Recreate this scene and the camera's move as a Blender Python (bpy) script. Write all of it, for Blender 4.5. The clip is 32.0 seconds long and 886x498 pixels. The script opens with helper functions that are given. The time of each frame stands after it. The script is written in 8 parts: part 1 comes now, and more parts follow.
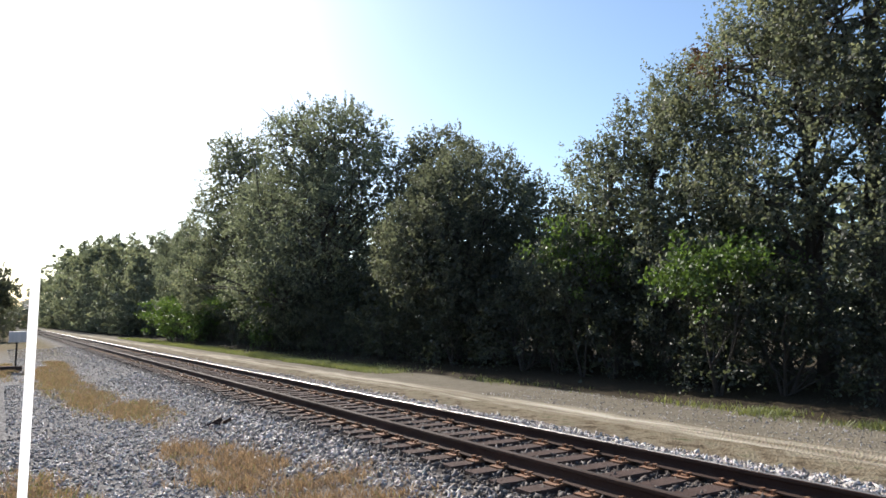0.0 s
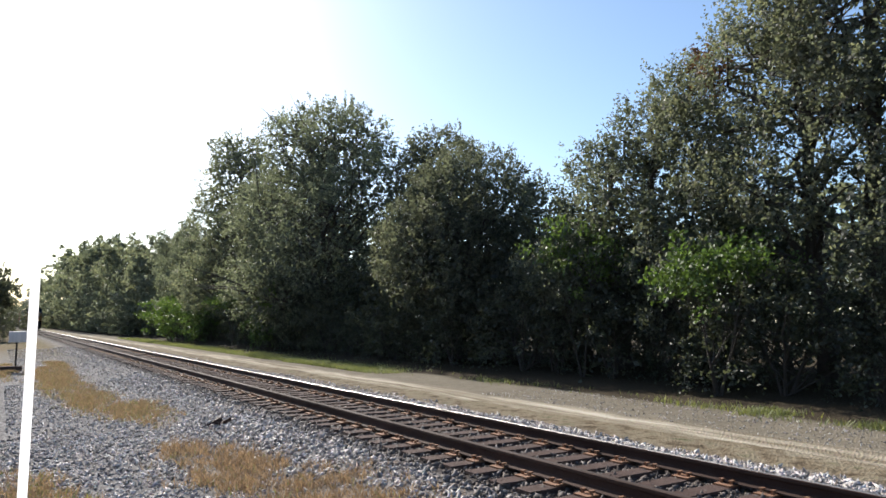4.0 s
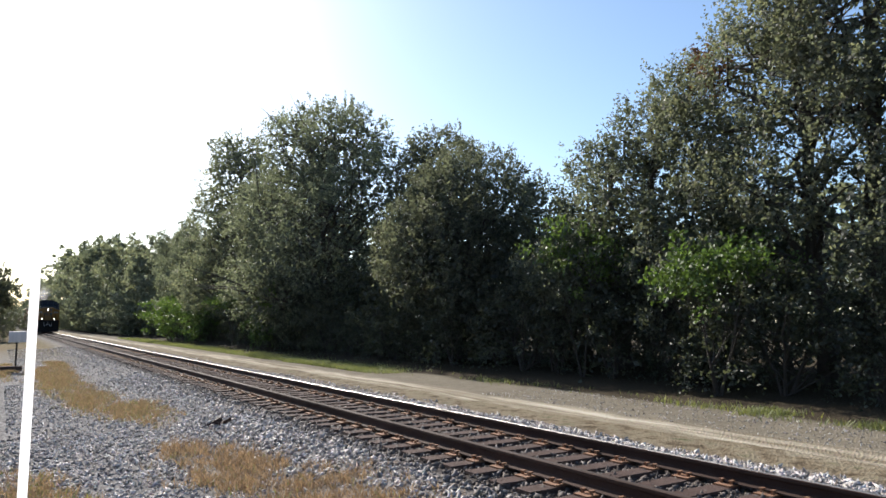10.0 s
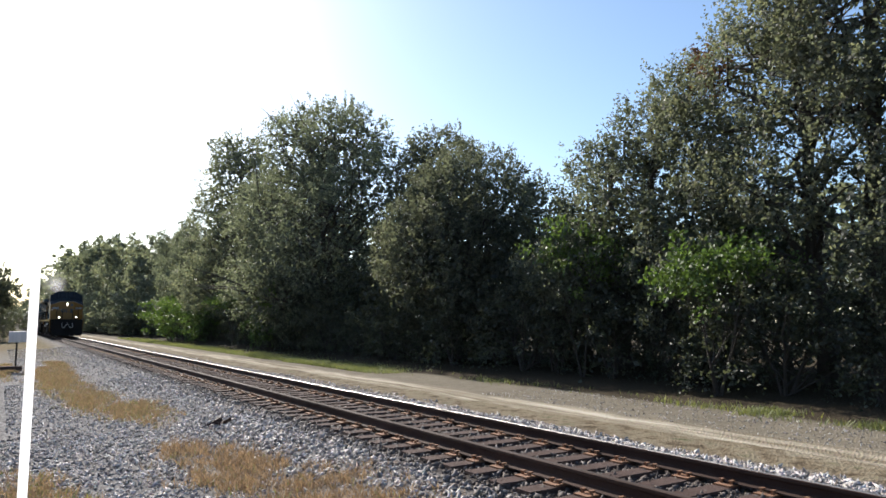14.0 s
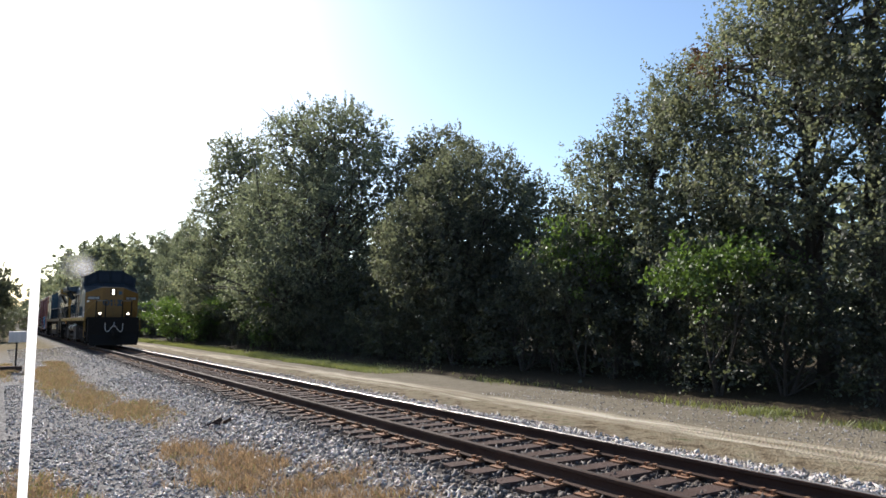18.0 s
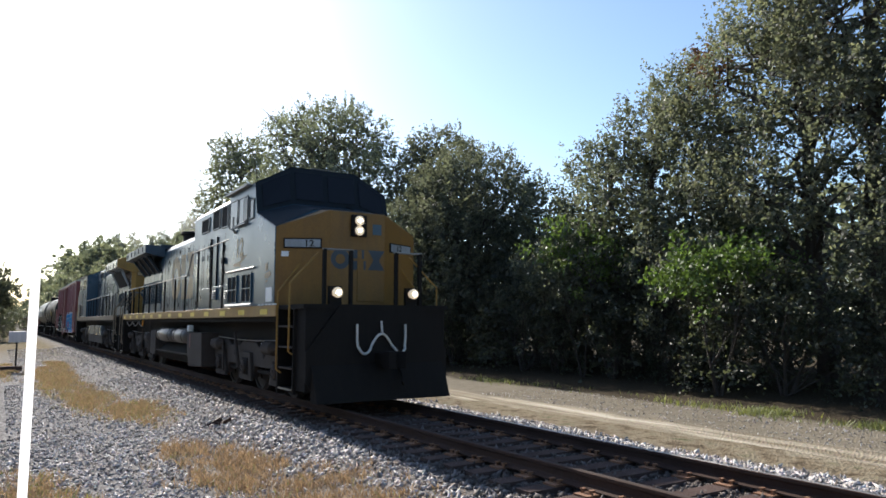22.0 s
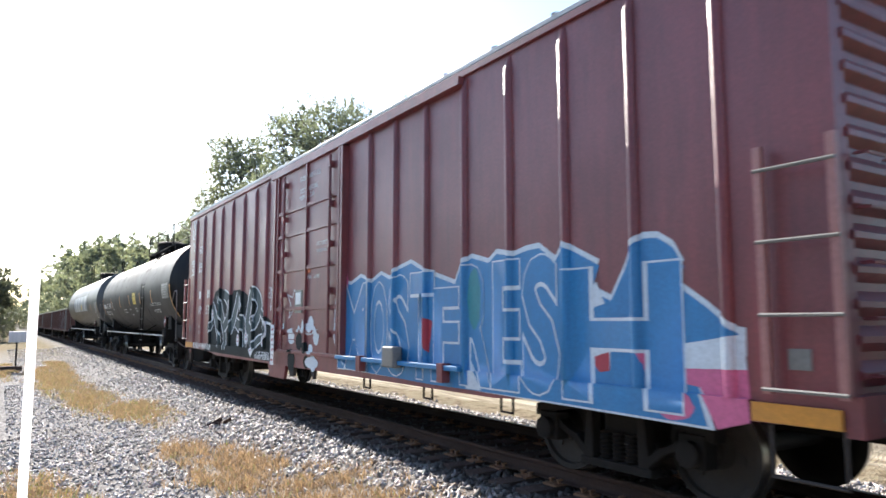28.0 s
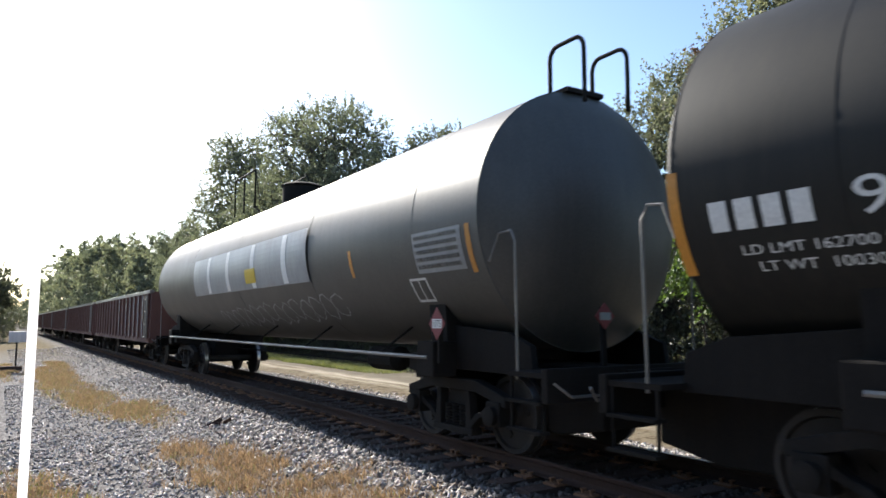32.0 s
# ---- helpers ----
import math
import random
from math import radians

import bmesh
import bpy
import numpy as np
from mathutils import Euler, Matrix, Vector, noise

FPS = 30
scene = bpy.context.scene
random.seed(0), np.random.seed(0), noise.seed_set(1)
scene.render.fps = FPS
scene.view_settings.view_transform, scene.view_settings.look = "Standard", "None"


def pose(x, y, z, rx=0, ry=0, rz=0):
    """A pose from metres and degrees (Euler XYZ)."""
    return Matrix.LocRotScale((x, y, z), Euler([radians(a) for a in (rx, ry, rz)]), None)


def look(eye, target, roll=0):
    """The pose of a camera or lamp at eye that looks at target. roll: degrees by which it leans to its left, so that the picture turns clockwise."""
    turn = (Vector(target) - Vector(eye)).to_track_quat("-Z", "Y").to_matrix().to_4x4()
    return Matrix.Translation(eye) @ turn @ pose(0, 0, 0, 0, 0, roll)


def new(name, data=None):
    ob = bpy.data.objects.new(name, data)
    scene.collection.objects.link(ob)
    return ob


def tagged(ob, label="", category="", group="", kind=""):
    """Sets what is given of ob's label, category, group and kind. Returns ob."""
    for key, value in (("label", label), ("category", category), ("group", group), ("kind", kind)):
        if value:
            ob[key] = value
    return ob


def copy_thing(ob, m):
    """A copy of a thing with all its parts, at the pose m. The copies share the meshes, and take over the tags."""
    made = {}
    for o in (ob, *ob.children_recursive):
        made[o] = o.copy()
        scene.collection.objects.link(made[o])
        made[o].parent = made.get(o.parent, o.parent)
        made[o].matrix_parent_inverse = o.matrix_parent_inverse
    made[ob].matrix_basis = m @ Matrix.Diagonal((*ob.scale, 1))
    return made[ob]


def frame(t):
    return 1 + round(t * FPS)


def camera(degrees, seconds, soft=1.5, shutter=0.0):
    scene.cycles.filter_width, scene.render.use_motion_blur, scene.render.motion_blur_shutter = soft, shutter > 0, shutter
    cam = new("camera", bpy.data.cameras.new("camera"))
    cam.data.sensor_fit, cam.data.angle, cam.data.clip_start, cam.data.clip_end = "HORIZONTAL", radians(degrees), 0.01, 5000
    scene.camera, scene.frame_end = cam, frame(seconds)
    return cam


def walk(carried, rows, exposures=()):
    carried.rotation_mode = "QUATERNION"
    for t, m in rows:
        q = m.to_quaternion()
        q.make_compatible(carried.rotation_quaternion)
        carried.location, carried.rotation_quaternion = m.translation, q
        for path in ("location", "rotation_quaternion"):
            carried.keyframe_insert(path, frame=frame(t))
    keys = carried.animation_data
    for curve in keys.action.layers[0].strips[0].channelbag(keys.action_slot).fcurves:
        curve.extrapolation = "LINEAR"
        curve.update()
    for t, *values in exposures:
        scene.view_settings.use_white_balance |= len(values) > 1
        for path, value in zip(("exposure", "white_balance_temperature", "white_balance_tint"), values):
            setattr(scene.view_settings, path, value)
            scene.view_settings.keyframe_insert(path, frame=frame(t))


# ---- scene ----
# z = 0 is the top of the rails, the track runs along x, the train comes from -x
TRACK = 5.972
RAIL = 0.7525
EYE = (0.0, 0.0, 1.535)
AIM = (-8.4022, 5.3199, 2.5848)
cam = camera(65.03, 32.0, 1.6, 0.12)
walk(cam, [(0.0, look(EYE, AIM)), (32.0, look(EYE, AIM))], exposures=[(0.0, 0.95), (20.0, 0.95), (22.0, 1.05), (23.0, 1.25), (24.0, 1.68), (25.0, 1.9), (28.0, 1.92), (29.0, 1.88), (30.0, 1.7), (31.0, 1.3), (32.0, 1.25)])

# ---- daylight: low sun almost along the track, behind the train
SUN_UP, SUN_SIDE = 29.0, 0.3
world = bpy.data.worlds.new("sky")
scene.world = world
world.use_nodes = True
wn, wl = world.node_tree.nodes, world.node_tree.links
wn.clear()
sky = wn.new("ShaderNodeTexSky")
sky.sky_type, sky.sun_disc = "NISHITA", False
sky.sun_elevation, sky.sun_rotation = radians(SUN_UP), radians(-90 - SUN_SIDE)
sky.air_density, sky.dust_density, sky.ozone_density = 1.0, 0.7, 3.0
back = wn.new("ShaderNodeBackground")
back.inputs["Strength"].default_value = 0.105
wout = wn.new("ShaderNodeOutputWorld")
wl.new(sky.outputs[0], back.inputs[0])
wl.new(back.outputs[0], wout.inputs[0])
sun_data = bpy.data.lights.new("sun", "SUN")
sun_data.energy, sun_data.angle, sun_data.color = 4.8, radians(0.6), (1.0, 0.945, 0.86)
sun = new("sun", sun_data)
sun.matrix_world = look((-math.cos(radians(SUN_SIDE)) * 60 * math.cos(radians(SUN_UP)), -math.sin(radians(SUN_SIDE)) * 60 * math.cos(radians(SUN_UP)), 60 * math.sin(radians(SUN_UP))), (0, 0, 0))


# ---- mesh helpers
class G:
    """Vertices and faces of one mesh, gathered from simple solids."""

    def __init__(self):
        self.v, self.f = [], []

    def add(self, verts, faces):
        n = len(self.v)
        self.v += [tuple(p) for p in verts]
        self.f += [tuple(i + n for i in fc) for fc in faces]
        return self

    def box(self, x0, x1, y0, y1, z0, z1):
        return self.add([(x, y, z) for x in (x0, x1) for y in (y0, y1) for z in (z0, z1)],
                        [(0, 1, 3, 2), (4, 6, 7, 5), (0, 4, 5, 1), (2, 3, 7, 6), (0, 2, 6, 4), (1, 5, 7, 3)])

    def prism(self, pts, axis, a, b):
        n = len(pts)
        put = {"x": lambda p, c: (c, p[0], p[1]), "y": lambda p, c: (p[0], c, p[1]), "z": lambda p, c: (p[0], p[1], c)}[axis]
        verts = [put(p, a) for p in pts] + [put(p, b) for p in pts]
        faces = [tuple(range(n)), tuple(range(2 * n - 1, n - 1, -1))]
        faces += [(i, (i + 1) % n, n + (i + 1) % n, n + i) for i in range(n)]
        return self.add(verts, faces)

    def loft(self, rings, caps=True):
        n = len(rings[0])
        verts = [p for r in rings for p in r]
        faces = []
        for k in range(len(rings) - 1):
            faces += [(k * n + i, k * n + (i + 1) % n, (k + 1) * n + (i + 1) % n, (k + 1) * n + i) for i in range(n)]
        if caps:
            faces += [tuple(range(n)), tuple(range(len(verts) - 1, len(verts) - n - 1, -1))]
        return self.add(verts, faces)

    def tube(self, pts, r, n=8):
        pts = [Vector(p) for p in pts]
        rad = r if isinstance(r, (list, tuple)) else [r] * len(pts)
        rings, side = [], None
        for i, p in enumerate(pts):
            way = (pts[min(i + 1, len(pts) - 1)] - pts[max(i - 1, 0)]).normalized()
            if side is None:
                side = way.orthogonal().normalized()
            side = (side - way * side.dot(way)).normalized()
            up = way.cross(side)
            rings.append([p + rad[i] * (math.cos(2 * math.pi * k / n) * side + math.sin(2 * math.pi * k / n) * up) for k in range(n)])
        return self.loft(rings)

    def cyl(self, p0, p1, r, n=16):
        return self.tube([p0, p1], r, n)

    def turn(self, profile, centre, axis, n=24):
        """A body of revolution: profile of (distance along the axis, radius)."""
        c = Vector(centre)
        rings = []
        for t, r in profile:
            ring = []
            for k in range(n):
                a = 2 * math.pi * k / n
                u, w = r * math.cos(a), r * math.sin(a)
                ring.append(c + Vector({"x": (t, u, w), "y": (u, t, w), "z": (u, w, t)}[axis]))
            rings.append(ring)
        return self.loft(rings)

    def mesh(self, name):
        me = bpy.data.meshes.new(name)
        me.from_pydata(self.v, [], self.f)
        bm = bmesh.new()
        bm.from_mesh(me)
        bmesh.ops.recalc_face_normals(bm, faces=bm.faces)
        bm.to_mesh(me)
        bm.free()
        return me


def part(name, g, mat, parent=None, label="", bevel=0.0, smooth=False, at=None):
    """One mesh object of the gathered solids, under its thing or part."""
    me = g.mesh(name) if isinstance(g, G) else g
    if mat and not me.materials:
        me.materials.append(mat)
    if smooth:
        me.polygons.foreach_set("use_smooth", [True] * len(me.polygons))
        me.set_sharp_from_angle(angle=radians(35))
    ob = new(name, me)
    if parent:
        ob.parent = parent
    if at is not None:
        ob.matrix_basis = at
    if bevel:
        b = ob.modifiers.new("bevel", "BEVEL")
        b.width, b.segments, b.limit_method = bevel, 2, "ANGLE"
    if label:
        tagged(ob, label)
    return ob


def thing(name, label, category, group="", kind="", at=None):
    ob = tagged(new(name), label, category, group, kind)
    ob.empty_display_size = 0.3
    if at is not None:
        ob.matrix_basis = at
    return ob


# ---- materials
def nodes_of(name):
    m = bpy.data.materials.new(name)
    m.use_nodes = True
    return m, m.node_tree.nodes, m.node_tree.links, m.node_tree.nodes["Principled BSDF"]


def ramp(nt, stops):
    r = nt.new("ShaderNodeValToRGB")
    els = r.color_ramp.elements
    while len(els) < len(stops):
        els.new(0.5)
    for e, (p, c) in zip(els, stops):
        e.position, e.color = p, (*c, 1) if len(c) == 3 else c
    return r


def noise_node(nt, links, scale, detail=5, coord=None, rough=0.6):
    n = nt.new("ShaderNodeTexNoise")
    n.inputs["Scale"].default_value, n.inputs["Detail"].default_value, n.inputs["Roughness"].default_value = scale, detail, rough
    if coord is not None:
        links.new(coord, n.inputs["Vector"])
    return n


def blend(nt, links, fac, a, b, mode="MIX"):
    m = nt.new("ShaderNodeMix")
    m.data_type, m.blend_type = "RGBA", mode
    for sock, val in ((m.inputs[0], fac), (m.inputs[6], a), (m.inputs[7], b)):
        if isinstance(val, (int, float)):
            sock.default_value = val
        elif isinstance(val, tuple):
            sock.default_value = (*val, 1)
        else:
            links.new(val, sock)
    return m.outputs[2]


def painted(name, color, rough=0.5, metal=0.0, dirt=(0.09, 0.07, 0.055), amount=0.4, grain=7.0, streak=True, bump=0.05, spec=0.5, coat=0.0):
    """Weathered paint or metal: dirt in patches, vertical streaks, fine grain."""
    m, nt, links, b = nodes_of(name)
    co = nt.new("ShaderNodeTexCoord").outputs["Object"]
    big = noise_node(nt, links, 0.9, 6, co)
    fine = noise_node(nt, links, grain * 5, 4, co)
    fac = ramp(nt, [(0.42, (0, 0, 0)), (0.78, (amount, amount, amount))])
    if streak:
        mp = nt.new("ShaderNodeMapping")
        mp.inputs["Scale"].default_value = (5.0, 5.0, 0.45)
        links.new(co, mp.inputs["Vector"])
        st = noise_node(nt, links, 1.6, 5, mp.outputs[0])
        mul = blend(nt, links, 0.5, big.outputs[0], st.outputs[0])
        links.new(mul, fac.inputs[0])
    else:
        links.new(big.outputs[0], fac.inputs[0])
    c1 = blend(nt, links, fac.outputs[0], color, dirt)
    sp = ramp(nt, [(0.3, (0.82, 0.82, 0.82)), (0.75, (1.12, 1.12, 1.12))])
    links.new(fine.outputs[0], sp.inputs[0])
    c2 = blend(nt, links, 1.0, c1, sp.outputs[0], "MULTIPLY")
    links.new(c2, b.inputs["Base Color"])
    rr = nt.new("ShaderNodeMapRange")
    rr.inputs[3].default_value, rr.inputs[4].default_value = max(0.05, rough - 0.12), min(1, rough + 0.2)
    links.new(big.outputs[0], rr.inputs[0])
    links.new(rr.outputs[0], b.inputs["Roughness"])
    b.inputs["Metallic"].default_value = metal
    b.inputs["Specular IOR Level"].default_value = spec
    b.inputs["Coat Weight"].default_value = coat
    if bump:
        bp = nt.new("ShaderNodeBump")
        bp.inputs["Strength"].default_value, bp.inputs["Distance"].default_value = bump, 0.02
        links.new(fine.outputs[0], bp.inputs["Height"])
        links.new(bp.outputs[0], b.inputs["Normal"])
    return m


def leafy(name, dark, light, trans=0.45, rough=0.58, through_tint=(1.25, 1.3, 0.85)):
    m, nt, links, b = nodes_of(name)
    geo, info = nt.new("ShaderNodeNewGeometry"), nt.new("ShaderNodeObjectInfo")
    mixr = nt.new("ShaderNodeMath")
    mixr.operation = "MULTIPLY_ADD"
    mixr.inputs[1].default_value, mixr.inputs[2].default_value = 0.8, 0.0
    links.new(geo.outputs["Random Per Island"], mixr.inputs[0])
    add = nt.new("ShaderNodeMath")
    add.operation = "MULTIPLY_ADD"
    add.inputs[1].default_value = 0.3
    links.new(info.outputs["Random"], add.inputs[0])
    links.new(mixr.outputs[0], add.inputs[2])
    r = ramp(nt, [(0.0, dark), (0.75, light), (1.0, (light[0] * 1.2, light[1] * 1.1, light[2]))])
    links.new(add.outputs[0], r.inputs[0])
    links.new(r.outputs[0], b.inputs["Base Color"])
    b.inputs["Roughness"].default_value = rough
    b.inputs["Specular IOR Level"].default_value = 0.65
    tr = nt.new("ShaderNodeBsdfTranslucent")
    hs = blend(nt, links, 1.0, r.outputs[0], through_tint, "MULTIPLY")
    links.new(hs, tr.inputs[0])
    mx = nt.new("ShaderNodeMixShader")
    mx.inputs[0].default_value = trans
    links.new(b.outputs[0], mx.inputs[1])
    links.new(tr.outputs[0], mx.inputs[2])
    links.new(mx.outputs[0], nt["Material Output"].inputs[0])
    return m


def plain(name, color, rough=0.5, metal=0.0, emit=0.0):
    m, nt, links, b = nodes_of(name)
    b.inputs["Base Color"].default_value = (*color, 1)
    b.inputs["Roughness"].default_value, b.inputs["Metallic"].default_value = rough, metal
    if emit:
        b.inputs["Emission Color"].default_value, b.inputs["Emission Strength"].default_value = (*color, 1), emit
    return m


LEAF_OAK = leafy("oak_leaves", (0.058, 0.064, 0.053), (0.14, 0.15, 0.122), 0.55, 0.58)
LEAF_OLIVE = leafy("olive_green_leaves", (0.078, 0.085, 0.07), (0.18, 0.192, 0.155), 0.6, 0.58)
# canopy shade over the understorey is put into this leaf colour
LEAF_SHADE = leafy("shade_dark_understorey_leaves", (0.03, 0.034, 0.025), (0.07, 0.078, 0.054))
# paler and greyer than near leaves, with glare haze put into the colour
LEAF_FAR = leafy("haze_grey_far_leaves", (0.09, 0.098, 0.082), (0.2, 0.214, 0.17), 0.5, 0.55)
LEAF_BRIGHT = leafy("fresh_green_leaves", (0.046, 0.072, 0.018), (0.108, 0.168, 0.04), 0.4)
LEAF_DUSK = leafy("dark_glossy_leaves", (0.052, 0.055, 0.046), (0.135, 0.141, 0.115), 0.6, 0.58)
# inner leaves: a darker copy with the crown's own shade put in
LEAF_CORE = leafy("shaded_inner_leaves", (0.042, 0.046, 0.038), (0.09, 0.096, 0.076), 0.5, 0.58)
LEAF_RUST = leafy("rusty_brown_leaves", (0.07, 0.03, 0.015), (0.13, 0.06, 0.03), 0.3)
BARK = painted("bark", (0.05, 0.04, 0.032), 0.9, amount=0.6, grain=4, bump=0.6)
RAIL_STEEL = painted("rusty_rail_steel", (0.066, 0.04, 0.032), 0.8, 0.1, dirt=(0.036, 0.024, 0.02), amount=0.7, streak=False, bump=0.2, spec=0.12)
RAIL_HEAD = painted("polished_rail_head", (0.5, 0.46, 0.43), 0.42, 1.0, amount=0.2, streak=False, bump=0.03)
# the dark of mirrored trees is put into the near head's colour
RAIL_HEAD_DARK = painted("dark_near_rail_head", (0.062, 0.044, 0.037), 0.75, 0.1, dirt=(0.04, 0.028, 0.023), amount=0.6, streak=False, bump=0.05, spec=0.12)
TIE_WOOD = painted("weathered_tie_timber", (0.095, 0.064, 0.054), 0.95, dirt=(0.05, 0.03, 0.023), amount=0.9, grain=9, streak=False, bump=0.6, spec=0.1)
PLATE_RUST = painted("rusty_tie_plate", (0.27, 0.135, 0.07), 0.8, 0.1, dirt=(0.14, 0.06, 0.03), amount=0.6, streak=False, bump=0.3)


# ---- ground
def near(v, lo, hi):
    t = min(1, max(0, (v - lo) / (hi - lo)))
    return t * t * (3 - 2 * t)


PATCHES = [(-28.0, 1.7, 8.0, 0.8), (-17.2, 2.6, 2.5, 0.7), (-9.6, 2.8, 2.6, 0.85), (-7.0, 2.9, 2.2, 1.1), (-9.0, 0.45, 1.9, 0.5), (-38.0, 2.3, 6.0, 0.5), (-20.5, 2.0, 4.2, 0.75), (-34.0, 0.2, 5.0, 0.5)]


def weeds(x, y):
    best = 0
    for px, py, a, b in PATCHES:
        d = math.hypot((x - px) / a, (y - py) / b) + 0.5 * noise.noise((x * 0.8, y * 1.5, 3.1)) + 0.5 * noise.noise((x * 2.6, y * 3.2, 1.1)) + 0.45 * noise.noise((x * 8, y * 8, 4.1))
        best = max(best, 1 - near(d, 0.35, 1.3))
    return best


def ground_z(x, y):
    if y < TRACK:
        z = -0.235 - 0.205 * near(TRACK - y, 1.35, 3.4)
    else:
        z = -0.235 - 0.175 * near(y - TRACK, 1.6, 2.9)
    z += 0.5 * near(y, 13.6, 22) - 1.0 * near(y, 24, 60)
    far = min(1, 60 / (abs(x) + 1))
    z += 0.03 * far * noise.noise((x * 0.35, y * 0.35, 0)) * near(abs(y - TRACK), 1.2, 2.5)
    if 8.9 < y < 13.5:
        z += 0.02 * noise.noise((x * 1.3, y * 2.3, 5)) + 0.004 * noise.noise((x * 3, y * 4, 2))
        for rut in (10.65, 12.1):
            z -= 0.035 * math.exp(-((y - rut - 0.08 * math.sin(x * 0.3)) / 0.22) ** 2)
    if abs(x) < 60 and -4 < y < 9.5:
        z += 0.018 * noise.noise((x * 5, y * 5, 7)) + 0.012 * noise.noise((x * 14, y * 14, 7))
    return z


def steps(*spans):
    out = []
    for a, b, s in spans:
        out += list(np.arange(a, b, s))
    return out + [spans[-1][1]]


xs = steps((-2500, -320, 180), (-320, -60, 4), (-60, -26, 0.5), (-26, 0, 0.13), (0, 20, 1.0), (20, 2500, 200))
ys = steps((-2500, -10, 200), (-10, 0, 0.5), (0, 9.4, 0.11), (9.4, 14.5, 0.13), (14.5, 60, 2.0), (60, 2500, 200))
nx, ny = len(xs), len(ys)
gv = [(x, y, ground_z(x, y)) for x in xs for y in ys]
gf = [(i * ny + j, (i + 1) * ny + j, (i + 1) * ny + j + 1, i * ny + j + 1) for i in range(nx - 1) for j in range(ny - 1)]
me = bpy.data.meshes.new("ground")
me.from_pydata(gv, [], gf)
me.polygons.foreach_set("use_smooth", [True] * len(me.polygons))


def track_grime_shade(nt, links, y):
    """Rust and oil in the ballast, darkened further for shade under the train, thickest between the rails."""
    off = nt.new("ShaderNodeMath")
    off.operation = "SUBTRACT"
    off.inputs[1].default_value = TRACK
    links.new(y, off.inputs[0])
    ab = nt.new("ShaderNodeMath")
    ab.operation = "ABSOLUTE"
    links.new(off.outputs[0], ab.inputs[0])
    mr = nt.new("ShaderNodeMapRange")
    mr.interpolation_type = "SMOOTHSTEP"
    mr.inputs[1].default_value, mr.inputs[2].default_value, mr.inputs[3].default_value, mr.inputs[4].default_value = 2.0, 1.25, 0.0, 0.85
    links.new(ab.outputs[0], mr.inputs[0])
    return mr.outputs[0]


def ground_material():
    m, nt, links, b = nodes_of("trackside_ground")
    geo = nt.new("ShaderNodeNewGeometry")
    pos = geo.outputs["Position"]
    sep = nt.new("ShaderNodeSeparateXYZ")
    links.new(pos, sep.inputs[0])
    wob = noise_node(nt, links, 0.55, 4, pos)
    yy = nt.new("ShaderNodeMath")
    yy.operation = "MULTIPLY_ADD"
    yy.inputs[1].default_value = 1.1
    links.new(wob.outputs[0], yy.inputs[0])
    links.new(sep.outputs[1], yy.inputs[2])

    def band(lo, hi):
        r = nt.new("ShaderNodeMapRange")
        r.interpolation_type = "SMOOTHSTEP"
        r.inputs[1].default_value, r.inputs[2].default_value = lo + 0.55, hi + 0.55
        links.new(yy.outputs[0], r.inputs[0])
        return r.outputs[0]

    vor = nt.new("ShaderNodeTexVoronoi")
    vor.inputs["Scale"].default_value = 22
    links.new(pos, vor.inputs["Vector"])
    hue = ramp(nt, [(0.0, (0.09, 0.079, 0.073)), (0.5, (0.24, 0.214, 0.2)), (1.0, (0.55, 0.515, 0.495))])
    sepc = nt.new("ShaderNodeSeparateColor")
    links.new(vor.outputs["Color"], sepc.inputs[0])
    links.new(sepc.outputs[0], hue.inputs[0])
    blot = noise_node(nt, links, 0.8, 5, pos)
    gravel = blend(nt, links, 0.4, hue.outputs[0], blend(nt, links, blot.outputs[0], (0.14, 0.13, 0.125), (0.35, 0.335, 0.325)))
    fine = noise_node(nt, links, 18, 6, pos)
    drift = nt.new("ShaderNodeMapping")
    drift.inputs["Scale"].default_value = (0.16, 3.0, 1)
    links.new(pos, drift.inputs["Vector"])
    ruts = noise_node(nt, links, 1.0, 8, drift.outputs[0], 0.7)
    dirt_r = ramp(nt, [(0.34, (0.21, 0.165, 0.11)), (0.47, (0.4, 0.34, 0.25)), (0.62, (0.72, 0.64, 0.51))])
    links.new(ruts.outputs[0], dirt_r.inputs[0])
    sand = blend(nt, links, 0.25, dirt_r.outputs[0], fine.outputs[1], "OVERLAY")
    tuft = noise_node(nt, links, 2.2, 7, pos, 0.75)
    grass_r = ramp(nt, [(0.36, (0.09, 0.066, 0.044)), (0.46, (0.22, 0.17, 0.11)), (0.54, (0.32, 0.265, 0.185)), (0.66, (0.14, 0.135, 0.07))])
    links.new(tuft.outputs[0], grass_r.inputs[0])
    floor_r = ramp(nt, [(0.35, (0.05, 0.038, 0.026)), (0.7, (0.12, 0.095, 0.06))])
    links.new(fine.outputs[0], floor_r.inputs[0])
    stony = blend(nt, links, 0.8, gravel, blend(nt, links, tuft.outputs[0], (0.13, 0.105, 0.066), (0.38, 0.325, 0.235)))
    c = blend(nt, links, band(8.7, 9.15), gravel, grass_r.outputs[0])
    c = blend(nt, links, band(9.85, 10.45), c, sand)
    c = blend(nt, links, band(10.95, 11.5), c, stony)
    # forest floor, its dark brown also carrying the tree shade's edge
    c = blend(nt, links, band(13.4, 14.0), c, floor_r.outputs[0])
    lot = nt.new("ShaderNodeMapRange")
    lot.inputs[1].default_value, lot.inputs[2].default_value = -34, -62
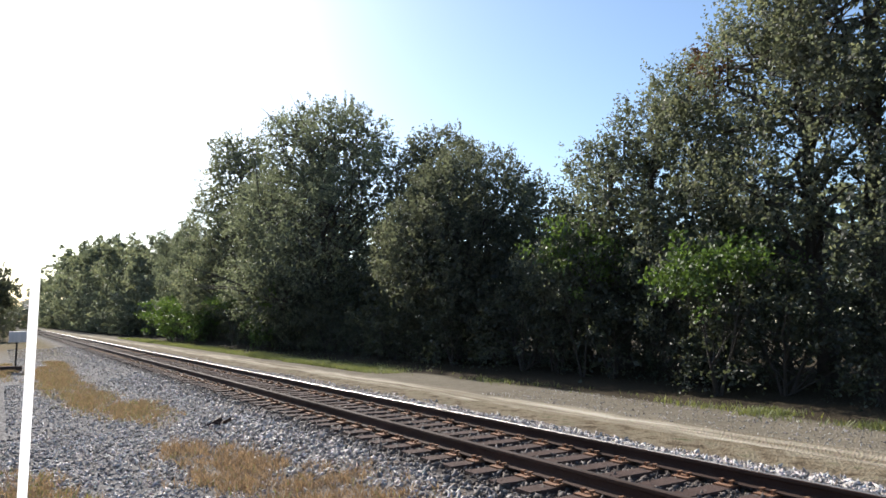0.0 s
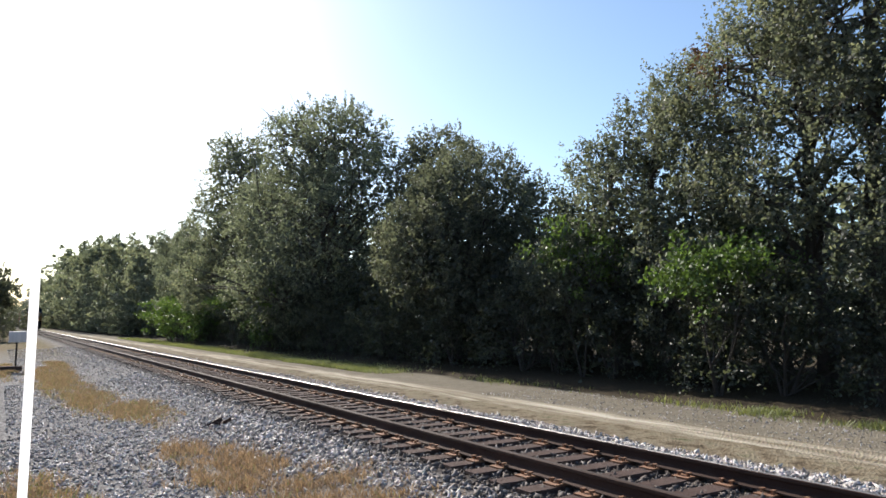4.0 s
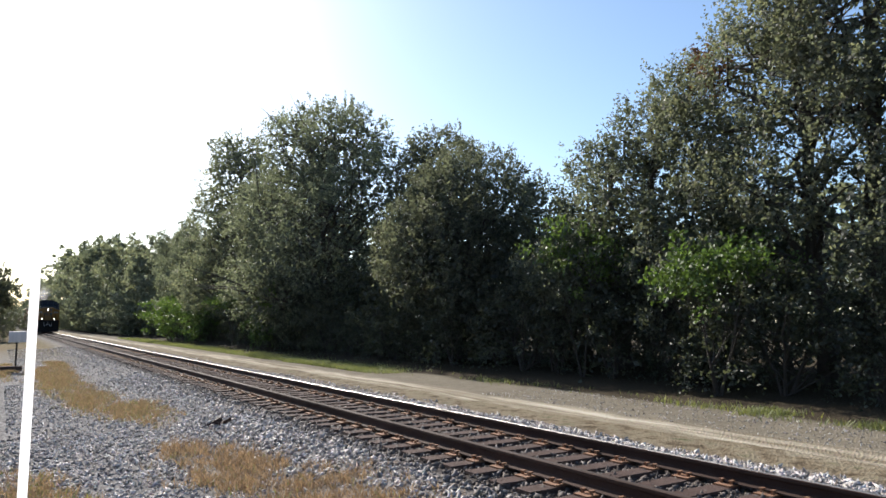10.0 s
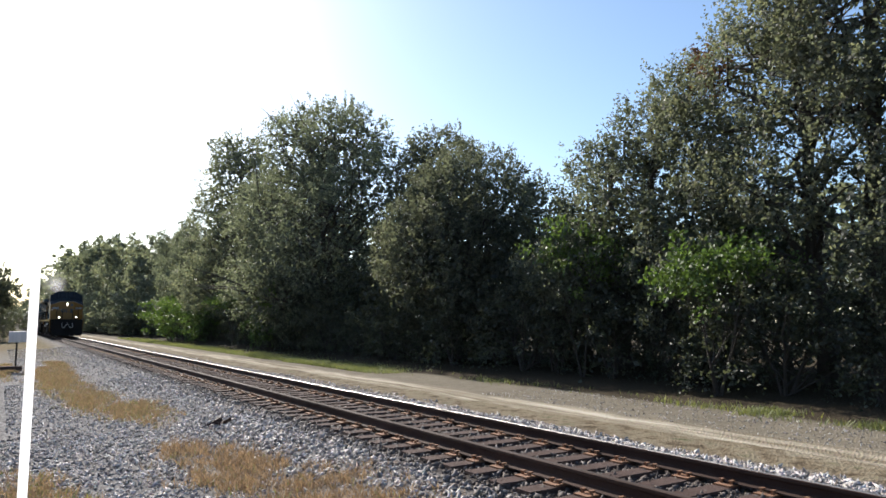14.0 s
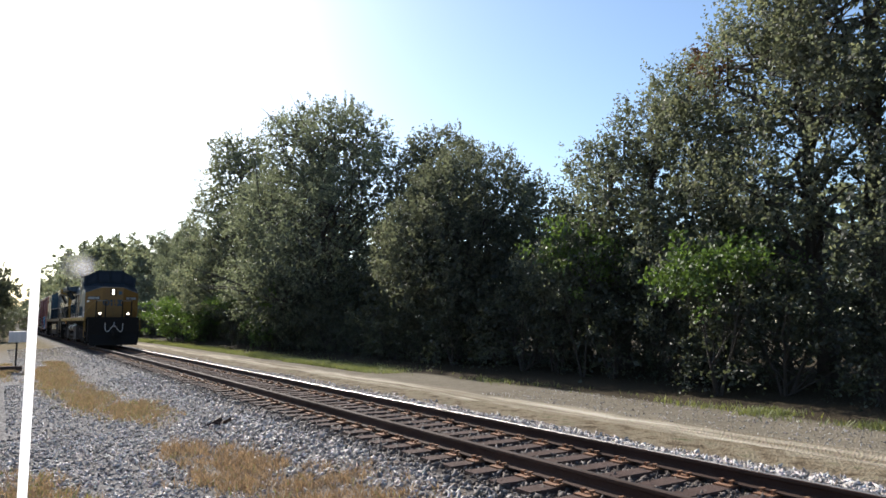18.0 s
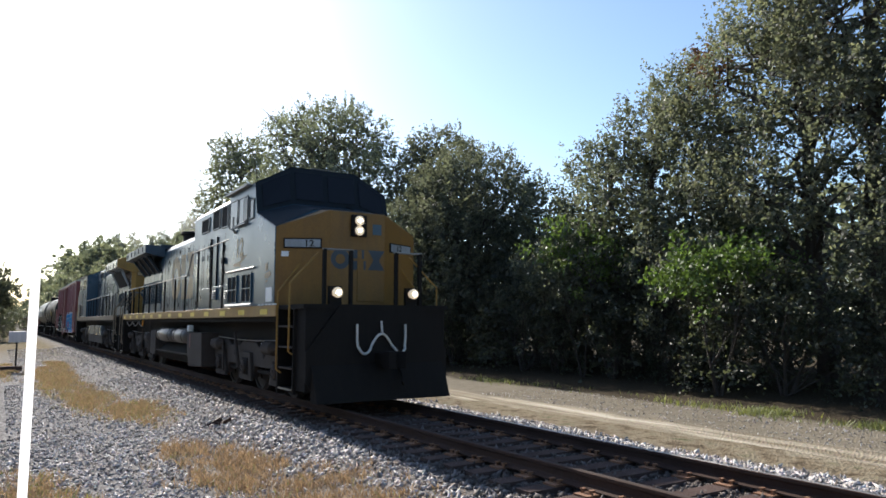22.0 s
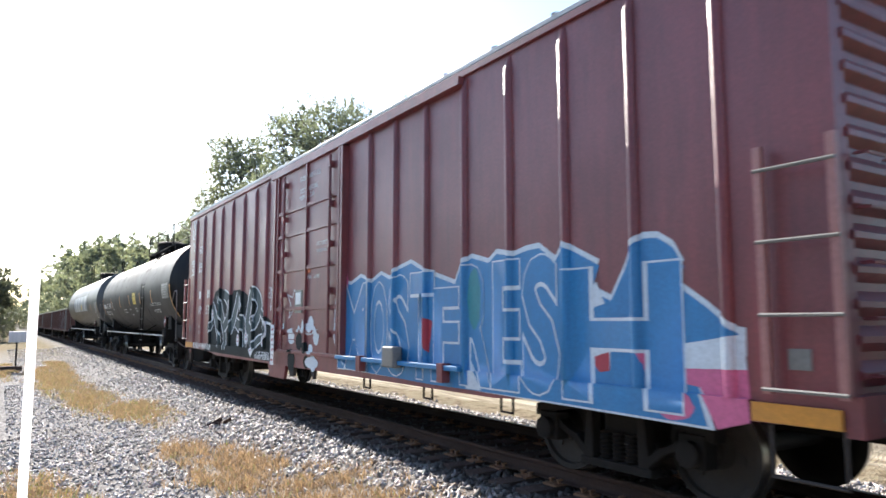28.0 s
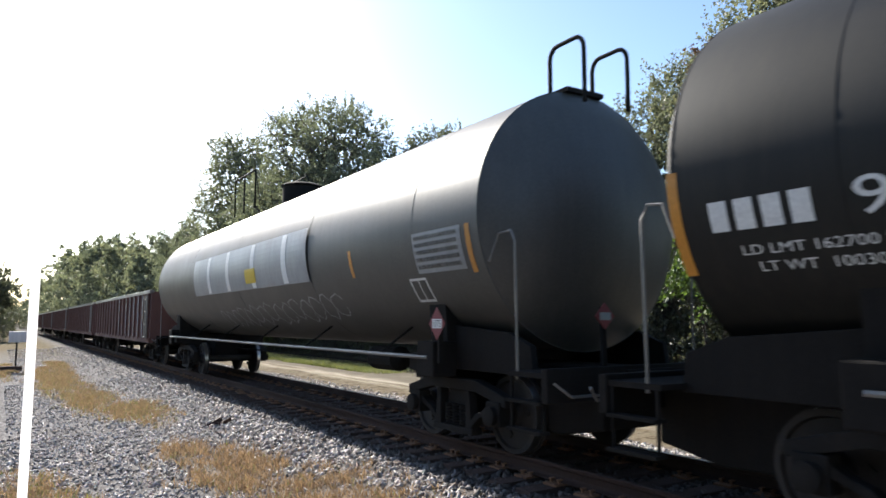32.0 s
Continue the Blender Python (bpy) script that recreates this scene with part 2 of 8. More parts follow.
    links.new(sep.outputs[0], lot.inputs[0])
    near_side = nt.new("ShaderNodeMapRange")
    near_side.inputs[1].default_value, near_side.inputs[2].default_value = 4.4, 3.2
    links.new(sep.outputs[1], near_side.inputs[0])
    both = nt.new("ShaderNodeMath")
    both.operation = "MULTIPLY"
    links.new(lot.outputs[0], both.inputs[0])
    links.new(near_side.outputs[0], both.inputs[1])
    rough_grass = ramp(nt, [(0.35, (0.13, 0.1, 0.055)), (0.5, (0.22, 0.16, 0.085)), (0.65, (0.1, 0.11, 0.04))])
    links.new(tuft.outputs[0], rough_grass.inputs[0])
    c = blend(nt, links, both.outputs[0], c, rough_grass.outputs[0])
    att = nt.new("ShaderNodeAttribute")
    att.attribute_name = "weeds"
    wr = ramp(nt, [(0.3, (0.19, 0.14, 0.1)), (0.5, (0.38, 0.28, 0.19)), (0.62, (0.26, 0.23, 0.12)), (0.75, (0.4, 0.31, 0.2))])
    links.new(blot.outputs[0], wr.inputs[0])
    thin = nt.new("ShaderNodeMath")
    thin.operation = "MULTIPLY"
    thin.inputs[1].default_value = 0.38
    links.new(att.outputs["Fac"], thin.inputs[0])
    c = blend(nt, links, thin.outputs[0], c, wr.outputs[0])
    # rust and oil at the track, plus the train's shade in the dark colour
    c = blend(nt, links, track_grime_shade(nt, links, sep.outputs[1]), c, (0.05, 0.037, 0.03))
    c = blend(nt, links, 1.0, c, (0.68, 0.68, 0.68), "MULTIPLY")
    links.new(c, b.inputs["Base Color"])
    b.inputs["Roughness"].default_value = 1.0
    b.inputs["Specular IOR Level"].default_value = 0.05
    bp = nt.new("ShaderNodeBump")
    bp.inputs["Strength"].default_value, bp.inputs["Distance"].default_value = 0.7, 0.03
    links.new(vor.outputs["Distance"], bp.inputs["Height"])
    links.new(bp.outputs[0], b.inputs["Normal"])
    return m


me.materials.append(ground_material())
at = me.attributes.new("weeds", "FLOAT", "POINT")
at.data.foreach_set("value", [weeds(x, y) if -45 < x < 2 and -2 < y < 5 else 0.0 for x, y, z in gv])
ground = tagged(new("ground", me), "grey gravel lot, dirt road and forest floor beside the track", "ground", kind="structure")

# ---- loose stones and dry weeds
rng = np.random.default_rng(5)


def stone_shape():
    t = (1 + 5 ** 0.5) / 2
    return np.array([(1, 0, 0), (-1, 0, 0), (0, 1, 0), (0, -1, 0), (0, 0, 1), (0, 0, -1)], float), np.array([(0, 2, 4), (2, 1, 4), (1, 3, 4), (3, 0, 4), (2, 0, 5), (1, 2, 5), (3, 1, 5), (0, 3, 5)])


def scatter_mesh(name, base_v, base_f, places, sizes, squash=(1, 1, 1), jitter=0.25, tilt=True):
    n, k = len(places), len(base_v)
    v = base_v[None] * np.array(squash)[None, None] * (1 + jitter * rng.uniform(-1, 1, (n, k, 3)))
    q = rng.normal(size=(n, 4))
    if not tilt:
        q[:, 1:3] *= 0.15
    q /= np.linalg.norm(q, axis=1)[:, None]
    w, x, y, z = q.T
    rot = np.stack([1 - 2 * (y * y + z * z), 2 * (x * y - z * w), 2 * (x * z + y * w), 2 * (x * y + z * w), 1 - 2 * (x * x + z * z), 2 * (y * z - x * w), 2 * (x * z - y * w), 2 * (y * z + x * w), 1 - 2 * (x * x + y * y)], -1).reshape(n, 3, 3)
    v = np.einsum("nij,nkj->nki", rot, v) * sizes[:, None, None] + places[:, None]
    f = base_f[None] + (np.arange(n) * k)[:, None, None]
    return numpy_mesh(name, v.reshape(-1, 3), f.reshape(-1, base_f.shape[1]))


def numpy_mesh(name, v, f):
    m = bpy.data.meshes.new(name)
    c = f.shape[1]
    m.vertices.add(len(v))
    m.vertices.foreach_set("co", np.ascontiguousarray(v, np.float32).ravel())
    m.loops.add(f.size)
    m.loops.foreach_set("vertex_index", np.ascontiguousarray(f, np.int32).ravel())
    m.polygons.add(len(f))
    m.polygons.foreach_set("loop_start", np.arange(0, f.size, c, dtype=np.int32))
    m.update(calc_edges=True)
    return m


def stone_material():
    m, nt, links, b = nodes_of("crushed_stone")
    geo = nt.new("ShaderNodeNewGeometry")
    r = ramp(nt, [(0.0, (0.09, 0.079, 0.073)), (0.4, (0.305, 0.274, 0.256)), (0.8, (0.6, 0.56, 0.54)), (1.0, (0.33, 0.255, 0.21))])
    links.new(geo.outputs["Random Per Island"], r.inputs[0])
    n = noise_node(nt, links, 40, 3, geo.outputs["Position"])
    sepp = nt.new("ShaderNodeSeparateXYZ")
    links.new(geo.outputs["Position"], sepp.inputs[0])
    worn = blend(nt, links, 0.35, r.outputs[0], n.outputs[1], "OVERLAY")
    # same stain on the stones, dark enough to hold the train's shade
    links.new(blend(nt, links, track_grime_shade(nt, links, sepp.outputs[1]), worn, (0.062, 0.046, 0.038)), b.inputs["Base Color"])
    b.inputs["Roughness"].default_value = 0.8
    b.inputs["Specular IOR Level"].default_value = 0.25
    return m


sv, sf = stone_shape()
spots = []
for x0, x1, y0, y1, per in ((-14, -3.0, 0.1, 9.0, 280), (-26, -14, 0.2, 9.2, 120), (-60, -26, 0.5, 9.0, 34), (-16, -4, 11.2, 13.8, 45), (-14, 6, -6, 0.1, 55), (-3, 12, 0.1, 9.0, 55)):
    k = int((x1 - x0) * (y1 - y0) * per)
    pts = np.stack([rng.uniform(x0, x1, k), rng.uniform(y0, y1, k)], 1)
    spots += [p for p in pts if rng.random() > 0.93 * weeds(p[0], p[1]) and not (8.7 < p[1] < 9.2 and rng.random() < 0.7) and not (abs(p[1] - TRACK) < 1.34 and rng.random() < 0.25)]
places = np.array([(x, y, ground_z(x, y) + 0.006) for x, y in spots])
STONE = stone_material()
sizes = rng.uniform(0.013, 0.042, len(places)) * (1 + 0.35 * np.clip((places[:, 1] - 2.6) / 1.2, 0, 1)) * np.where(places[:, 1] > 10, 0.45, 1)
gravel = new("ballast_stones", scatter_mesh("ballast_stones", sv, sf, places, sizes, (1.25, 0.75, 0.55), 0.45))
gravel.data.materials.append(STONE)
tagged(gravel, "loose grey crushed stone ballast beside the rails", "gravel", kind="stuff")


def blades(name, spots, height, lean, width, mat, label, category):
    n = len(spots)
    a, h = rng.uniform(0, 2 * np.pi, n), height * rng.uniform(0.4, 1.2, n)
    tip = np.stack([np.cos(a), np.sin(a)], 1) * (lean * h * rng.uniform(0.3, 1.4, n))[:, None]
    side = np.stack([-np.sin(a + rng.uniform(-1, 1, n)), np.cos(a)], 1) * width * rng.uniform(0.5, 1.3, n)[:, None]
    p = np.asarray(spots)
    v = np.zeros((n, 4, 3))
    v[:, 0, :2], v[:, 1, :2], v[:, 2, :2], v[:, 3, :2] = p[:, :2] - side, p[:, :2] + side, p[:, :2] + side * 0.5 + tip * 0.6, p[:, :2] + tip
    v[:, 0, 2], v[:, 1, 2], v[:, 2, 2], v[:, 3, 2] = p[:, 2] - 0.01, p[:, 2] - 0.01, p[:, 2] + h * 0.65, p[:, 2] + h
    ob = new(name, numpy_mesh(name, v.reshape(-1, 3), np.arange(4 * n).reshape(n, 4)))
    ob.data.materials.append(mat)
    return tagged(ob, label, category, kind="stuff")


DRY = leafy("dry_weeds", (0.14, 0.094, 0.062), (0.4, 0.285, 0.18), 0.35, 0.8, (1.1, 1.03, 0.85))
GREENISH = leafy("roadside_grass", (0.08, 0.09, 0.035), (0.2, 0.215, 0.09), 0.4, 0.7)
sp = []
for _ in range(230000):
    x, y = rng.uniform(-40, -5.5), rng.uniform(0, 4.2)
    if x < -14 and rng.random() < 0.35:
        continue
    if rng.random() < weeds(x, y) ** 1.8 * near(noise.noise((x * 2.1, y * 3.0, 6.3)), -0.95, 0.0):
        sp.append((x, y, ground_z(x, y)))
blades("dry_weeds", sp, 0.1, 0.75, 0.006, DRY, "low dry brown weeds in patches on the gravel", "weeds")
sp = [p for p in sp if rng.random() < (0.3 if p[0] < -14 or p[1] < 1.2 else 0.05)]
blades("green_weeds", sp, 0.085, 0.8, 0.008, GREENISH, "low green weeds among the dry ones", "weeds")
sp = []
for _ in range(80000):
    x = -4 - 90 * rng.random() ** 1.7
    y = (12.2 + abs(rng.normal(0, 0.9))) if x < -24 else 13.9 + rng.normal(0, 0.3)
    if rng.random() < near(noise.noise((x * 0.35, y * 0.9, 9)), -0.25 - 0.4 * (x < -24), 0.45 - 0.3 * (x < -24)) * (1 if x > -9.5 or x < -24 else 0.1):
        sp.append((x, y, ground_z(x, y)))
blades("verge_grass", sp, 0.13, 0.8, 0.014, GREENISH, "ragged green grass along the edge of the woods", "grass")

# ---- track
track = thing("railway_track", "single railway track on wooden ties and stone ballast", "railway", kind="structure", at=pose(0, TRACK, 0))
X0, X1 = -420.0, 30.0
prof = [(-0.075, -0.17), (0.075, -0.17), (0.075, -0.158), (0.02, -0.14), (0.009, -0.12), (0.009, -0.055), (0.036, -0.04), (0.036, -0.008), (0.028, 0.0), (-0.028, 0.0), (-0.036, -0.008), (-0.036, -0.04), (-0.009, -0.055), (-0.009, -0.12), (-0.02, -0.14), (-0.075, -0.158)]
for sgn in (-1, 1):
    r = part("rail", G().prism([(y + sgn * RAIL, z) for y, z in prof], "x", X0, X1), RAIL_STEEL, track, "rust-brown steel rail")
    part("rail_head", G().prism([(sgn * RAIL + y, z) for y, z in ((-0.029, -0.001), (0.029, -0.001), (0.024, 0.0025), (-0.024, 0.0025))], "x", X0, X1), RAIL_HEAD if sgn > 0 else RAIL_HEAD_DARK, r, "polished running surface" if sgn > 0 else "running surface coloured dark, without the glint")
tie_g = G().box(-0.115, 0.115, -1.3, 1.3, -0.36, -0.192).mesh("tie")
plate_g = G().box(-0.10, 0.10, -0.19, 0.19, -0.192, -0.172)
for a, c in ((-0.06, -0.1), (0.06, -0.1), (-0.06, 0.1), (0.06, 0.1)):
    plate_g.box(a - 0.012, a + 0.012, c - 0.014, c + 0.014, -0.172, -0.135)
    plate_g.box(a - 0.02, a + 0.02, c - 0.02 - 0.02 * (c > 0), c + 0.02 + 0.02 * (c < 0), -0.142, -0.128)
plate_me = plate_g.mesh("tie_plate")
rest_t = G()
for k in range(int((X1 - X0) / 0.495)):
    x = X1 - 18 - 0.495 * k
    if x < X0:
        break
    if k < 210:
        t = part("tie", tie_g, TIE_WOOD, track, at=pose(x + random.uniform(-0.02, 0.02), random.uniform(-0.05, 0.05), random.uniform(-0.006, 0.006), 0, 0, random.uniform(-1.0, 1.0)))
        if k < 130:
            for sgn in (-1, 1):
                part("tie_plate", plate_me, PLATE_RUST, t, at=pose(0, sgn * RAIL, 0))
    else:
        rest_t.box(x - 0.115, x + 0.115, -1.3, 1.3, -0.36, -0.192)
tagged(part("far_ties", rest_t, TIE_WOOD, track), "weathered wooden ties running into the distance", kind="stuff")


# ---- trees
def limb(g, start, way, length, r, depth, tips, rnd, droop=0.0, n=5):
    """A tapered, wandering limb with side limbs; the ends are gathered in tips."""
    pts, rad, p, d = [Vector(start)], [r], Vector(start), Vector(way).normalized()
    seg = 5 if depth else 4
    for i in range(seg):
        d = (d + Vector((rnd.uniform(-1, 1), rnd.uniform(-1, 1), rnd.uniform(-0.6, 1) - droop)) * 0.22).normalized()
        p = p + d * length / seg
        pts.append(p.copy())
        rad.append(r * (1 - 0.75 * (i + 1) / seg))
        if depth > 0 and i >= 1:
            for _ in range(rnd.choice((1, 1, 2))):
                side = d.orthogonal().normalized()
                side.rotate(Matrix.Rotation(rnd.uniform(0, 6.28), 3, d))
                limb(g, p, d * 0.6 + side * 0.9 + Vector((0, 0, 0.15)), length * rnd.uniform(0.4, 0.62), rad[-1] * 0.65, depth - 1, tips, rnd, droop, 4)
    g.tube(pts, rad, n)
    tips.append((p, length))
    if depth == 0:
        tips.append((pts[3], length))


def leaf_cloud(name, clumps, per, leaf, mat, rgen, flat=0.75):
    """Leaves as folded blades round the clump centres: (x, y, z, radius)."""
    cl = np.asarray(clumps)
    n = len(cl) * per
    c = np.repeat(cl, per, 0)
    d = rgen.normal(size=(n, 3))
    d /= np.linalg.norm(d, axis=1)[:, None]
    rr = c[:, 3] * (0.1 + 1.25 * rgen.random(n) ** 0.9)
    p = c[:, :3] + d * rr[:, None] * np.array([1, 1, flat])
    a = rgen.normal(size=(n, 3)) + np.array([0, 0, -0.35])
    a /= np.linalg.norm(a, axis=1)[:, None]
    s = np.cross(a, rgen.normal(size=(n, 3)))
    s /= np.linalg.norm(s, axis=1)[:, None]
    ln = leaf * rgen.uniform(0.6, 1.35, n)[:, None]
    up = np.cross(a, s)
    v = np.stack([p - a * ln * 0.5, p + s * ln * 0.3 + up * ln * 0.08, p + a * ln * 0.55, p - s * ln * 0.3 + up * ln * 0.08], 1)
    m = numpy_mesh(name, v.reshape(-1, 3), np.arange(4 * n).reshape(n, 4))
    m.materials.append(mat)
    return m


def make_tree(seed, height, spread, trunk_r, fork, leaf, per, mat, label, limbs=7, depth=2, low=0.25, extra=1.0, name="tree", category="tree", second=None, trunks=1, fill=0, leaves=20000):
    rnd, rgen = random.Random(seed), np.random.default_rng(seed)
    g, tips = G(), []
    base = thing(name, label, category)
    for k in range(trunks):
        lean = Vector((rnd.uniform(-0.12, 0.12), rnd.uniform(-0.12, 0.12), 1)) if trunks == 1 else Vector((math.cos(k * 2.4) * 0.3, math.sin(k * 2.4) * 0.3, 1))
        pts, rad = [], []
        for i in range(7):
            t = i / 6
            pts.append(Vector((lean.x * t * height + rnd.uniform(-1, 1) * 0.03 * height * t, lean.y * t * height + rnd.uniform(-1, 1) * 0.03 * height * t, -0.25 + t * height * 0.8)))
            rad.append(trunk_r * (1.25 if i == 0 else 1 - 0.85 * t))
        g.tube(pts, rad, 10)
        tips.append((pts[-1], height * 0.3))
        for i in range(limbs):
            t = fork + (0.97 - fork) * (i + rnd.random() * 0.7) / limbs
            j = min(5, int(t * 6))
            p = pts[j].lerp(pts[j + 1], t * 6 - j)
            ang = i * 2.4 + rnd.uniform(-0.5, 0.5)
            reach = spread * (1.0 - 0.55 * max(0, (t - 0.45) / 0.55)) * rnd.uniform(0.75, 1.1)
            limb(g, p, (math.cos(ang), math.sin(ang), rnd.uniform(0.25, 0.9) + 0.5 * t), reach, trunk_r * (1.05 - t) * 0.6, depth - 1, tips, rnd)
    # bring the crown to the wanted spread and height
    wide = spread * 0.82 / max(0.1, sorted(math.hypot(p.x, p.y) for p, _ in tips)[int(len(tips) * 0.93)])
    tall = height * 0.93 / sorted(p.z for p, _ in tips)[int(len(tips) * 0.965)]
    g.v = [(x * wide, y * wide, z * tall) for x, y, z in g.v]
    tips = [(Vector((p.x * wide, p.y * wide, p.z * tall)), ln * wide) for p, ln in tips]
    tips = [q for q in tips if q[0].z < height and math.hypot(q[0].x, q[0].y) < spread]
    part("trunk", g, BARK, base, "dark rough bark", smooth=True)
    clumps = []
    for p, ln in tips:
        if p.z < low * height:
            continue
        for _ in range(max(1, round(4 * extra))):
            o = Vector((rnd.gauss(0, 1), rnd.gauss(0, 1), rnd.gauss(0, 0.7))) * (0.3 * ln + 0.15)
            clumps.append((p.x + o.x, p.y + o.y, p.z + o.z, rnd.uniform(0.28, 0.55) * (0.6 + 0.04 * height)))
    for _ in range(fill):
        ang, rr, z = rnd.uniform(0, 6.28), spread * rnd.random() ** 0.6, rnd.uniform(0.05, 0.7) * height
        clumps.append((math.cos(ang) * rr, math.sin(ang) * rr, z, rnd.uniform(0.4, 0.8)))
    rnd.shuffle(clumps)
    clumps = clumps[:max(20, leaves // per)]
    if second:
        cut = [c for c in clumps if rnd.random() < second[1]]
        clumps = [c for c in clumps if c not in cut]
        part("dead_foliage", leaf_cloud("dead_foliage", cut, per, leaf, second[0], rgen), None, base, second[2])
    part("crown", leaf_cloud("crown", clumps, per, leaf, mat, rgen), None, base)
    return base, len(clumps) * per


def lobe_tree(seed, trunk_r, lobes, leaf, clumps, per, mat, label, shoots=0.3, gaps=0.0, core=1400, trunks=1, second=None, name="tree", category="tree"):
    """A broadleaf tree whose crown is gathered from lobes (x, y, z, radius, half height): leafy outer twigs, a dark inner mass, limbs to every lobe."""
    rnd, rgen = random.Random(seed), np.random.default_rng(seed)
    base = thing(name, label, category)
    top = max(l[2] for l in lobes)
    g, forks = G(), []
    for k in range(trunks):
        ox = (k - (trunks - 1) / 2) * 1.1
        pts, rad = [], []
        for i in range(8):
            t = i / 7
            pts.append(Vector((ox * (1 + t) + rnd.uniform(-0.12, 0.12) * (i > 0) * top * 0.12, rnd.uniform(-0.1, 0.1) * (i > 0) * top * 0.1, -0.3 + t * (top + 0.2))))
            rad.append(trunk_r * (1.35 if i == 0 else 1 - 0.86 * t))
        g.tube(pts, rad, 10)
        forks.append(pts)
    for lx, ly, lz, lr, lh in lobes:
        for j in range(max(3, int(lr * 1.6))):
            pts = rnd.choice(forks)
            stem = min(pts[1:-1], key=lambda p: abs(p.z - (lz - lh * 0.7 - rnd.uniform(0, 1.5))))
            a, e = rnd.uniform(0, 6.28), rnd.uniform(-0.3, 1.2)
            end = Vector((lx + lr * 0.85 * math.cos(a) * math.cos(e), ly + lr * 0.85 * math.sin(a) * math.cos(e), lz + lh * 0.85 * math.sin(e)))
            way = end - stem
            mid = [stem + way * q + Vector((rnd.gauss(0, 1), rnd.gauss(0, 1), rnd.gauss(0, 0.6) + 1.2 * math.sin(q * 3.1))) * 0.05 * way.length for q in (0.25, 0.5, 0.75)]
            r0 = trunk_r * rnd.uniform(0.28, 0.42)
            g.tube([stem, *mid, end], [r0, r0 * 0.8, r0 * 0.55, r0 * 0.35, r0 * 0.12], 6)
            for q in (1, 2):
                tip = mid[q] + Vector((rnd.gauss(0, 1), rnd.gauss(0, 1), rnd.uniform(0, 1.2))).normalized() * lr * rnd.uniform(0.5, 0.9)
                g.tube([mid[q], mid[q].lerp(tip, 0.5) + Vector((0, 0, 0.1)), tip], [r0 * 0.4, r0 * 0.25, r0 * 0.08], 5)
    part("trunk", g, BARK, base, "dark rough bark", smooth=True)
    # twigs on the lobes' outsides
    lb = np.array(lobes, float)
    area = lb[:, 3] * (lb[:, 3] + lb[:, 4])
    pick = rgen.choice(len(lb), clumps * 3, p=area / area.sum())
    d = rgen.normal(size=(clumps * 3, 3))
    d /= np.linalg.norm(d, axis=1)[:, None]
    out = lb[pick]
    rr = 0.64 + 0.3 * rgen.random(clumps * 3) ** 0.8
    c = out[:, :3] + d * rr[:, None] * np.stack([out[:, 3], out[:, 3], out[:, 4]], 1)
    hidden = np.zeros(len(c), bool)
    for l in lb:
        hidden |= (((c - l[:3]) / np.array([l[3], l[3], l[4]])) ** 2).sum(1) < 0.42
    lumpy = np.array([noise.noise((p[0] * 0.55 + seed, p[1] * 0.55, p[2] * 0.55)) for p in c])
    keep = np.where(~hidden & (c[:, 2] > 0.2) & (lumpy > gaps - 0.42))[0][:clumps]
    c, d = c[keep], d[keep]
    n = len(c)
    size = rgen.uniform(0.26, 0.6, n) * (0.75 + 0.02 * top)
    ci = np.repeat(np.arange(n), per)
    m = len(ci)
    off = rgen.normal(size=(m, 3)) * np.array([0.55, 0.55, 0.42]) * size[ci][:, None]
    shoot = (rgen.random(n) < shoots)[ci]
    way = d * 0.75 + np.array([0, 0, 0.7]) + rgen.normal(size=d.shape) * 0.25
    along = rgen.random(m)[:, None] * way[ci] * (1.05 * size[ci])[:, None] + rgen.normal(size=(m, 3)) * 0.055
    p = c[ci] + np.where(shoot[:, None], along, off)
    a = rgen.normal(size=(m, 3)) * 0.8 + d[ci] * 0.5 + np.array([0, 0, -0.25])
    v = leaf_quads(p, a, leaf * rgen.uniform(0.55, 1.3, m), rgen)
    if second:
        dead = (np.array([noise.noise((q[0] * 0.4, q[1] * 0.4 + 7, q[2] * 0.4)) for q in c]) > second[1])[ci]
        part("dead_foliage", quad_mesh("dead_foliage", v[dead]), second[0], base, second[2])
        v = v[~dead]
    part("crown", quad_mesh("crown", v), mat, base)
    # larger leaves inside the crown, their darker colour carrying the shade in there
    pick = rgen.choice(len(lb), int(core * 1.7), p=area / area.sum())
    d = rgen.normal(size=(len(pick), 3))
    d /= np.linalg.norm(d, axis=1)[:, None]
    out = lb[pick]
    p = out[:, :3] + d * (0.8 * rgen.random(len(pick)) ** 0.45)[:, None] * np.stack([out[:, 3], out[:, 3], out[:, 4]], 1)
    part("inner_foliage", quad_mesh("inner_foliage", leaf_quads(p[p[:, 2] > 0.3], rgen.normal(size=(int((p[:, 2] > 0.3).sum()), 3)), leaf * rgen.uniform(1.8, 3.0, int((p[:, 2] > 0.3).sum())), rgen)), LEAF_CORE, base, "leaves inside the crown, coloured dark as in shade")
    return base


def leaf_quads(p, a, ln, rgen):
    n = len(p)
    a = a / np.linalg.norm(a, axis=1)[:, None]
    s = np.cross(a, rgen.normal(size=(n, 3)))
    s /= np.linalg.norm(s, axis=1)[:, None]
    up = np.cross(a, s)
    ln = ln[:, None]
    return np.stack([p - a * ln * 0.5, p + s * ln * 0.3 + up * ln * 0.08, p + a * ln * 0.55, p - s * ln * 0.3 + up * ln * 0.08], 1)


def quad_mesh(name, v):
    return numpy_mesh(name, v.reshape(-1, 3), np.arange(4 * len(v)).reshape(len(v), 4))


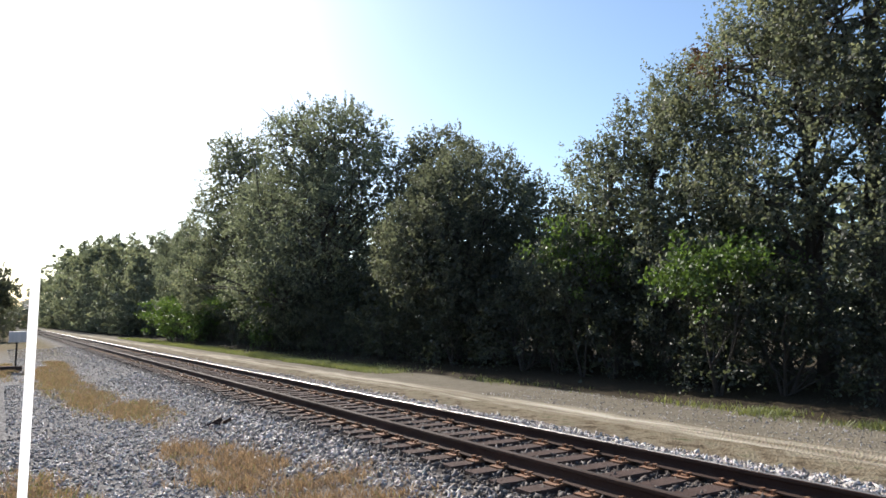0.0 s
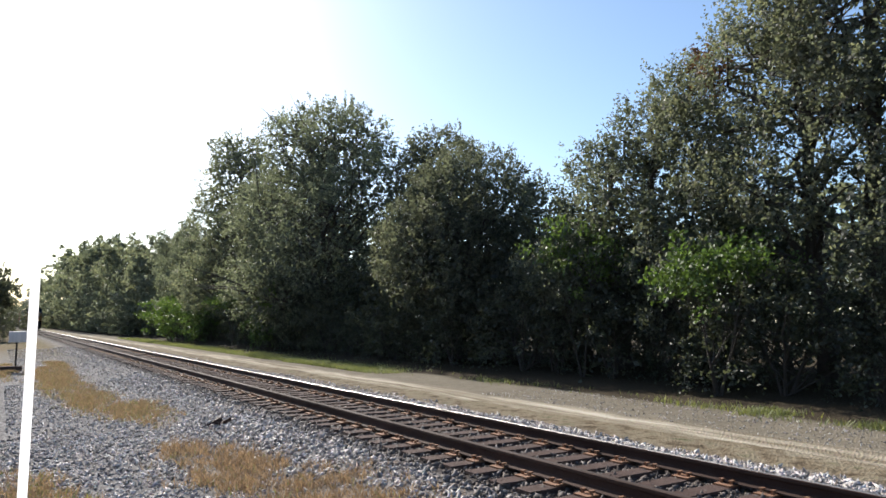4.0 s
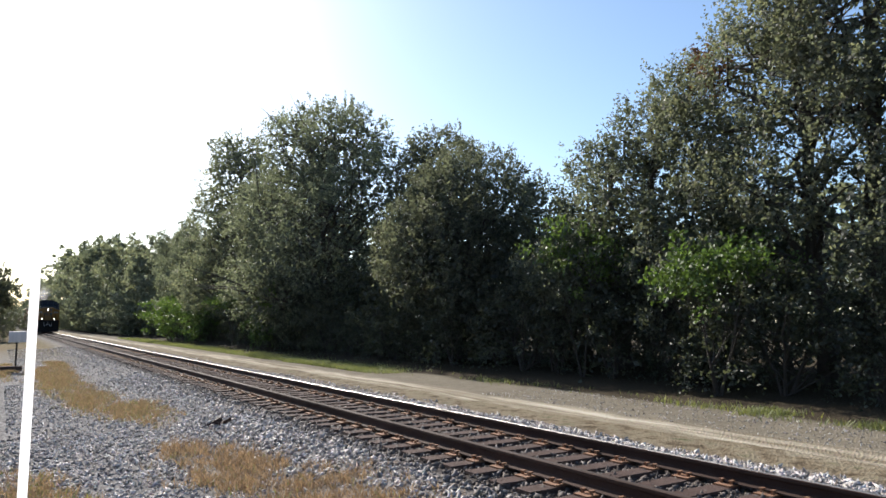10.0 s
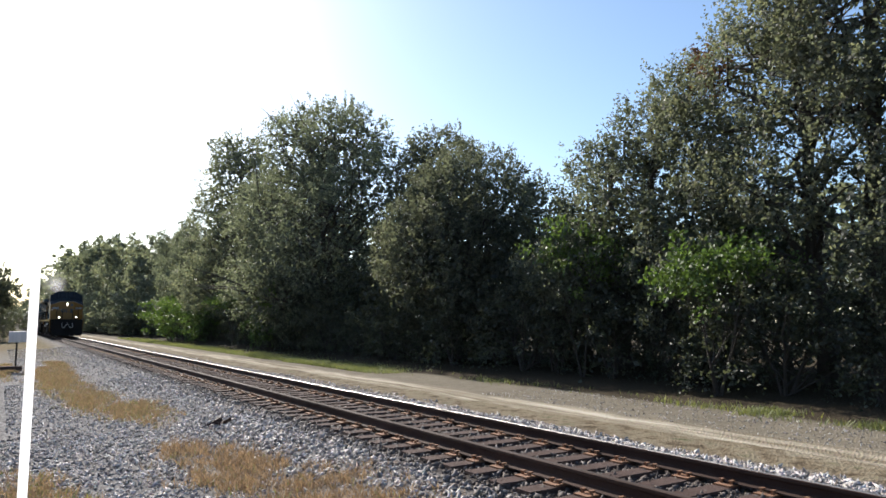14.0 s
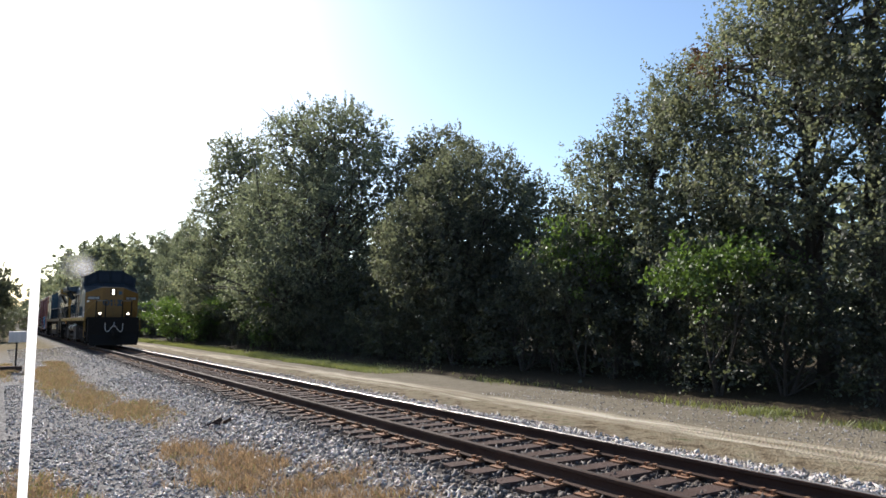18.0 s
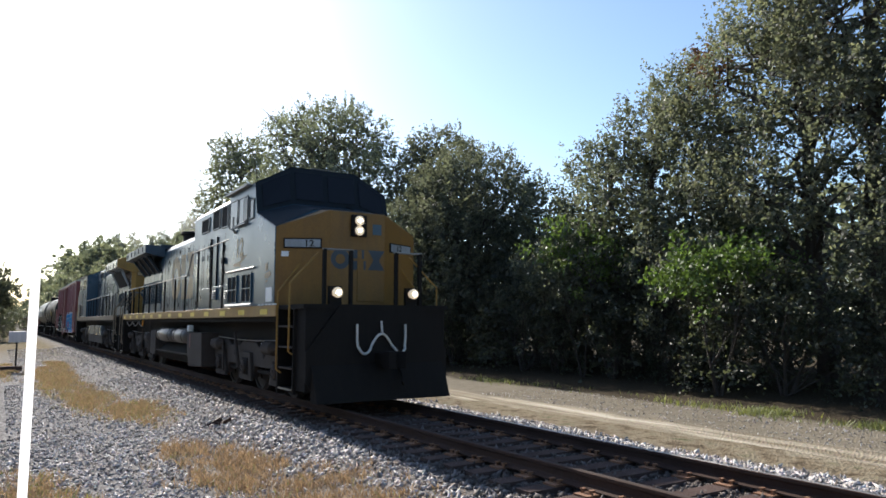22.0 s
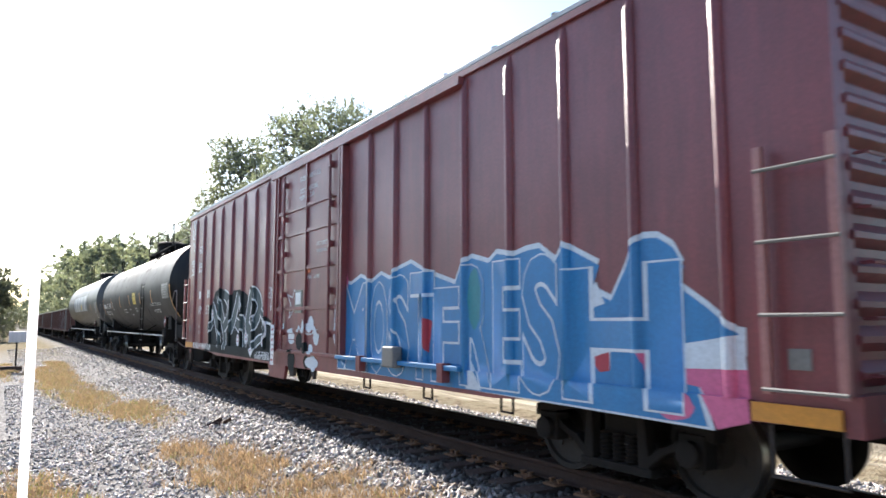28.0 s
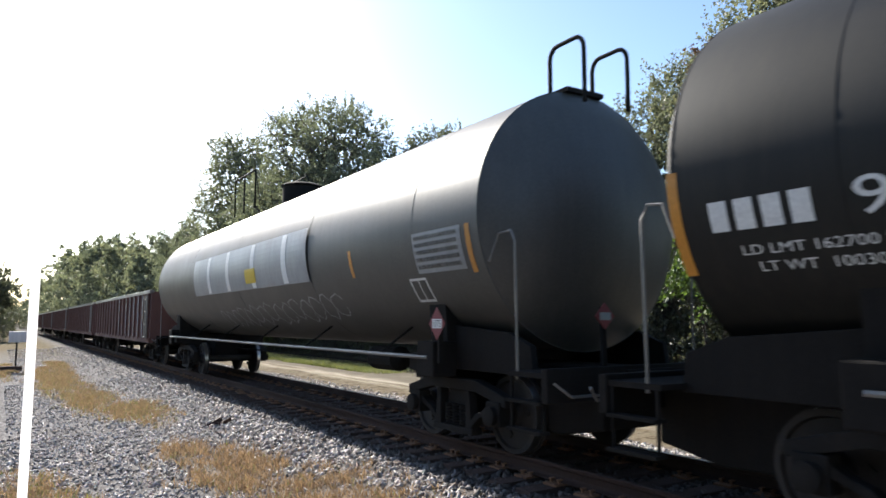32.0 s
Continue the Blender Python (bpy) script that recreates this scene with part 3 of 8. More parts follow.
def plant(tree, x, y, turn=0.0):
    tree.matrix_basis = pose(x, y, ground_z(x, y) - 0.03, 0, 0, turn)


plant(lobe_tree(201, 0.32, [(-1.2, 0, 17.6, 3.0, 2.0), (0.6, 0, 14.2, 4.3, 3.6), (-2.4, -0.5, 11.4, 4.0, 3.4), (2.6, -0.6, 8.4, 4.2, 3.8), (-1.5, -0.8, 5.2, 5.0, 4.2)], 0.21, 1300, 26, LEAF_OLIVE, "tall narrow grey-green tree in the wood's edge", 0.25, 0.05, 1300), -64.6, 18.4)
plant(lobe_tree(202, 0.42, [(-4.6, 0, 14.9, 3.6, 3.2), (0.6, 0, 13.6, 4.2, 3.8), (4.6, -0.4, 12.9, 3.5, 3.2), (7.8, -0.2, 9.6, 3.2, 3.0), (-7.0, -0.4, 10.4, 4.0, 3.8), (-1.5, -1.0, 8.6, 5.6, 4.4), (4.5, -1.0, 6.6, 5.2, 4.2), (-6.5, -1.0, 5.0, 4.6, 4.0), (0, -1.0, 3.6, 6.0, 3.4)], 0.17, 3000, 26, LEAF_OLIVE, "broad olive-green broadleaf tree, the largest in the wood's edge", 0.3, 0.02, 2600, trunks=3), -45.4, 18.6)
plant(lobe_tree(203, 0.24, [(0.2, 0, 10.3, 2.1, 1.7), (-1.4, 0, 9.2, 2.1, 2.4), (1.4, 0, 8.6, 2.3, 2.6), (0, -0.4, 4.8, 3.0, 3.6)], 0.145, 950, 30, LEAF_DUSK, "dark bushy tree with a ragged spiky top", 0.5, 0.0, 900), -31.6, 19.6)
plant(lobe_tree(204, 0.26, [(0.5, 0, 7.2, 3.2, 2.7), (-2.0, -0.3, 6.8, 2.3, 2.2), (2.6, -0.2, 5.9, 1.9, 2.3), (0, -0.8, 4.6, 4.0, 3.4), (-2.4, -0.6, 3.2, 2.4, 2.8), (2.2, -0.6, 2.8, 2.3, 2.4)], 0.12, 2100, 32, LEAF_DUSK, "dense domed dark tree with pale upright shoots on top", 0.62, -0.06, 2300, trunks=2), -26.6, 18.2)
plant(lobe_tree(205, 0.13, [(-0.3, 0, 6.1, 1.25, 1.5), (0.6, 0, 4.7, 1.5, 1.6), (-0.5, -0.3, 3.1, 1.8, 1.9)], 0.13, 330, 26, LEAF_OAK, "slim young tree between the larger crowns", 0.35, 0.15, 260, trunks=2), -21.2, 18.4)
plant(lobe_tree(206, 0.24, [(-1.0, 0, 7.3, 1.6, 1.5), (0.6, 0, 8.0, 1.5, 1.4), (2.3, 0.3, 7.2, 1.9, 1.9), (-1.8, -0.3, 5.3, 1.7, 1.6), (0.4, -0.4, 5.4, 2.4, 2.2), (2.8, -0.2, 4.8, 2.2, 2.0), (-0.8, -0.6, 3.2, 2.8, 2.2)], 0.12, 1400, 28, LEAF_OAK, "spreading oak with light grey-green leaves and open branches", 0.35, 0.14, 620, trunks=2), -16.9, 18.6)
OAK_TOP = [(-4.9, 0.2, 9.2, 1.3, 1.0), (-3.2, 0.4, 9.7, 1.4, 1.0), (-1.2, 0, 10.8, 1.9, 1.5), (-0.3, -1.3, 7.4, 1.5, 1.4), (2.3, -1.3, 7.3, 1.5, 1.3), (-0.8, -1.3, 5.0, 1.4, 1.2), (0.4, -1.4, 10.2, 1.6, 1.3), (2.6, -1.4, 4.6, 1.5, 1.3), (1.5, 0.3, 12.0, 2.2, 1.7), (4.2, 0, 11.0, 2.2, 1.8), (-4.0, -0.4, 7.6, 1.6, 1.4), (-1.8, -0.7, 8.6, 1.7, 1.5), (0.8, -0.8, 9.2, 1.9, 1.6), (3.6, -0.6, 8.4, 2.0, 1.7), (6.0, 0, 8.8, 2.0, 1.8), (-2.6, -0.8, 5.6, 1.6, 1.2), (1.2, -1.0, 6.4, 1.7, 1.4), (4.6, -0.8, 5.6, 1.9, 1.5)]
plant(lobe_tree(207, 0.27, OAK_TOP, 0.118, 2900, 28, LEAF_OAK, "tall spreading oak with clumped leaves, dark limbs and rusty dead sprays", 0.3, 0.13, 520, trunks=2, second=(LEAF_RUST, 0.6, "rusty brown dead leaves")), -9.6, 18.4)
plant(lobe_tree(208, 0.3, [(-2.5, 0, 9.0, 2.4, 2.0), (1.0, 0, 10.2, 2.6, 2.2), (2.6, 0, 7.0, 2.6, 2.2), (-1.5, 0, 6.0, 2.4, 2.0)], 0.15, 700, 24, LEAF_OAK, "oak standing further back in the wood", 0.3, 0.1, 400), -3.4, 20.6)

plant(lobe_tree(209, 0.25, [(0, 0, 6.6, 2.9, 2.2), (0.8, 1.6, 5.4, 2.3, 1.8), (-0.6, -2.2, 5.2, 2.8, 2.4), (0, 0.8, 3.9, 2.6, 1.5)], 0.24, 420, 24, LEAF_DUSK, "dark round tree at the edge of the gravel lot", 0.3, 0.0, 600), -90.0, -2.0)


kinds = {}
kinds["vine"] = make_tree(41, 11.0, 2.4, 0.2, 0.12, 0.17, 60, LEAF_FAR, "slender tree overgrown with climbing vines", 13, 2, 0.03, 1.6, fill=110, leaves=13000)[0]
kinds["small"] = make_tree(53, 4.0, 2.0, 0.06, 0.3, 0.115, 45, LEAF_BRIGHT, "small sunlit tree with fresh green leaves", 7, 2, 0.62, 1.2, trunks=3, leaves=3600)[0]
kinds["sapling"] = make_tree(59, 4.6, 2.0, 0.07, 0.15, 0.125, 45, LEAF_OAK, "dull green young tree under the oaks", 8, 2, 0.15, 1.2, trunks=3, leaves=7000, fill=30)[0]
kinds["bush"] = make_tree(67, 3.2, 1.7, 0.05, 0.05, 0.115, 50, LEAF_SHADE, "green understorey bush at the edge of the woods, coloured dark for shade", 7, 1, 0.02, 2.0, name="bush", category="bush", trunks=3, fill=70, leaves=3400)[0]
kinds["brightbush"] = make_tree(71, 3.4, 1.9, 0.05, 0.05, 0.13, 45, LEAF_BRIGHT, "fresh green bush beside the dirt road", 8, 2, 0.02, 1.2, name="bush", category="bush", trunks=3, fill=60, leaves=5500)[0]
kinds["far"] = make_tree(83, 13.0, 4.2, 0.26, 0.1, 0.34, 30, LEAF_FAR, "distant grey-green tree in the row along the track", 9, 2, 0.03, 1.6, fill=90, leaves=6000)[0]
kinds["farround"] = make_tree(97, 11.0, 4.4, 0.26, 0.1, 0.34, 30, LEAF_OLIVE, "distant olive-green tree in the row along the track", 9, 2, 0.03, 1.6, fill=90, leaves=6000)[0]
kinds["hedge"] = make_tree(101, 11.5, 4.3, 0.26, 0.1, 0.5, 24, LEAF_FAR, "grey-green filler tree, in the woods and out of view", 9, 1, 0.03, 2.0, fill=120, leaves=5200)[0]
placed = set()


def grow(kind, x, y, size, turn=0.0, wide=1.0):
    m = Matrix.Translation((x, y, ground_z(x, y) - 0.03)) @ Matrix.Rotation(radians(turn), 4, "Z") @ Matrix.Diagonal((size * wide, size * wide, size, 1))
    if kind in placed:
        k = kinds[kind].scale
        return copy_thing(kinds[kind], m @ Matrix.Diagonal((1 / k[0], 1 / k[1], 1 / k[2], 1)))
    placed.add(kind)
    kinds[kind].matrix_basis = m
    return kinds[kind]


# kind, along the track, beside it, size, turn, width
for row in (("sapling", -13.6, 17.0, 1.0, 210, 0.9), ("sapling", -7.6, 17.4, 0.9, 10, 1.1), ("bush", -12.4, 20.6, 1.3, 240, 1.2),
            ("vine", -22.6, 21.5, 0.52, 70, 1.2), ("vine", -36.0, 21.0, 0.8, 200, 1.2), ("vine", -56.0, 19.4, 1.2, 20, 1.1), ("vine", -59.0, 21.5, 1.25, 140, 1.2),
            ("vine", -71.0, 17.5, 1.05, 150, 0.95), ("vine", -78.0, 17.2, 1.16, 60, 0.8), ("vine", -85.5, 17.4, 1.2, 250, 0.75), ("vine", -95.0, 18.2, 1.24, 0, 0.7), ("vine", -90.0, 19.0, 1.05, 100, 1.0),
            ("far", -101.0, 18.4, 1.02, 0, 0.9), ("farround", -108.0, 18.0, 1.26, 30, 0.8), ("far", -116.0, 18.0, 1.14, 60, 0.9), ("farround", -126.0, 18.0, 1.52, 90, 0.8), ("far", -138.0, 17.5, 1.34, 120, 0.9),
            ("farround", -152.0, 17.5, 1.7, 150, 0.9), ("far", -168.0, 17.0, 1.46, 180, 0.95), ("farround", -186.0, 17.0, 1.8, 210, 0.95), ("far", -207.0, 16.5, 1.56, 240, 1.0), ("farround", -232.0, 16.5, 1.9, 270, 1.0), ("far", -262.0, 16.0, 1.7, 300, 1.1), ("farround", -302.0, 15.5, 1.95, 0, 1.1), ("far", -350.0, 14.5, 1.6, 40, 1.2),
            ("far", -112.0, 24.0, 1.05, 200, 1.2), ("farround", -80.0, 22.5, 1.0, 20, 1.1),
            ("far", -165.0, -9.5, 1.0, 70, 1.2), ("bush", -98.0, -0.9, 1.5, 0, 1.2), ("bush", -80.0, -0.8, 1.0, 0, 0.9), ("bush", -140.0, 1.5, 1.6, 0, 1.4), ("farround", -190.0, -1.0, 1.1, 50, 1.0), ("bush", -112.0, 0.6, 1.2, 80, 1.3),
            # small tree at -17.4 is added bright to imitate the oak's sunlit part
            ("small", -11.5, 15.6, 1.05, 0, 0.95), ("small", -17.4, 16.6, 1.3, 200, 0.75), ("brightbush", -78.0, 15.2, 1.35, 0, 1.2), ("brightbush", -71.5, 15.4, 1.15, 90, 1.1), ("brightbush", -66.0, 15.6, 0.9, 190, 1.1), ("brightbush", -49.0, 15.4, 0.9, 40, 0.6), ("brightbush", -48.4, 15.8, 1.3, 240, 0.45), ("sapling", -19.4, 17.0, 1.0, 20, 0.8), ("small", -57.0, 16.0, 1.2, 60, 1.0)):
    grow(*row)
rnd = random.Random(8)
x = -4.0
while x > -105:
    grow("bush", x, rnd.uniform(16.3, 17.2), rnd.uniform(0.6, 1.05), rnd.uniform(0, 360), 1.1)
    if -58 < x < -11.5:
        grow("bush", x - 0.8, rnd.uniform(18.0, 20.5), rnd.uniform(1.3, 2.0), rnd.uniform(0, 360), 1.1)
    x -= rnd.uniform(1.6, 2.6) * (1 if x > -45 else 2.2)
x = -106.0
while x > -330:
    grow("hedge", x, 16.6 - 0.004 * abs(x), rnd.uniform(0.42, 0.6), rnd.uniform(0, 360), 1.2)
    x -= rnd.uniform(5.5, 8)
# trees beyond the gravel lot; unseen ones added beside and behind the camera
for y in range(-21, 34, 6):
    grow("hedge", -480.0 + rnd.uniform(-15, 15), y, rnd.uniform(1.1, 1.5), rnd.uniform(0, 360), 1.3)
# this unseen row cuts skylight and reflections on the train's near side
x = 40.0
while x > -220:
    beside = x > -8
    grow("hedge", x, rnd.uniform(-15.5, -12.5) if beside else rnd.uniform(-32, -27), rnd.uniform(0.75, 0.95), rnd.uniform(0, 360), 1.15)
    x -= rnd.uniform(5, 7.5) if beside else rnd.uniform(8, 13)
# the wood goes on behind its edge
x = -60.0
while x > -330:
    grow("hedge", x, rnd.uniform(24, 27), rnd.uniform(0.85, 1.0) * (1 + 0.001 * abs(x)), rnd.uniform(0, 360), 1.2)
    x -= rnd.uniform(7, 11)
x = -20.0
while x > -260:
    grow("hedge", x, rnd.uniform(36, 44), rnd.uniform(0.7, 0.95), rnd.uniform(0, 360), 1.5)
    x -= rnd.uniform(9, 13)


# ---- train: x forward, y = 0 on the track's middle, z above the rails
# paler blue streaks imitate the cloudy sheen on the sides
BLUE = painted("faded_blue_sheen_paint", (0.011, 0.05, 0.088), 0.27, dirt=(0.034, 0.066, 0.092), amount=0.55, spec=0.42, bump=0.02)
ROOF_DARK = painted("dull_dark_roof_paint", (0.012, 0.018, 0.024), 0.75, dirt=(0.025, 0.028, 0.03), amount=0.5, spec=0.2)
NAVY = painted("dark_navy_paint", (0.012, 0.03, 0.05), 0.4, dirt=(0.03, 0.03, 0.03), amount=0.5)
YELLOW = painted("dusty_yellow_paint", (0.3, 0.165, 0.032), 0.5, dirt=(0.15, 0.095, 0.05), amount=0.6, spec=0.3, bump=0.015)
# grimy copy of YELLOW, darkened further for the shaded nose
NOSE_YELLOW = painted("grimy_shaded_nose_yellow", (0.215, 0.11, 0.024), 0.5, dirt=(0.11, 0.065, 0.034), amount=0.7, spec=0.3, bump=0.015)
TAN = painted("faded_yellow_lettering_paint", (0.44, 0.31, 0.16), 0.5, dirt=(0.14, 0.12, 0.1), amount=0.45)
OCHRE = painted("worn_ochre_print", (0.3, 0.22, 0.02), 0.5, amount=0.3, streak=False)
REFLECT = plain("reflective_yellow_tape", (0.6, 0.42, 0.005), 0.35)
HOOD_GREY = painted("dull_blue_grey_paint", (0.07, 0.086, 0.1), 0.24, dirt=(0.2, 0.2, 0.195), amount=0.75)
SMOKED = painted("sooty_blue_grey_paint", (0.035, 0.045, 0.055), 0.35, dirt=(0.09, 0.085, 0.08), amount=0.6)
DUST_EDGE = painted("dust_brown_deck_paint", (0.17, 0.115, 0.06), 0.6, dirt=(0.1, 0.08, 0.06), amount=0.7)
ORANGE = painted("reflective_orange_tape", (0.6, 0.25, 0.03), 0.4, amount=0.3, streak=False)
GREY = painted("weathered_grey_paint", (0.30, 0.32, 0.33), 0.4, dirt=(0.12, 0.11, 0.1), amount=0.6)
RED = painted("boxcar_red_paint", (0.215, 0.05, 0.052), 0.38, dirt=(0.075, 0.03, 0.034), amount=0.8, spec=0.5)
RUST = painted("rusty_brown_paint", (0.12, 0.048, 0.038), 0.7, dirt=(0.06, 0.035, 0.03), amount=0.7)
BLACK = painted("black_tank_paint", (0.0065, 0.0064, 0.006), 0.55, dirt=(0.036, 0.032, 0.022), amount=0.55, bump=0.02, spec=0.34)
SOOT = painted("faded_black_tank_paint", (0.06, 0.058, 0.053), 0.45, dirt=(0.105, 0.1, 0.09), amount=0.5, bump=0.02)
DARK = painted("grimy_underframe", (0.014, 0.0125, 0.0115), 0.8, dirt=(0.024, 0.02, 0.017), amount=0.7, spec=0.12)
TRUCK = painted("dusty_cast_steel", (0.055, 0.046, 0.041), 0.8, dirt=(0.04, 0.031, 0.026), amount=0.7, spec=0.2)
# darker copy of TRUCK: shade under the cars put into the colour
FREIGHT_STEEL = painted("shade_dark_freight_steel", (0.016, 0.0145, 0.0135), 0.8, dirt=(0.03, 0.024, 0.02), amount=0.7, spec=0.15)
GRAB_PAINT = painted("worn_brown_grab_rail", (0.2, 0.15, 0.095), 0.5, amount=0.5, streak=False)
SILVER = painted("dull_air_tank_steel", (0.06, 0.058, 0.055), 0.4, 0.2, amount=0.6)
SCREEN = painted("dark_intake_screen", (0.009, 0.008, 0.008), 0.75, dirt=(0.022, 0.017, 0.014), amount=0.5, spec=0.15)
WHITE = painted("white_stencil_paint", (0.7, 0.7, 0.68), 0.6, amount=0.3, streak=False)
PLAIN_WHITE = plain("white_board", (0.75, 0.75, 0.72), 0.5)
HANDRAIL = painted("worn_handrail_paint", (0.2, 0.19, 0.175), 0.4, 0.2, amount=0.4, streak=False)
GLASS = plain("dark_cab_glass", (0.008, 0.009, 0.012), 0.1)
GLASS.node_tree.nodes["Principled BSDF"].inputs["Specular IOR Level"].default_value = 0.2
LAMP = plain("lit_headlamp", (1.0, 0.8, 0.55), 0.25, emit=0.22)
BULB = plain("glowing_lamp_core", (1.0, 0.9, 0.75), 0.3, emit=7.0)
LAMP_OFF = plain("unlit_headlamp", (0.3, 0.3, 0.31), 0.2, 0.3)
WHEEL = painted("wheel_steel", (0.022, 0.019, 0.018), 0.7, 0.2, amount=0.5, streak=False)
TREAD = plain("worn_wheel_tread", (0.4, 0.38, 0.36), 0.35, 1.0)
HOSE = plain("pale_brake_hose", (0.5, 0.48, 0.44), 0.6)
PAINT_BLUE = painted("graffiti_blue", (0.018, 0.19, 0.42), 0.45, amount=0.25)
PAINT_PALE = painted("graffiti_pale_blue", (0.62, 0.68, 0.72), 0.5, amount=0.25)
PAINT_PINK = painted("graffiti_pink", (0.62, 0.13, 0.26), 0.5, amount=0.25)
PAINT_BLACK = painted("graffiti_black_green", (0.008, 0.013, 0.013), 0.65, dirt=(0.02, 0.02, 0.018), amount=0.35, spec=0.2)
PAINT_WHITE = painted("graffiti_white", (0.72, 0.75, 0.76), 0.5, amount=0.25)
PAINT_TEAL = painted("graffiti_dark_teal", (0.03, 0.055, 0.058), 0.55, dirt=(0.02, 0.03, 0.03), amount=0.4)
PLACARD_RED = painted("faded_placard_red", (0.22, 0.035, 0.04), 0.6, amount=0.4)
PAINT_RED = painted("graffiti_red", (0.4, 0.03, 0.05), 0.5, amount=0.2)


def letters(body, height, width=None, fat=0.0):
    """Flat lettering in the x-z plane from the lower left corner, read from -y."""
    cu = bpy.data.curves.new("lettering", "FONT")
    cu.body, cu.size, cu.offset, cu.resolution_u = body, 1.0, fat, 3
    ob = bpy.data.objects.new("lettering", cu)
    me = bpy.data.meshes.new_from_object(ob)
    bpy.data.objects.remove(ob)
    co = np.array([v.co[:] for v in me.vertices])
    lo, hi = co.min(0), co.max(0)
    k = height / (hi[1] - lo[1])
    kx = k if width is None else width / (hi[0] - lo[0])
    for v in me.vertices:
        v.co = ((v.co.x - lo[0]) * kx, 0, (v.co.y - lo[1]) * k)
    return me


def shape(polys):
    g = G()
    for pts in polys:
        n = len(pts)
        g.add([(p[0], 0.0, p[1]) for p in pts], [tuple(range(n))])
    me = bpy.data.meshes.new("shape")
    me.from_pydata(g.v, [], g.f)
    return me


def lay(me, x, z, surface, cuts=(), zcuts=(), lift=0.004):
    """Move flat lettering to x, z and wrap it on the side, whose y is surface(x, z)."""
    bm = bmesh.new()
    bm.from_mesh(me)
    bmesh.ops.translate(bm, verts=bm.verts, vec=(x, 0, z))
    for c in cuts:
        bmesh.ops.bisect_plane(bm, geom=bm.verts[:] + bm.edges[:] + bm.faces[:], plane_co=(c, 0, 0), plane_no=(1, 0, 0))
    for c in zcuts:
        bmesh.ops.bisect_plane(bm, geom=bm.verts[:] + bm.edges[:] + bm.faces[:], plane_co=(0, 0, c), plane_no=(0, 0, 1))
    for v in bm.verts:
        v.co.y = surface(v.co.x, v.co.z) - lift
    bmesh.ops.recalc_face_normals(bm, faces=bm.faces)
    for f in bm.faces:
        if f.normal.y > 0:
            f.normal_flip()
    bm.to_mesh(me)
    bm.free()
    return me


def bars(width, height, count, seed):
    """Writing that cannot be read: a row of plain bars."""
    rn, out, x = random.Random(seed), [], 0.0
    while x < width * 0.97:
        w = min(width - x, rn.uniform(0.5, 1.6) * height * 0.6)
        out.append([(x, 0), (x + w, 0), (x + w, height), (x, height)])
        x += w + height * 0.25
    return shape(out)


# ---- running gear
def wheelset_mesh(r):
    g = G()
    for s in (-1, 1):
        g.turn([(s * 0.70, r + 0.025), (s * 0.73, r + 0.022), (s * 0.735, r), (s * 0.83, r - 0.006), (s * 0.835, r - 0.06), (s * 0.80, r - 0.075), (s * 0.78, 0.16), (s * 0.86, 0.13), (s * 0.86, 0.05), (s * 0.70, 0.05), (s * 0.70, 0.16), (s * 0.72, r - 0.075), (s * 0.70, r - 0.06)], (0, 0, 0), "y", 36)
        for k in range(3):
            a = k * 2.094
            g.box(math.cos(a) * 0.25 - 0.03, math.cos(a) * 0.25 + 0.03, s * 0.77, s * 0.81, math.sin(a) * 0.25 - 0.03, math.sin(a) * 0.25 + 0.03)
    g.cyl((0, -1.05, 0), (0, 1.05, 0), 0.085, 12)
    me = g.mesh("wheelset")
    me.materials.append(WHEEL)
    me.materials.append(TREAD)
    for p in me.polygons:
        c = p.center
        if abs(math.hypot(c.x, c.z) - (r - 0.003)) < 0.01:
            p.material_index = 1
    me.polygons.foreach_set("use_smooth", [True] * len(me.polygons))
    me.set_sharp_from_angle(angle=radians(35))
    return me


WHEEL_BIG, WHEEL_SMALL = wheelset_mesh(0.53), wheelset_mesh(0.457)
spinning = []


def wheels(parent, centres, big):
    for x in centres:
        r = 0.53 if big else 0.457
        w = part("wheelset", WHEEL_BIG if big else WHEEL_SMALL, None, parent, at=pose(x, 0, r))
        spinning.append((w, x, r))


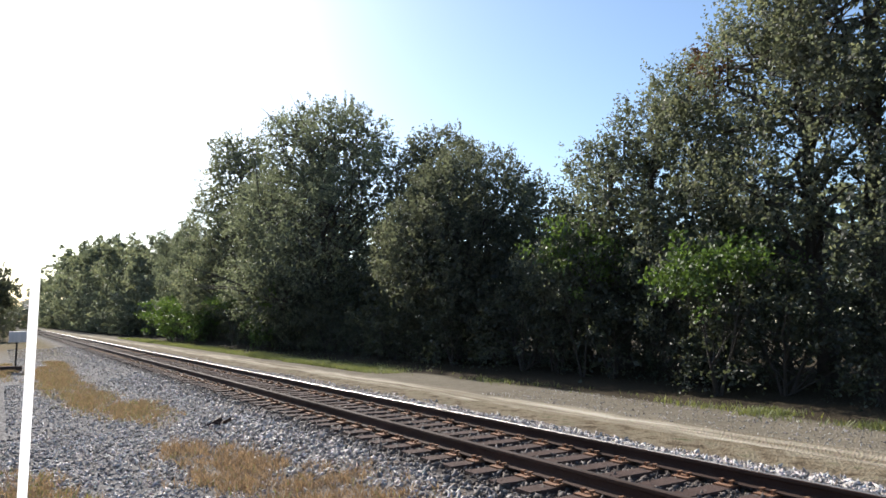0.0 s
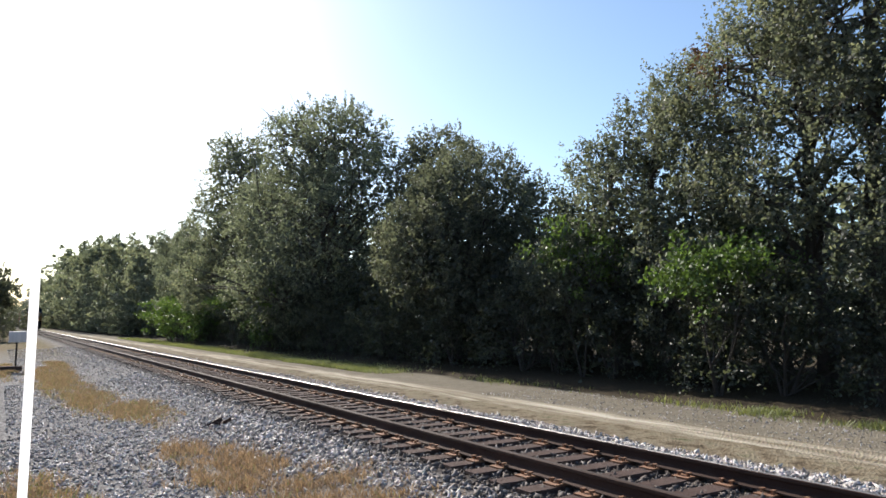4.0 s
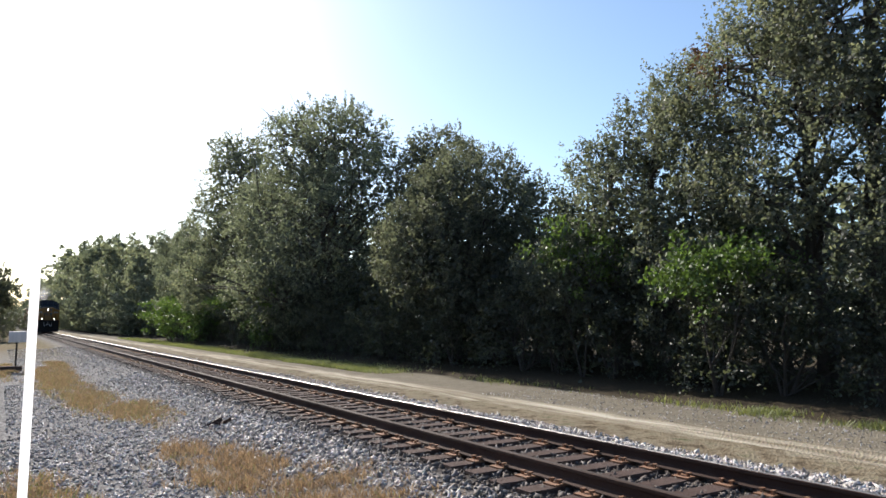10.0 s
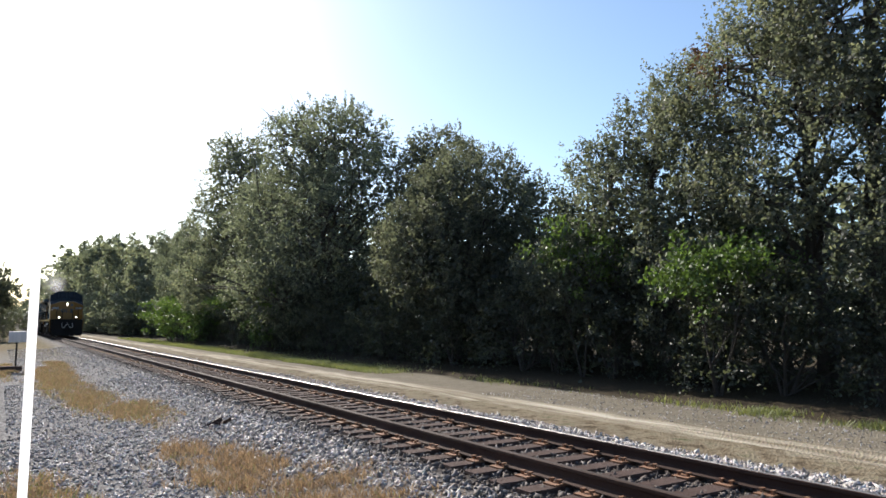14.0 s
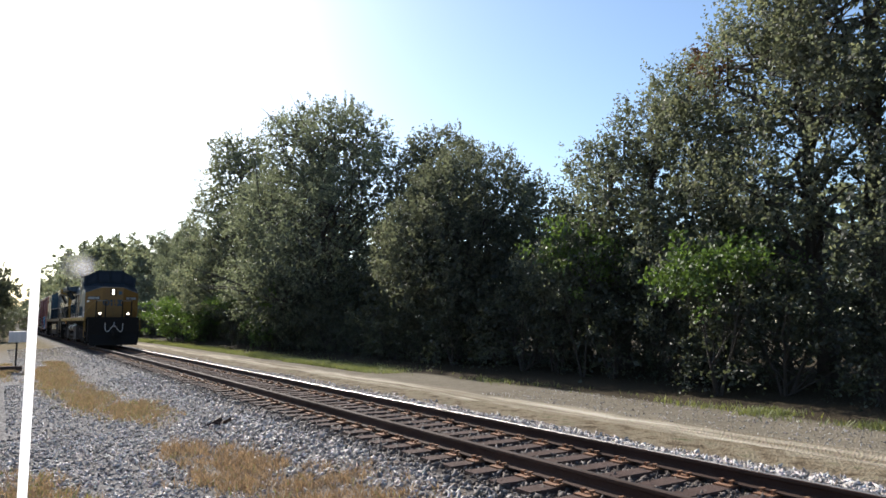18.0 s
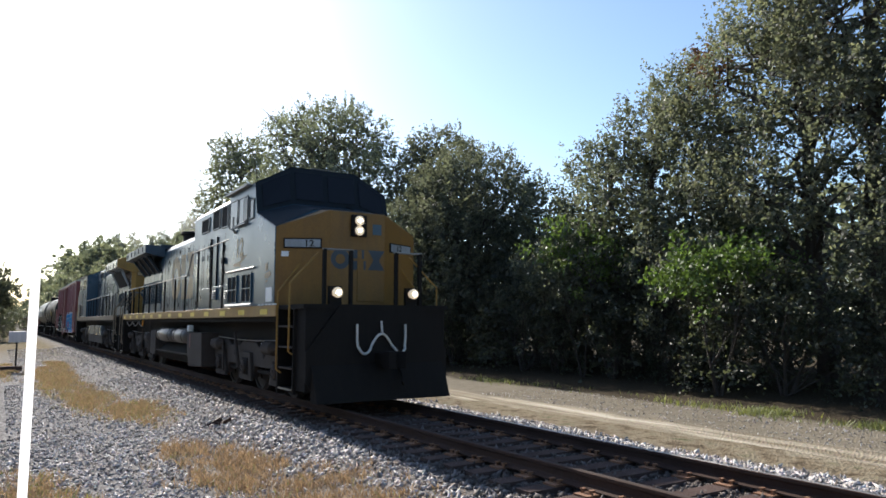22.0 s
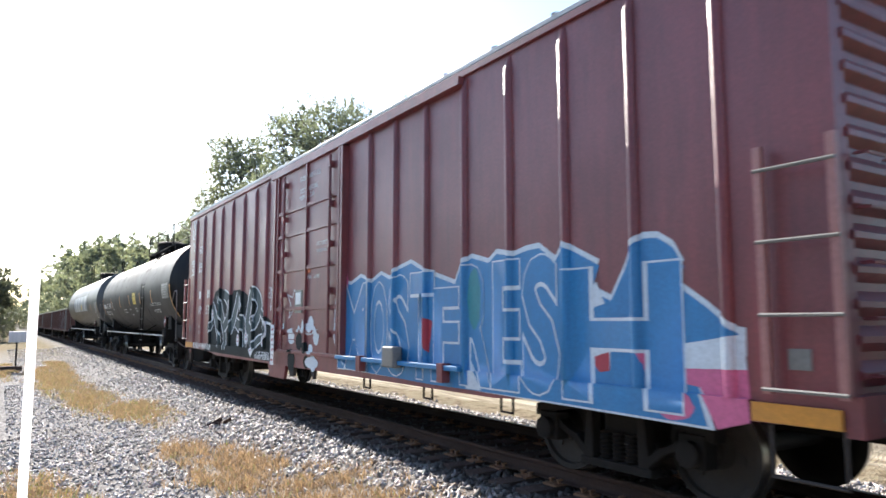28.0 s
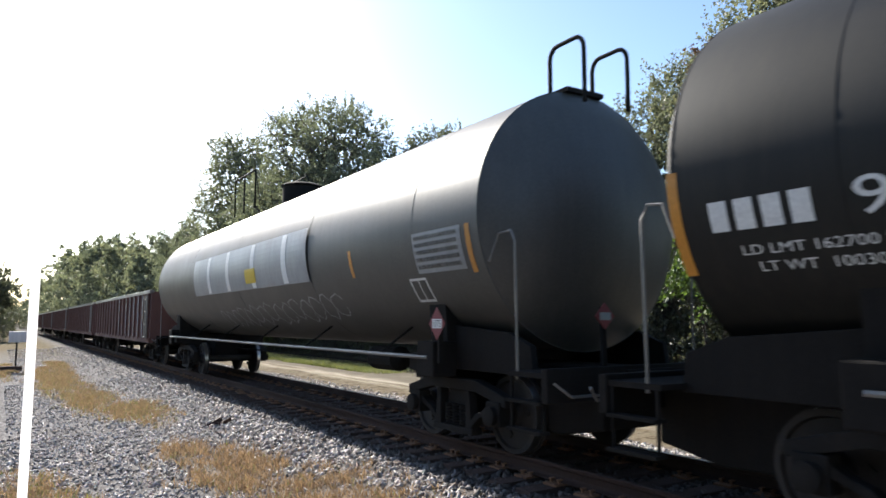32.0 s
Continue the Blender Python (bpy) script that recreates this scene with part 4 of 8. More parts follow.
def truck_three(parent, xc, ahead):
    """A three-axle locomotive truck: deep plate frames, low pedestals, brake gear."""
    b = part("truck", G().box(xc - 2.5, xc + 2.5, -0.55, 0.55, 0.5, 1.0).box(xc - 0.45, xc + 0.45, -1.0, 1.0, 0.85, 1.22), DARK, parent, "dusty three-axle cast steel truck")
    for s in (-1, 1):
        half = [(0.0, 1.1), (0.52, 1.1), (0.74, 0.99), (1.52, 0.99), (1.74, 1.12), (2.62, 1.12), (2.95, 0.92), (2.98, 0.66), (2.72, 0.58), (2.56, 0.3), (1.74, 0.3), (1.62, 0.56), (0.46, 0.56), (0.36, 0.3), (0.0, 0.3)]
        pts = [(xc + x, z) for x, z in half] + [(xc - x, z) for x, z in half[-2:0:-1]]
        part("side_frame", G().prism(pts, "y", s * 1.0, s * 1.13), TRUCK, b, "dusty plate frame", bevel=0.02)
        for dx in (-2.12, 0, 2.12):
            ped = [(-0.46, 0.24), (0.46, 0.24), (0.4, 0.52), (0.3, 0.86), (-0.3, 0.86), (-0.4, 0.52)]
            part("pedestal", G().prism([(xc + dx + x, z) for x, z in ped], "y", s * 1.13, s * 1.2), TRUCK, b, bevel=0.015)
            part("journal_box", G().box(xc + dx - 0.2, xc + dx + 0.2, *sorted((s * 1.2, s * 1.225)), 0.36, 0.74), DARK, b, bevel=0.02)
            cap = G().turn([(s * 1.225, 0.15), (s * 1.28, 0.15), (s * 1.3, 0.11), (s * 1.285, 0.1), (s * 1.285, 0.05), (s * 1.31, 0.04), (s * 1.31, 0.01)], (xc + dx, 0, 0.54), "y", 20)
            part("axle_cap", cap, TRUCK, b, smooth=True)
        for dx in (-1.08, 1.08):
            part("frame_hole", G().turn([(s * 1.13, 0.07), (s * 1.136, 0.07), (s * 1.137, 0.01)], (xc + dx, 0, 0.82), "y", 12), SCREEN, b)
            part("frame_recess", G().prism([(xc + dx + x, z) for x, z in ((-0.36, 0.98), (0.36, 0.98), (0.24, 1.12), (-0.24, 1.12))], "y", s * 0.96, s * 1.08), DARK, b)
            part("spring", G().turn([(-0.17 + 0.028 * k, 0.10 if k % 2 else 0.075) for k in range(12)], (xc + dx, s * 0.98, 0.66), "z", 10), DARK, b)
            part("equaliser", G().box(xc + dx - 0.5, xc + dx + 0.5, *sorted((s * 1.02, s * 1.1)), 0.42, 0.5), DARK, b, bevel=0.015)
        for dx in (-2.35, 1.75):
            part("brake_cylinder", G().turn([(-0.3, 0.06), (-0.28, 0.15), (0.22, 0.15), (0.28, 0.08), (0.4, 0.05)], (xc + dx, s * 1.2, 1.0), "x", 14), TRUCK, b, smooth=True)
            part("brake_lever", G().prism([(xc + dx + 0.42, 1.1), (xc + dx + 0.5, 1.1), (xc + dx + 0.62, 0.34), (xc + dx + 0.55, 0.34)], "y", s * 1.2, s * 1.24), TRUCK, b, bevel=0.008)
            part("wear_gauge", G().box(xc + dx - 0.36, xc + dx - 0.27, *sorted((s * 1.24, s * 1.3)), 1.0, 1.1), PLAIN_WHITE, b, "small white wear gauge", bevel=0.008)
        part("brake_pipe", G().tube([(xc - 2.5, s * 1.16, 1.17), (xc - 0.6, s * 1.16, 1.13), (xc + 0.7, s * 1.16, 1.13), (xc + 2.4, s * 1.16, 1.17)], 0.014, 6), HANDRAIL, b)
        part("sand_pipe", G().tube([(xc + ahead * 2.6, s * 1.2, 1.35), (xc + ahead * 2.85, s * 1.1, 0.8), (xc + ahead * 2.55, s * 0.85, 0.12)], 0.022, 6), DARK, b)
        part("damper", G().tube([(xc - ahead * 0.4, s * 1.24, 0.5), (xc - ahead * 0.7, s * 1.26, 1.3)], [0.05, 0.035], 8), TRUCK, b)
    for dx in (-2.09, 0, 2.09):
        part("traction_motor", G().turn([(-0.62, 0.2), (-0.6, 0.42), (0.6, 0.42), (0.62, 0.2)], (xc + dx + 0.42, 0, 0.56), "y", 14), DARK, b)
    wheels(parent, [xc - 2.12, xc, xc + 2.12], True)


def truck_two(parent, xc):
    """A two-axle freight truck with cast side frames."""
    b = part("truck", G().box(xc - 0.2, xc + 0.2, -1.0, 1.0, 0.42, 0.75), FREIGHT_STEEL, parent, "dusty two-axle freight truck")
    for s in (-1, 1):
        outer = [(-1.12, 0.46), (-1.05, 0.34), (-0.72, 0.36), (-0.42, 0.2), (0.42, 0.2), (0.72, 0.36), (1.05, 0.34), (1.12, 0.46), (1.1, 0.66), (0.72, 0.74), (0.4, 0.82), (-0.4, 0.82), (-0.72, 0.74), (-1.1, 0.66)]
        g = G()
        top = [(-1.12, 0.5), (1.12, 0.5), (1.08, 0.68), (0.45, 0.83), (-0.45, 0.83), (-1.08, 0.68)]
        g.prism([(xc + x, z) for x, z in [(-1.1, 0.56), (-0.5, 0.7), (0.5, 0.7), (1.1, 0.56), (1.1, 0.68), (0.5, 0.84), (-0.5, 0.84), (-1.1, 0.68)]], "y", s * 0.95, s * 1.1)
        for d in (-1, 1):
            g.prism([(xc + d * x, z) for x, z in [(0.92, 0.56), (0.78, 0.56), (0.36, 0.22), (0.36, 0.32), (0.5, 0.44)]][::d], "y", s * 0.96, s * 1.09)
            g.prism([(xc + d * x, z) for x, z in [(0.28, 0.7), (0.36, 0.7), (0.42, 0.22), (0.28, 0.22)]], "y", s * 0.96, s * 1.09)
            g.box(xc + d * 0.89 - 0.13, xc + d * 0.89 + 0.13, s * 0.95, s * 1.12, 0.34, 0.62)
        g.box(xc - 0.44, xc + 0.44, s * 0.94, s * 1.1, 0.17, 0.25)
        part("side_frame", g, FREIGHT_STEEL, b, bevel=0.012)
        for d in (-0.89, 0.89):
            part("bearing_cap", G().turn([(s * 1.1, 0.11), (s * 1.19, 0.11), (s * 1.2, 0.08), (s * 1.2, 0.01)], (xc + d, 0, 0.46), "y", 12), FREIGHT_STEEL, b, smooth=True)
        for d in (-0.16, 0.0, 0.16):
            part("spring", G().turn([(0.25 + 0.02 * k, 0.068 if k % 2 else 0.05) for k in range(14)], (xc + d, s * 1.02, 0), "z", 10), DARK, b)
        part("brake_beam", G().tube([(xc + s * 0.36, -0.8, 0.36), (xc + s * 0.36, 0.8, 0.36)], 0.04, 6), DARK, b)
    wheels(parent, [xc - 0.89, xc + 0.89], False)


def coupler(parent, x, d):
    g = G().box(min(x, x + d * 0.55), max(x, x + d * 0.55), -0.1, 0.1, 0.76, 0.98)
    g.prism([(x + d * 0.5, -0.16), (x + d * 0.78, -0.17), (x + d * 0.86, -0.06), (x + d * 0.66, 0.02), (x + d * 0.8, 0.17), (x + d * 0.5, 0.16)], "z", 0.72, 1.02)
    part("coupler", g, DARK, parent, "sooty cast coupler", bevel=0.012)
    part("air_hose", G().tube([(x + d * 0.1, 0.35, 0.8), (x + d * 0.3, 0.36, 0.6), (x + d * 0.55, 0.25, 0.42), (x + d * 0.75, 0.1, 0.5)], 0.025, 6), DARK, parent)


# ---- locomotives
def rail_line(parent, pts, posts, z0, y, mat=None):
    part("handrail", G().tube([(x, y, z) for x, z in pts], 0.018, 6), mat or HANDRAIL, parent, "worn metal handrail")
    for x, z in posts:
        part("handrail_post", G().box(x - 0.028, x + 0.028, y - 0.012 * (1 if y < 0 else -1), y + 0.03 * (1 if y < 0 else -1), z0, z), DARK, parent)


def end_platform(parent, x, d, grab):
    """Platform, steps, pilot and hoses at one end; d is the way outwards."""
    lo, hi = sorted((x, x + d * 1.28))
    part("end_platform", G().box(lo, hi, -1.5, 1.5, 1.78, 1.86).box(lo, hi, -0.75, 0.75, 0.6, 1.78), DARK, parent)
    part("pilot", G().prism([(-1.45, 0.5), (-1.2, 0.16), (1.2, 0.16), (1.45, 0.5), (1.45, 1.0), (0.8, 1.86), (-0.8, 1.86), (-1.45, 1.0)], "x", x + d * 1.25, x + d * 1.31), DARK, parent, "sooty pilot plate with snow plough")
    part("plough", G().prism([(x + d * 1.31, 0.14), (x + d * 1.6, 0.14), (x + d * 1.48, 0.45), (x + d * 1.32, 0.78)], "y", -1.35, 1.35), DARK, parent)
    for s in (-1, 1):
        well = G().prism([(x - d * 0.02, 1.80), (x - d * 0.02, 0.3), (x + d * 0.06, 0.22), (x + d * 0.06, 1.80)], "y", s * 0.8, s * 1.52)
        part("step_side", well, DARK, parent)
        part("step_side", G().box(*sorted((x + d * 0.78, x + d * 0.82)), *sorted((s * 0.8, s * 1.5)), 0.25, 1.8), DARK, parent)
        # solid dark fill behind the pilot, added to cover lit ground
        part("pilot_side", G().box(*sorted((x + d * 0.82, x + d * 1.25)), *sorted((s * 0.8, s * 1.44)), 0.32, 1.78), DARK, parent)
        for z in (0.3, 0.68, 1.06, 1.44):
            g = G().box(*sorted((x + d * 0.06, x + d * 0.78)), *sorted((s * 0.85, s * 1.5)), z, z + 0.035)
            part("step", g, DARK, parent)
            # only the lowest edge is pale: the light on it is in the colour
            part("step_edge", G().box(*sorted((x + d * 0.08, x + d * 0.77)), *sorted((s * 1.5, s * 1.512)), z + 0.005, z + 0.04), HANDRAIL if z < 0.5 else TRUCK, parent)
        for xx, z0, z1 in ((0.12, 0.6, 2.12), (0.76, 0.95, 2.25)):
            part("grab_rail", G().tube([(x + d * xx, s * 1.48, z0), (x + d * xx, s * 1.57, z0 + 0.06), (x + d * xx, s * 1.57, z1), (x + d * (xx - 0.05), s * 1.45, z1 + 0.12), (x + d * (xx - 0.1), s * 0.98, 2.85)], 0.019, 6), grab, parent, "pale painted grab rail")
        for yy in (0.45, 0.98):
            part("handrail_post", G().box(*sorted((x + d * 0.98, x + d * 1.06)), *sorted((s * yy, s * (yy + 0.06))), 1.86, 2.88), DARK, parent)
        part("handrail", G().tube([(x + d * 1.02, s * 0.42, 2.88), (x + d * 1.02, s * 1.05, 2.88)], 0.02, 6), HANDRAIL, parent)
    loop = [(-0.5, 1.5), (-0.5, 1.1), (-0.42, 0.97), (-0.3, 0.97), (-0.16, 1.2), (-0.06, 1.32), (0.06, 1.32), (0.16, 1.2), (0.3, 0.97), (0.42, 0.97), (0.5, 1.1), (0.5, 1.5)]
    bend = [Vector((0, y, z)) for y, z in loop]
    for _ in range(2):
        bend = [bend[0]] + [q for p0, p1 in zip(bend, bend[1:]) for q in (p0.lerp(p1, 0.25), p0.lerp(p1, 0.75))] + [bend[-1]]
    part("brake_hose", G().tube([(x + d * (1.37 + 0.05 * (p.z < 1.1)), p.y, p.z) for p in bend], 0.024, 8), HOSE, parent, "pale looped brake hoses", smooth=True)
    part("brake_hose", G().tube([(x + d * 1.35, 0.0, 1.56), (x + d * 1.39, 0.0, 1.34)], 0.02, 6), HOSE, parent)
    coupler(parent, x + d * 1.2, d)


def sills(parent, x0, x1, mat, tape, step):
    """Deck with painted edge and reflective tape."""
    part("underframe", G().box(x0, x1, -1.0, 1.0, 1.15, 1.68).box(x0, x1, -1.45, 1.45, 1.55, 1.68), DARK, parent, "grimy steel underframe")
    part("deck", G().box(x0, x1, -1.5, 1.5, 1.68, 1.80), DARK, parent)
    for s in (-1, 1):
        part("deck_edge", G().box(x0, x1, *sorted((s * 1.5, s * 1.56)), 1.65, 1.87), mat, parent, "yellow deck edge with grime", bevel=0.006)
        k, x = 0, x1 - 0.5
        while tape and x > x0 + 0.7:
            part("reflector", G().box(x - 0.45, x, *sorted((s * 1.56, s * 1.564)), 1.69, 1.80), REFLECT, parent)
            x -= step


def panel(parent, name, x0, x1, y, z0, z1, mat, s, t=0.02, label="", bevel=0.006):
    return part(name, G().box(x0, x1, *sorted((s * y, s * (y + t))), z0, z1), mat, parent, label, bevel=bevel)


def grille(parent, x0, x1, y, z0, z1, s, n=0, frame_mat=None):
    fr = part("intake_grille", G().box(x0, x1, *sorted((s * y, s * (y + 0.012))), z0, z1), SCREEN, parent, "dark intake screen in a metal frame")
    e = 0.03
    g = G()
    for a, b, c, d in ((x0 - e, x1 + e, z1, z1 + e), (x0 - e, x1 + e, z0 - e, z0), (x0 - e, x0, z0, z1), (x1, x1 + e, z0, z1)):
        g.box(a, b, *sorted((s * y, s * (y + 0.035))), c, d)
    part("grille_frame", g, frame_mat or BLUE, fr)
    for k in range(n):
        z = z0 + (z1 - z0) * (k + 0.5) / n
        part("louvre", G().prism([(s * (y + 0.012), z - 0.02), (s * (y + 0.05), z - 0.035), (s * (y + 0.055), z - 0.025), (s * (y + 0.012), z + 0.02)], "x", x0, x1), HANDRAIL, fr)


def door_row(parent, edges, y, z0, z1, mat, s, latched):
    """Hood doors between the given edges, with hinge strips and recessed latches."""
    for k, (a, b) in enumerate(zip(edges, edges[1:])):
        d = panel(parent, "hood_door", a + 0.011, b - 0.011, y, z0, z1, mat, s, 0.016)
        for zc in (z0 + 0.32, z1 - 0.42):
            part("hinge", G().box(a - 0.01, a + 0.014, *sorted((s * (y + 0.012), s * (y + 0.034))), zc - 0.07, zc + 0.07), HANDRAIL, d)
        part("gap_seal", G().box(a - 0.009, a + 0.009, *sorted((s * y, s * (y + 0.019))), z0, z1), DARK, d)
        if k in latched:
            for zc in (z0 + 0.13, z1 - 0.14):
                part("door_latch", G().box((a + b) / 2 - 0.035, (a + b) / 2 + 0.035, *sorted((s * (y + 0.016), s * (y + 0.03))), zc - 0.06, zc + 0.06), DARK, d)
            part("stencil_plate", G().box((a + b) / 2 - 0.04, (a + b) / 2 + 0.06, *sorted((s * (y + 0.016), s * (y + 0.02))), z1 - 0.36, z1 - 0.27), PLAIN_WHITE, d)


def emblem_shapes(x, z, w, h):
    """Three plain forms in a row: a ring, a pair of offset bars, an hourglass."""
    out = []
    cx, cz, r = x + h * 0.5, z + h * 0.5, h * 0.5
    ring_o = [(cx + r * math.cos(a), cz + r * math.sin(a)) for a in np.linspace(0, 2 * math.pi, 25)]
    ring_i = [(cx + r * 0.5 * math.cos(a), cz + r * 0.5 * math.sin(a)) for a in np.linspace(0, 2 * math.pi, 25)]
    for k in range(24):
        out.append([ring_o[k], ring_o[k + 1], ring_i[k + 1], ring_i[k]])
    a, b = x + h * 1.05, x + w * 0.64
    out += [[(a, z + h * 0.56), (b - 0.1 * h, z + h * 0.56), (b - 0.1 * h, z + h), (a, z + h)], [(a + 0.1 * h, z), (b, z), (b, z + h * 0.44), (a + 0.1 * h, z + h * 0.44)]]
    c, e = x + w * 0.68, x + w
    m, q = (c + e) / 2, (e - c) * 0.17
    out += [[(c, z), (e, z), (m + q, z + h * 0.5), (m - q, z + h * 0.5)], [(m - q, z + h * 0.5), (m + q, z + h * 0.5), (e, z + h), (c, z + h)]]
    return out


def cab_shell(parent, x0, x1, nose, d, side_mat, nose_mat, roof_z=4.5, ridge=4.93):
    """Wide cab: x0 back wall, x1 roof's front edge, nose its front face; d the way it looks."""
    def ring(x, zs, zr, yr=0.75):
        return [(x, -1.55, 1.86), (x, -1.55, zs), (x, -yr, zr), (x, yr, zr), (x, 1.55, zs), (x, 1.55, 1.86)]
    part("cab", G().loft([ring(x0, roof_z, ridge), ring(x1, roof_z, ridge), ring(x1 + d * 0.18, roof_z - 0.68, ridge - 0.86), ring(nose, roof_z - 1.1, ridge - 1.13)]), side_mat, parent, "weathered wide-nose cab", bevel=0.03)
    rings = [ring(x0, roof_z, ridge), ring(x1, roof_z, ridge), ring(x1 + d * 0.18, roof_z - 0.68, ridge - 0.86), ring(nose, roof_z - 1.1, ridge - 1.13)]
    lift = Vector((d * 0.005, 0, 0.005))
    g = G()
    for ra, rb in zip(rings, rings[1:]):
        for k in (1, 2, 3):
            g.add([Vector(p) + lift for p in (ra[k], ra[k + 1], rb[k + 1], rb[k])], [(0, 1, 2, 3)])
    part("roof_paint", g, ROOF_DARK, parent, "dull dark anti-glare paint on roof and brow")
    zs, zr, f = roof_z - 1.1, ridge - 1.13, 0.45
    low = [(nose, -1.55, 1.86), (nose, 1.55, 1.86), (nose + d * f, 0.6, 1.86), (nose + d * f, -0.6, 1.86)]
    top = [(nose, -1.55, zs), (nose, 1.55, zs), (nose + d * f, 0.6, zr - 0.06), (nose + d * f, -0.6, zr - 0.06)]
    g = G().add(low + top + [(nose, -0.62, zr), (nose, 0.62, zr)], [(0, 1, 2, 3), (0, 3, 7, 4), (3, 2, 6, 7), (2, 1, 5, 6), (4, 7, 8), (7, 6, 9, 8), (6, 5, 9), (0, 4, 8, 9, 5, 1)])
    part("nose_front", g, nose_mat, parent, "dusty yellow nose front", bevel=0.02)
    for ya, yb in ((-1.42, -0.82), (-0.7, -0.06), (0.06, 0.7), (0.82, 1.42)):
        quad = []
        for y, k in ((ya, 0.14), (yb, 0.14), (yb, 0.86), (ya, 0.86)):
            m = max(0.0, (abs(y) - 0.75) / 0.8)
            z_top, z_low = ridge + (roof_z - ridge) * m, ridge - 0.86 + (roof_z - 0.68 - ridge + 0.86) * m
            quad.append(Vector((x1 + d * (0.18 * k + 0.012), y, z_top + (z_low - z_top) * k)))
        g = G().loft([quad, [q + Vector((d * 0.02, 0, 0.004)) for q in quad]])
        part("windshield_pane", g, GLASS, parent, "dark glass windshield pane")
    for s in (-1, 1):
        part("roof_gutter", G().box(*sorted((x0, x1 - d * 0.25)), *sorted((s * 1.55, s * 1.66)), roof_z - 0.03, roof_z + 0.02), HANDRAIL, parent)


def side_window(parent, x0, x1, z0, z1, s, mat=None):
    w = part("cab_window", G().box(x0, x1, *sorted((s * 1.551, s * 1.562)), z0, z1), GLASS, parent, "dark cab side window")
    e = 0.022
    g = G()
    for a, b, c, d in ((x0 - e, x1 + e, z1, z1 + e), (x0 - e, x1 + e, z0 - e, z0), (x0 - e, x0, z0, z1), (x1, x1 + e, z0, z1)):
        g.box(a, b, *sorted((s * 1.55, s * 1.575)), c, d)
    part("window_frame", g, mat or HANDRAIL, w)


def headlamps(parent, x, d, z, lit, y=0.0):
    h = part("headlamp_housing", G().box(*sorted((x, x + d * 0.07)), y - 0.17, y + 0.17, z - 0.22, z + 0.22), DARK, parent, bevel=0.02)
    for dz in (-0.1, 0.1):
        part("headlamp", G().turn([(d * 0.07, 0.1), (d * 0.09, 0.094), (d * 0.1, 0.03)], (x, y, z + dz), "x", 16), lit, h, "round headlamp")
        if lit is LAMP:
            part("lamp_core", G().turn([(d * 0.098, 0.042), (d * 0.108, 0.03), (d * 0.11, 0.01)], (x, y, z + dz), "x", 12), BULB, h, "glowing lamp core")


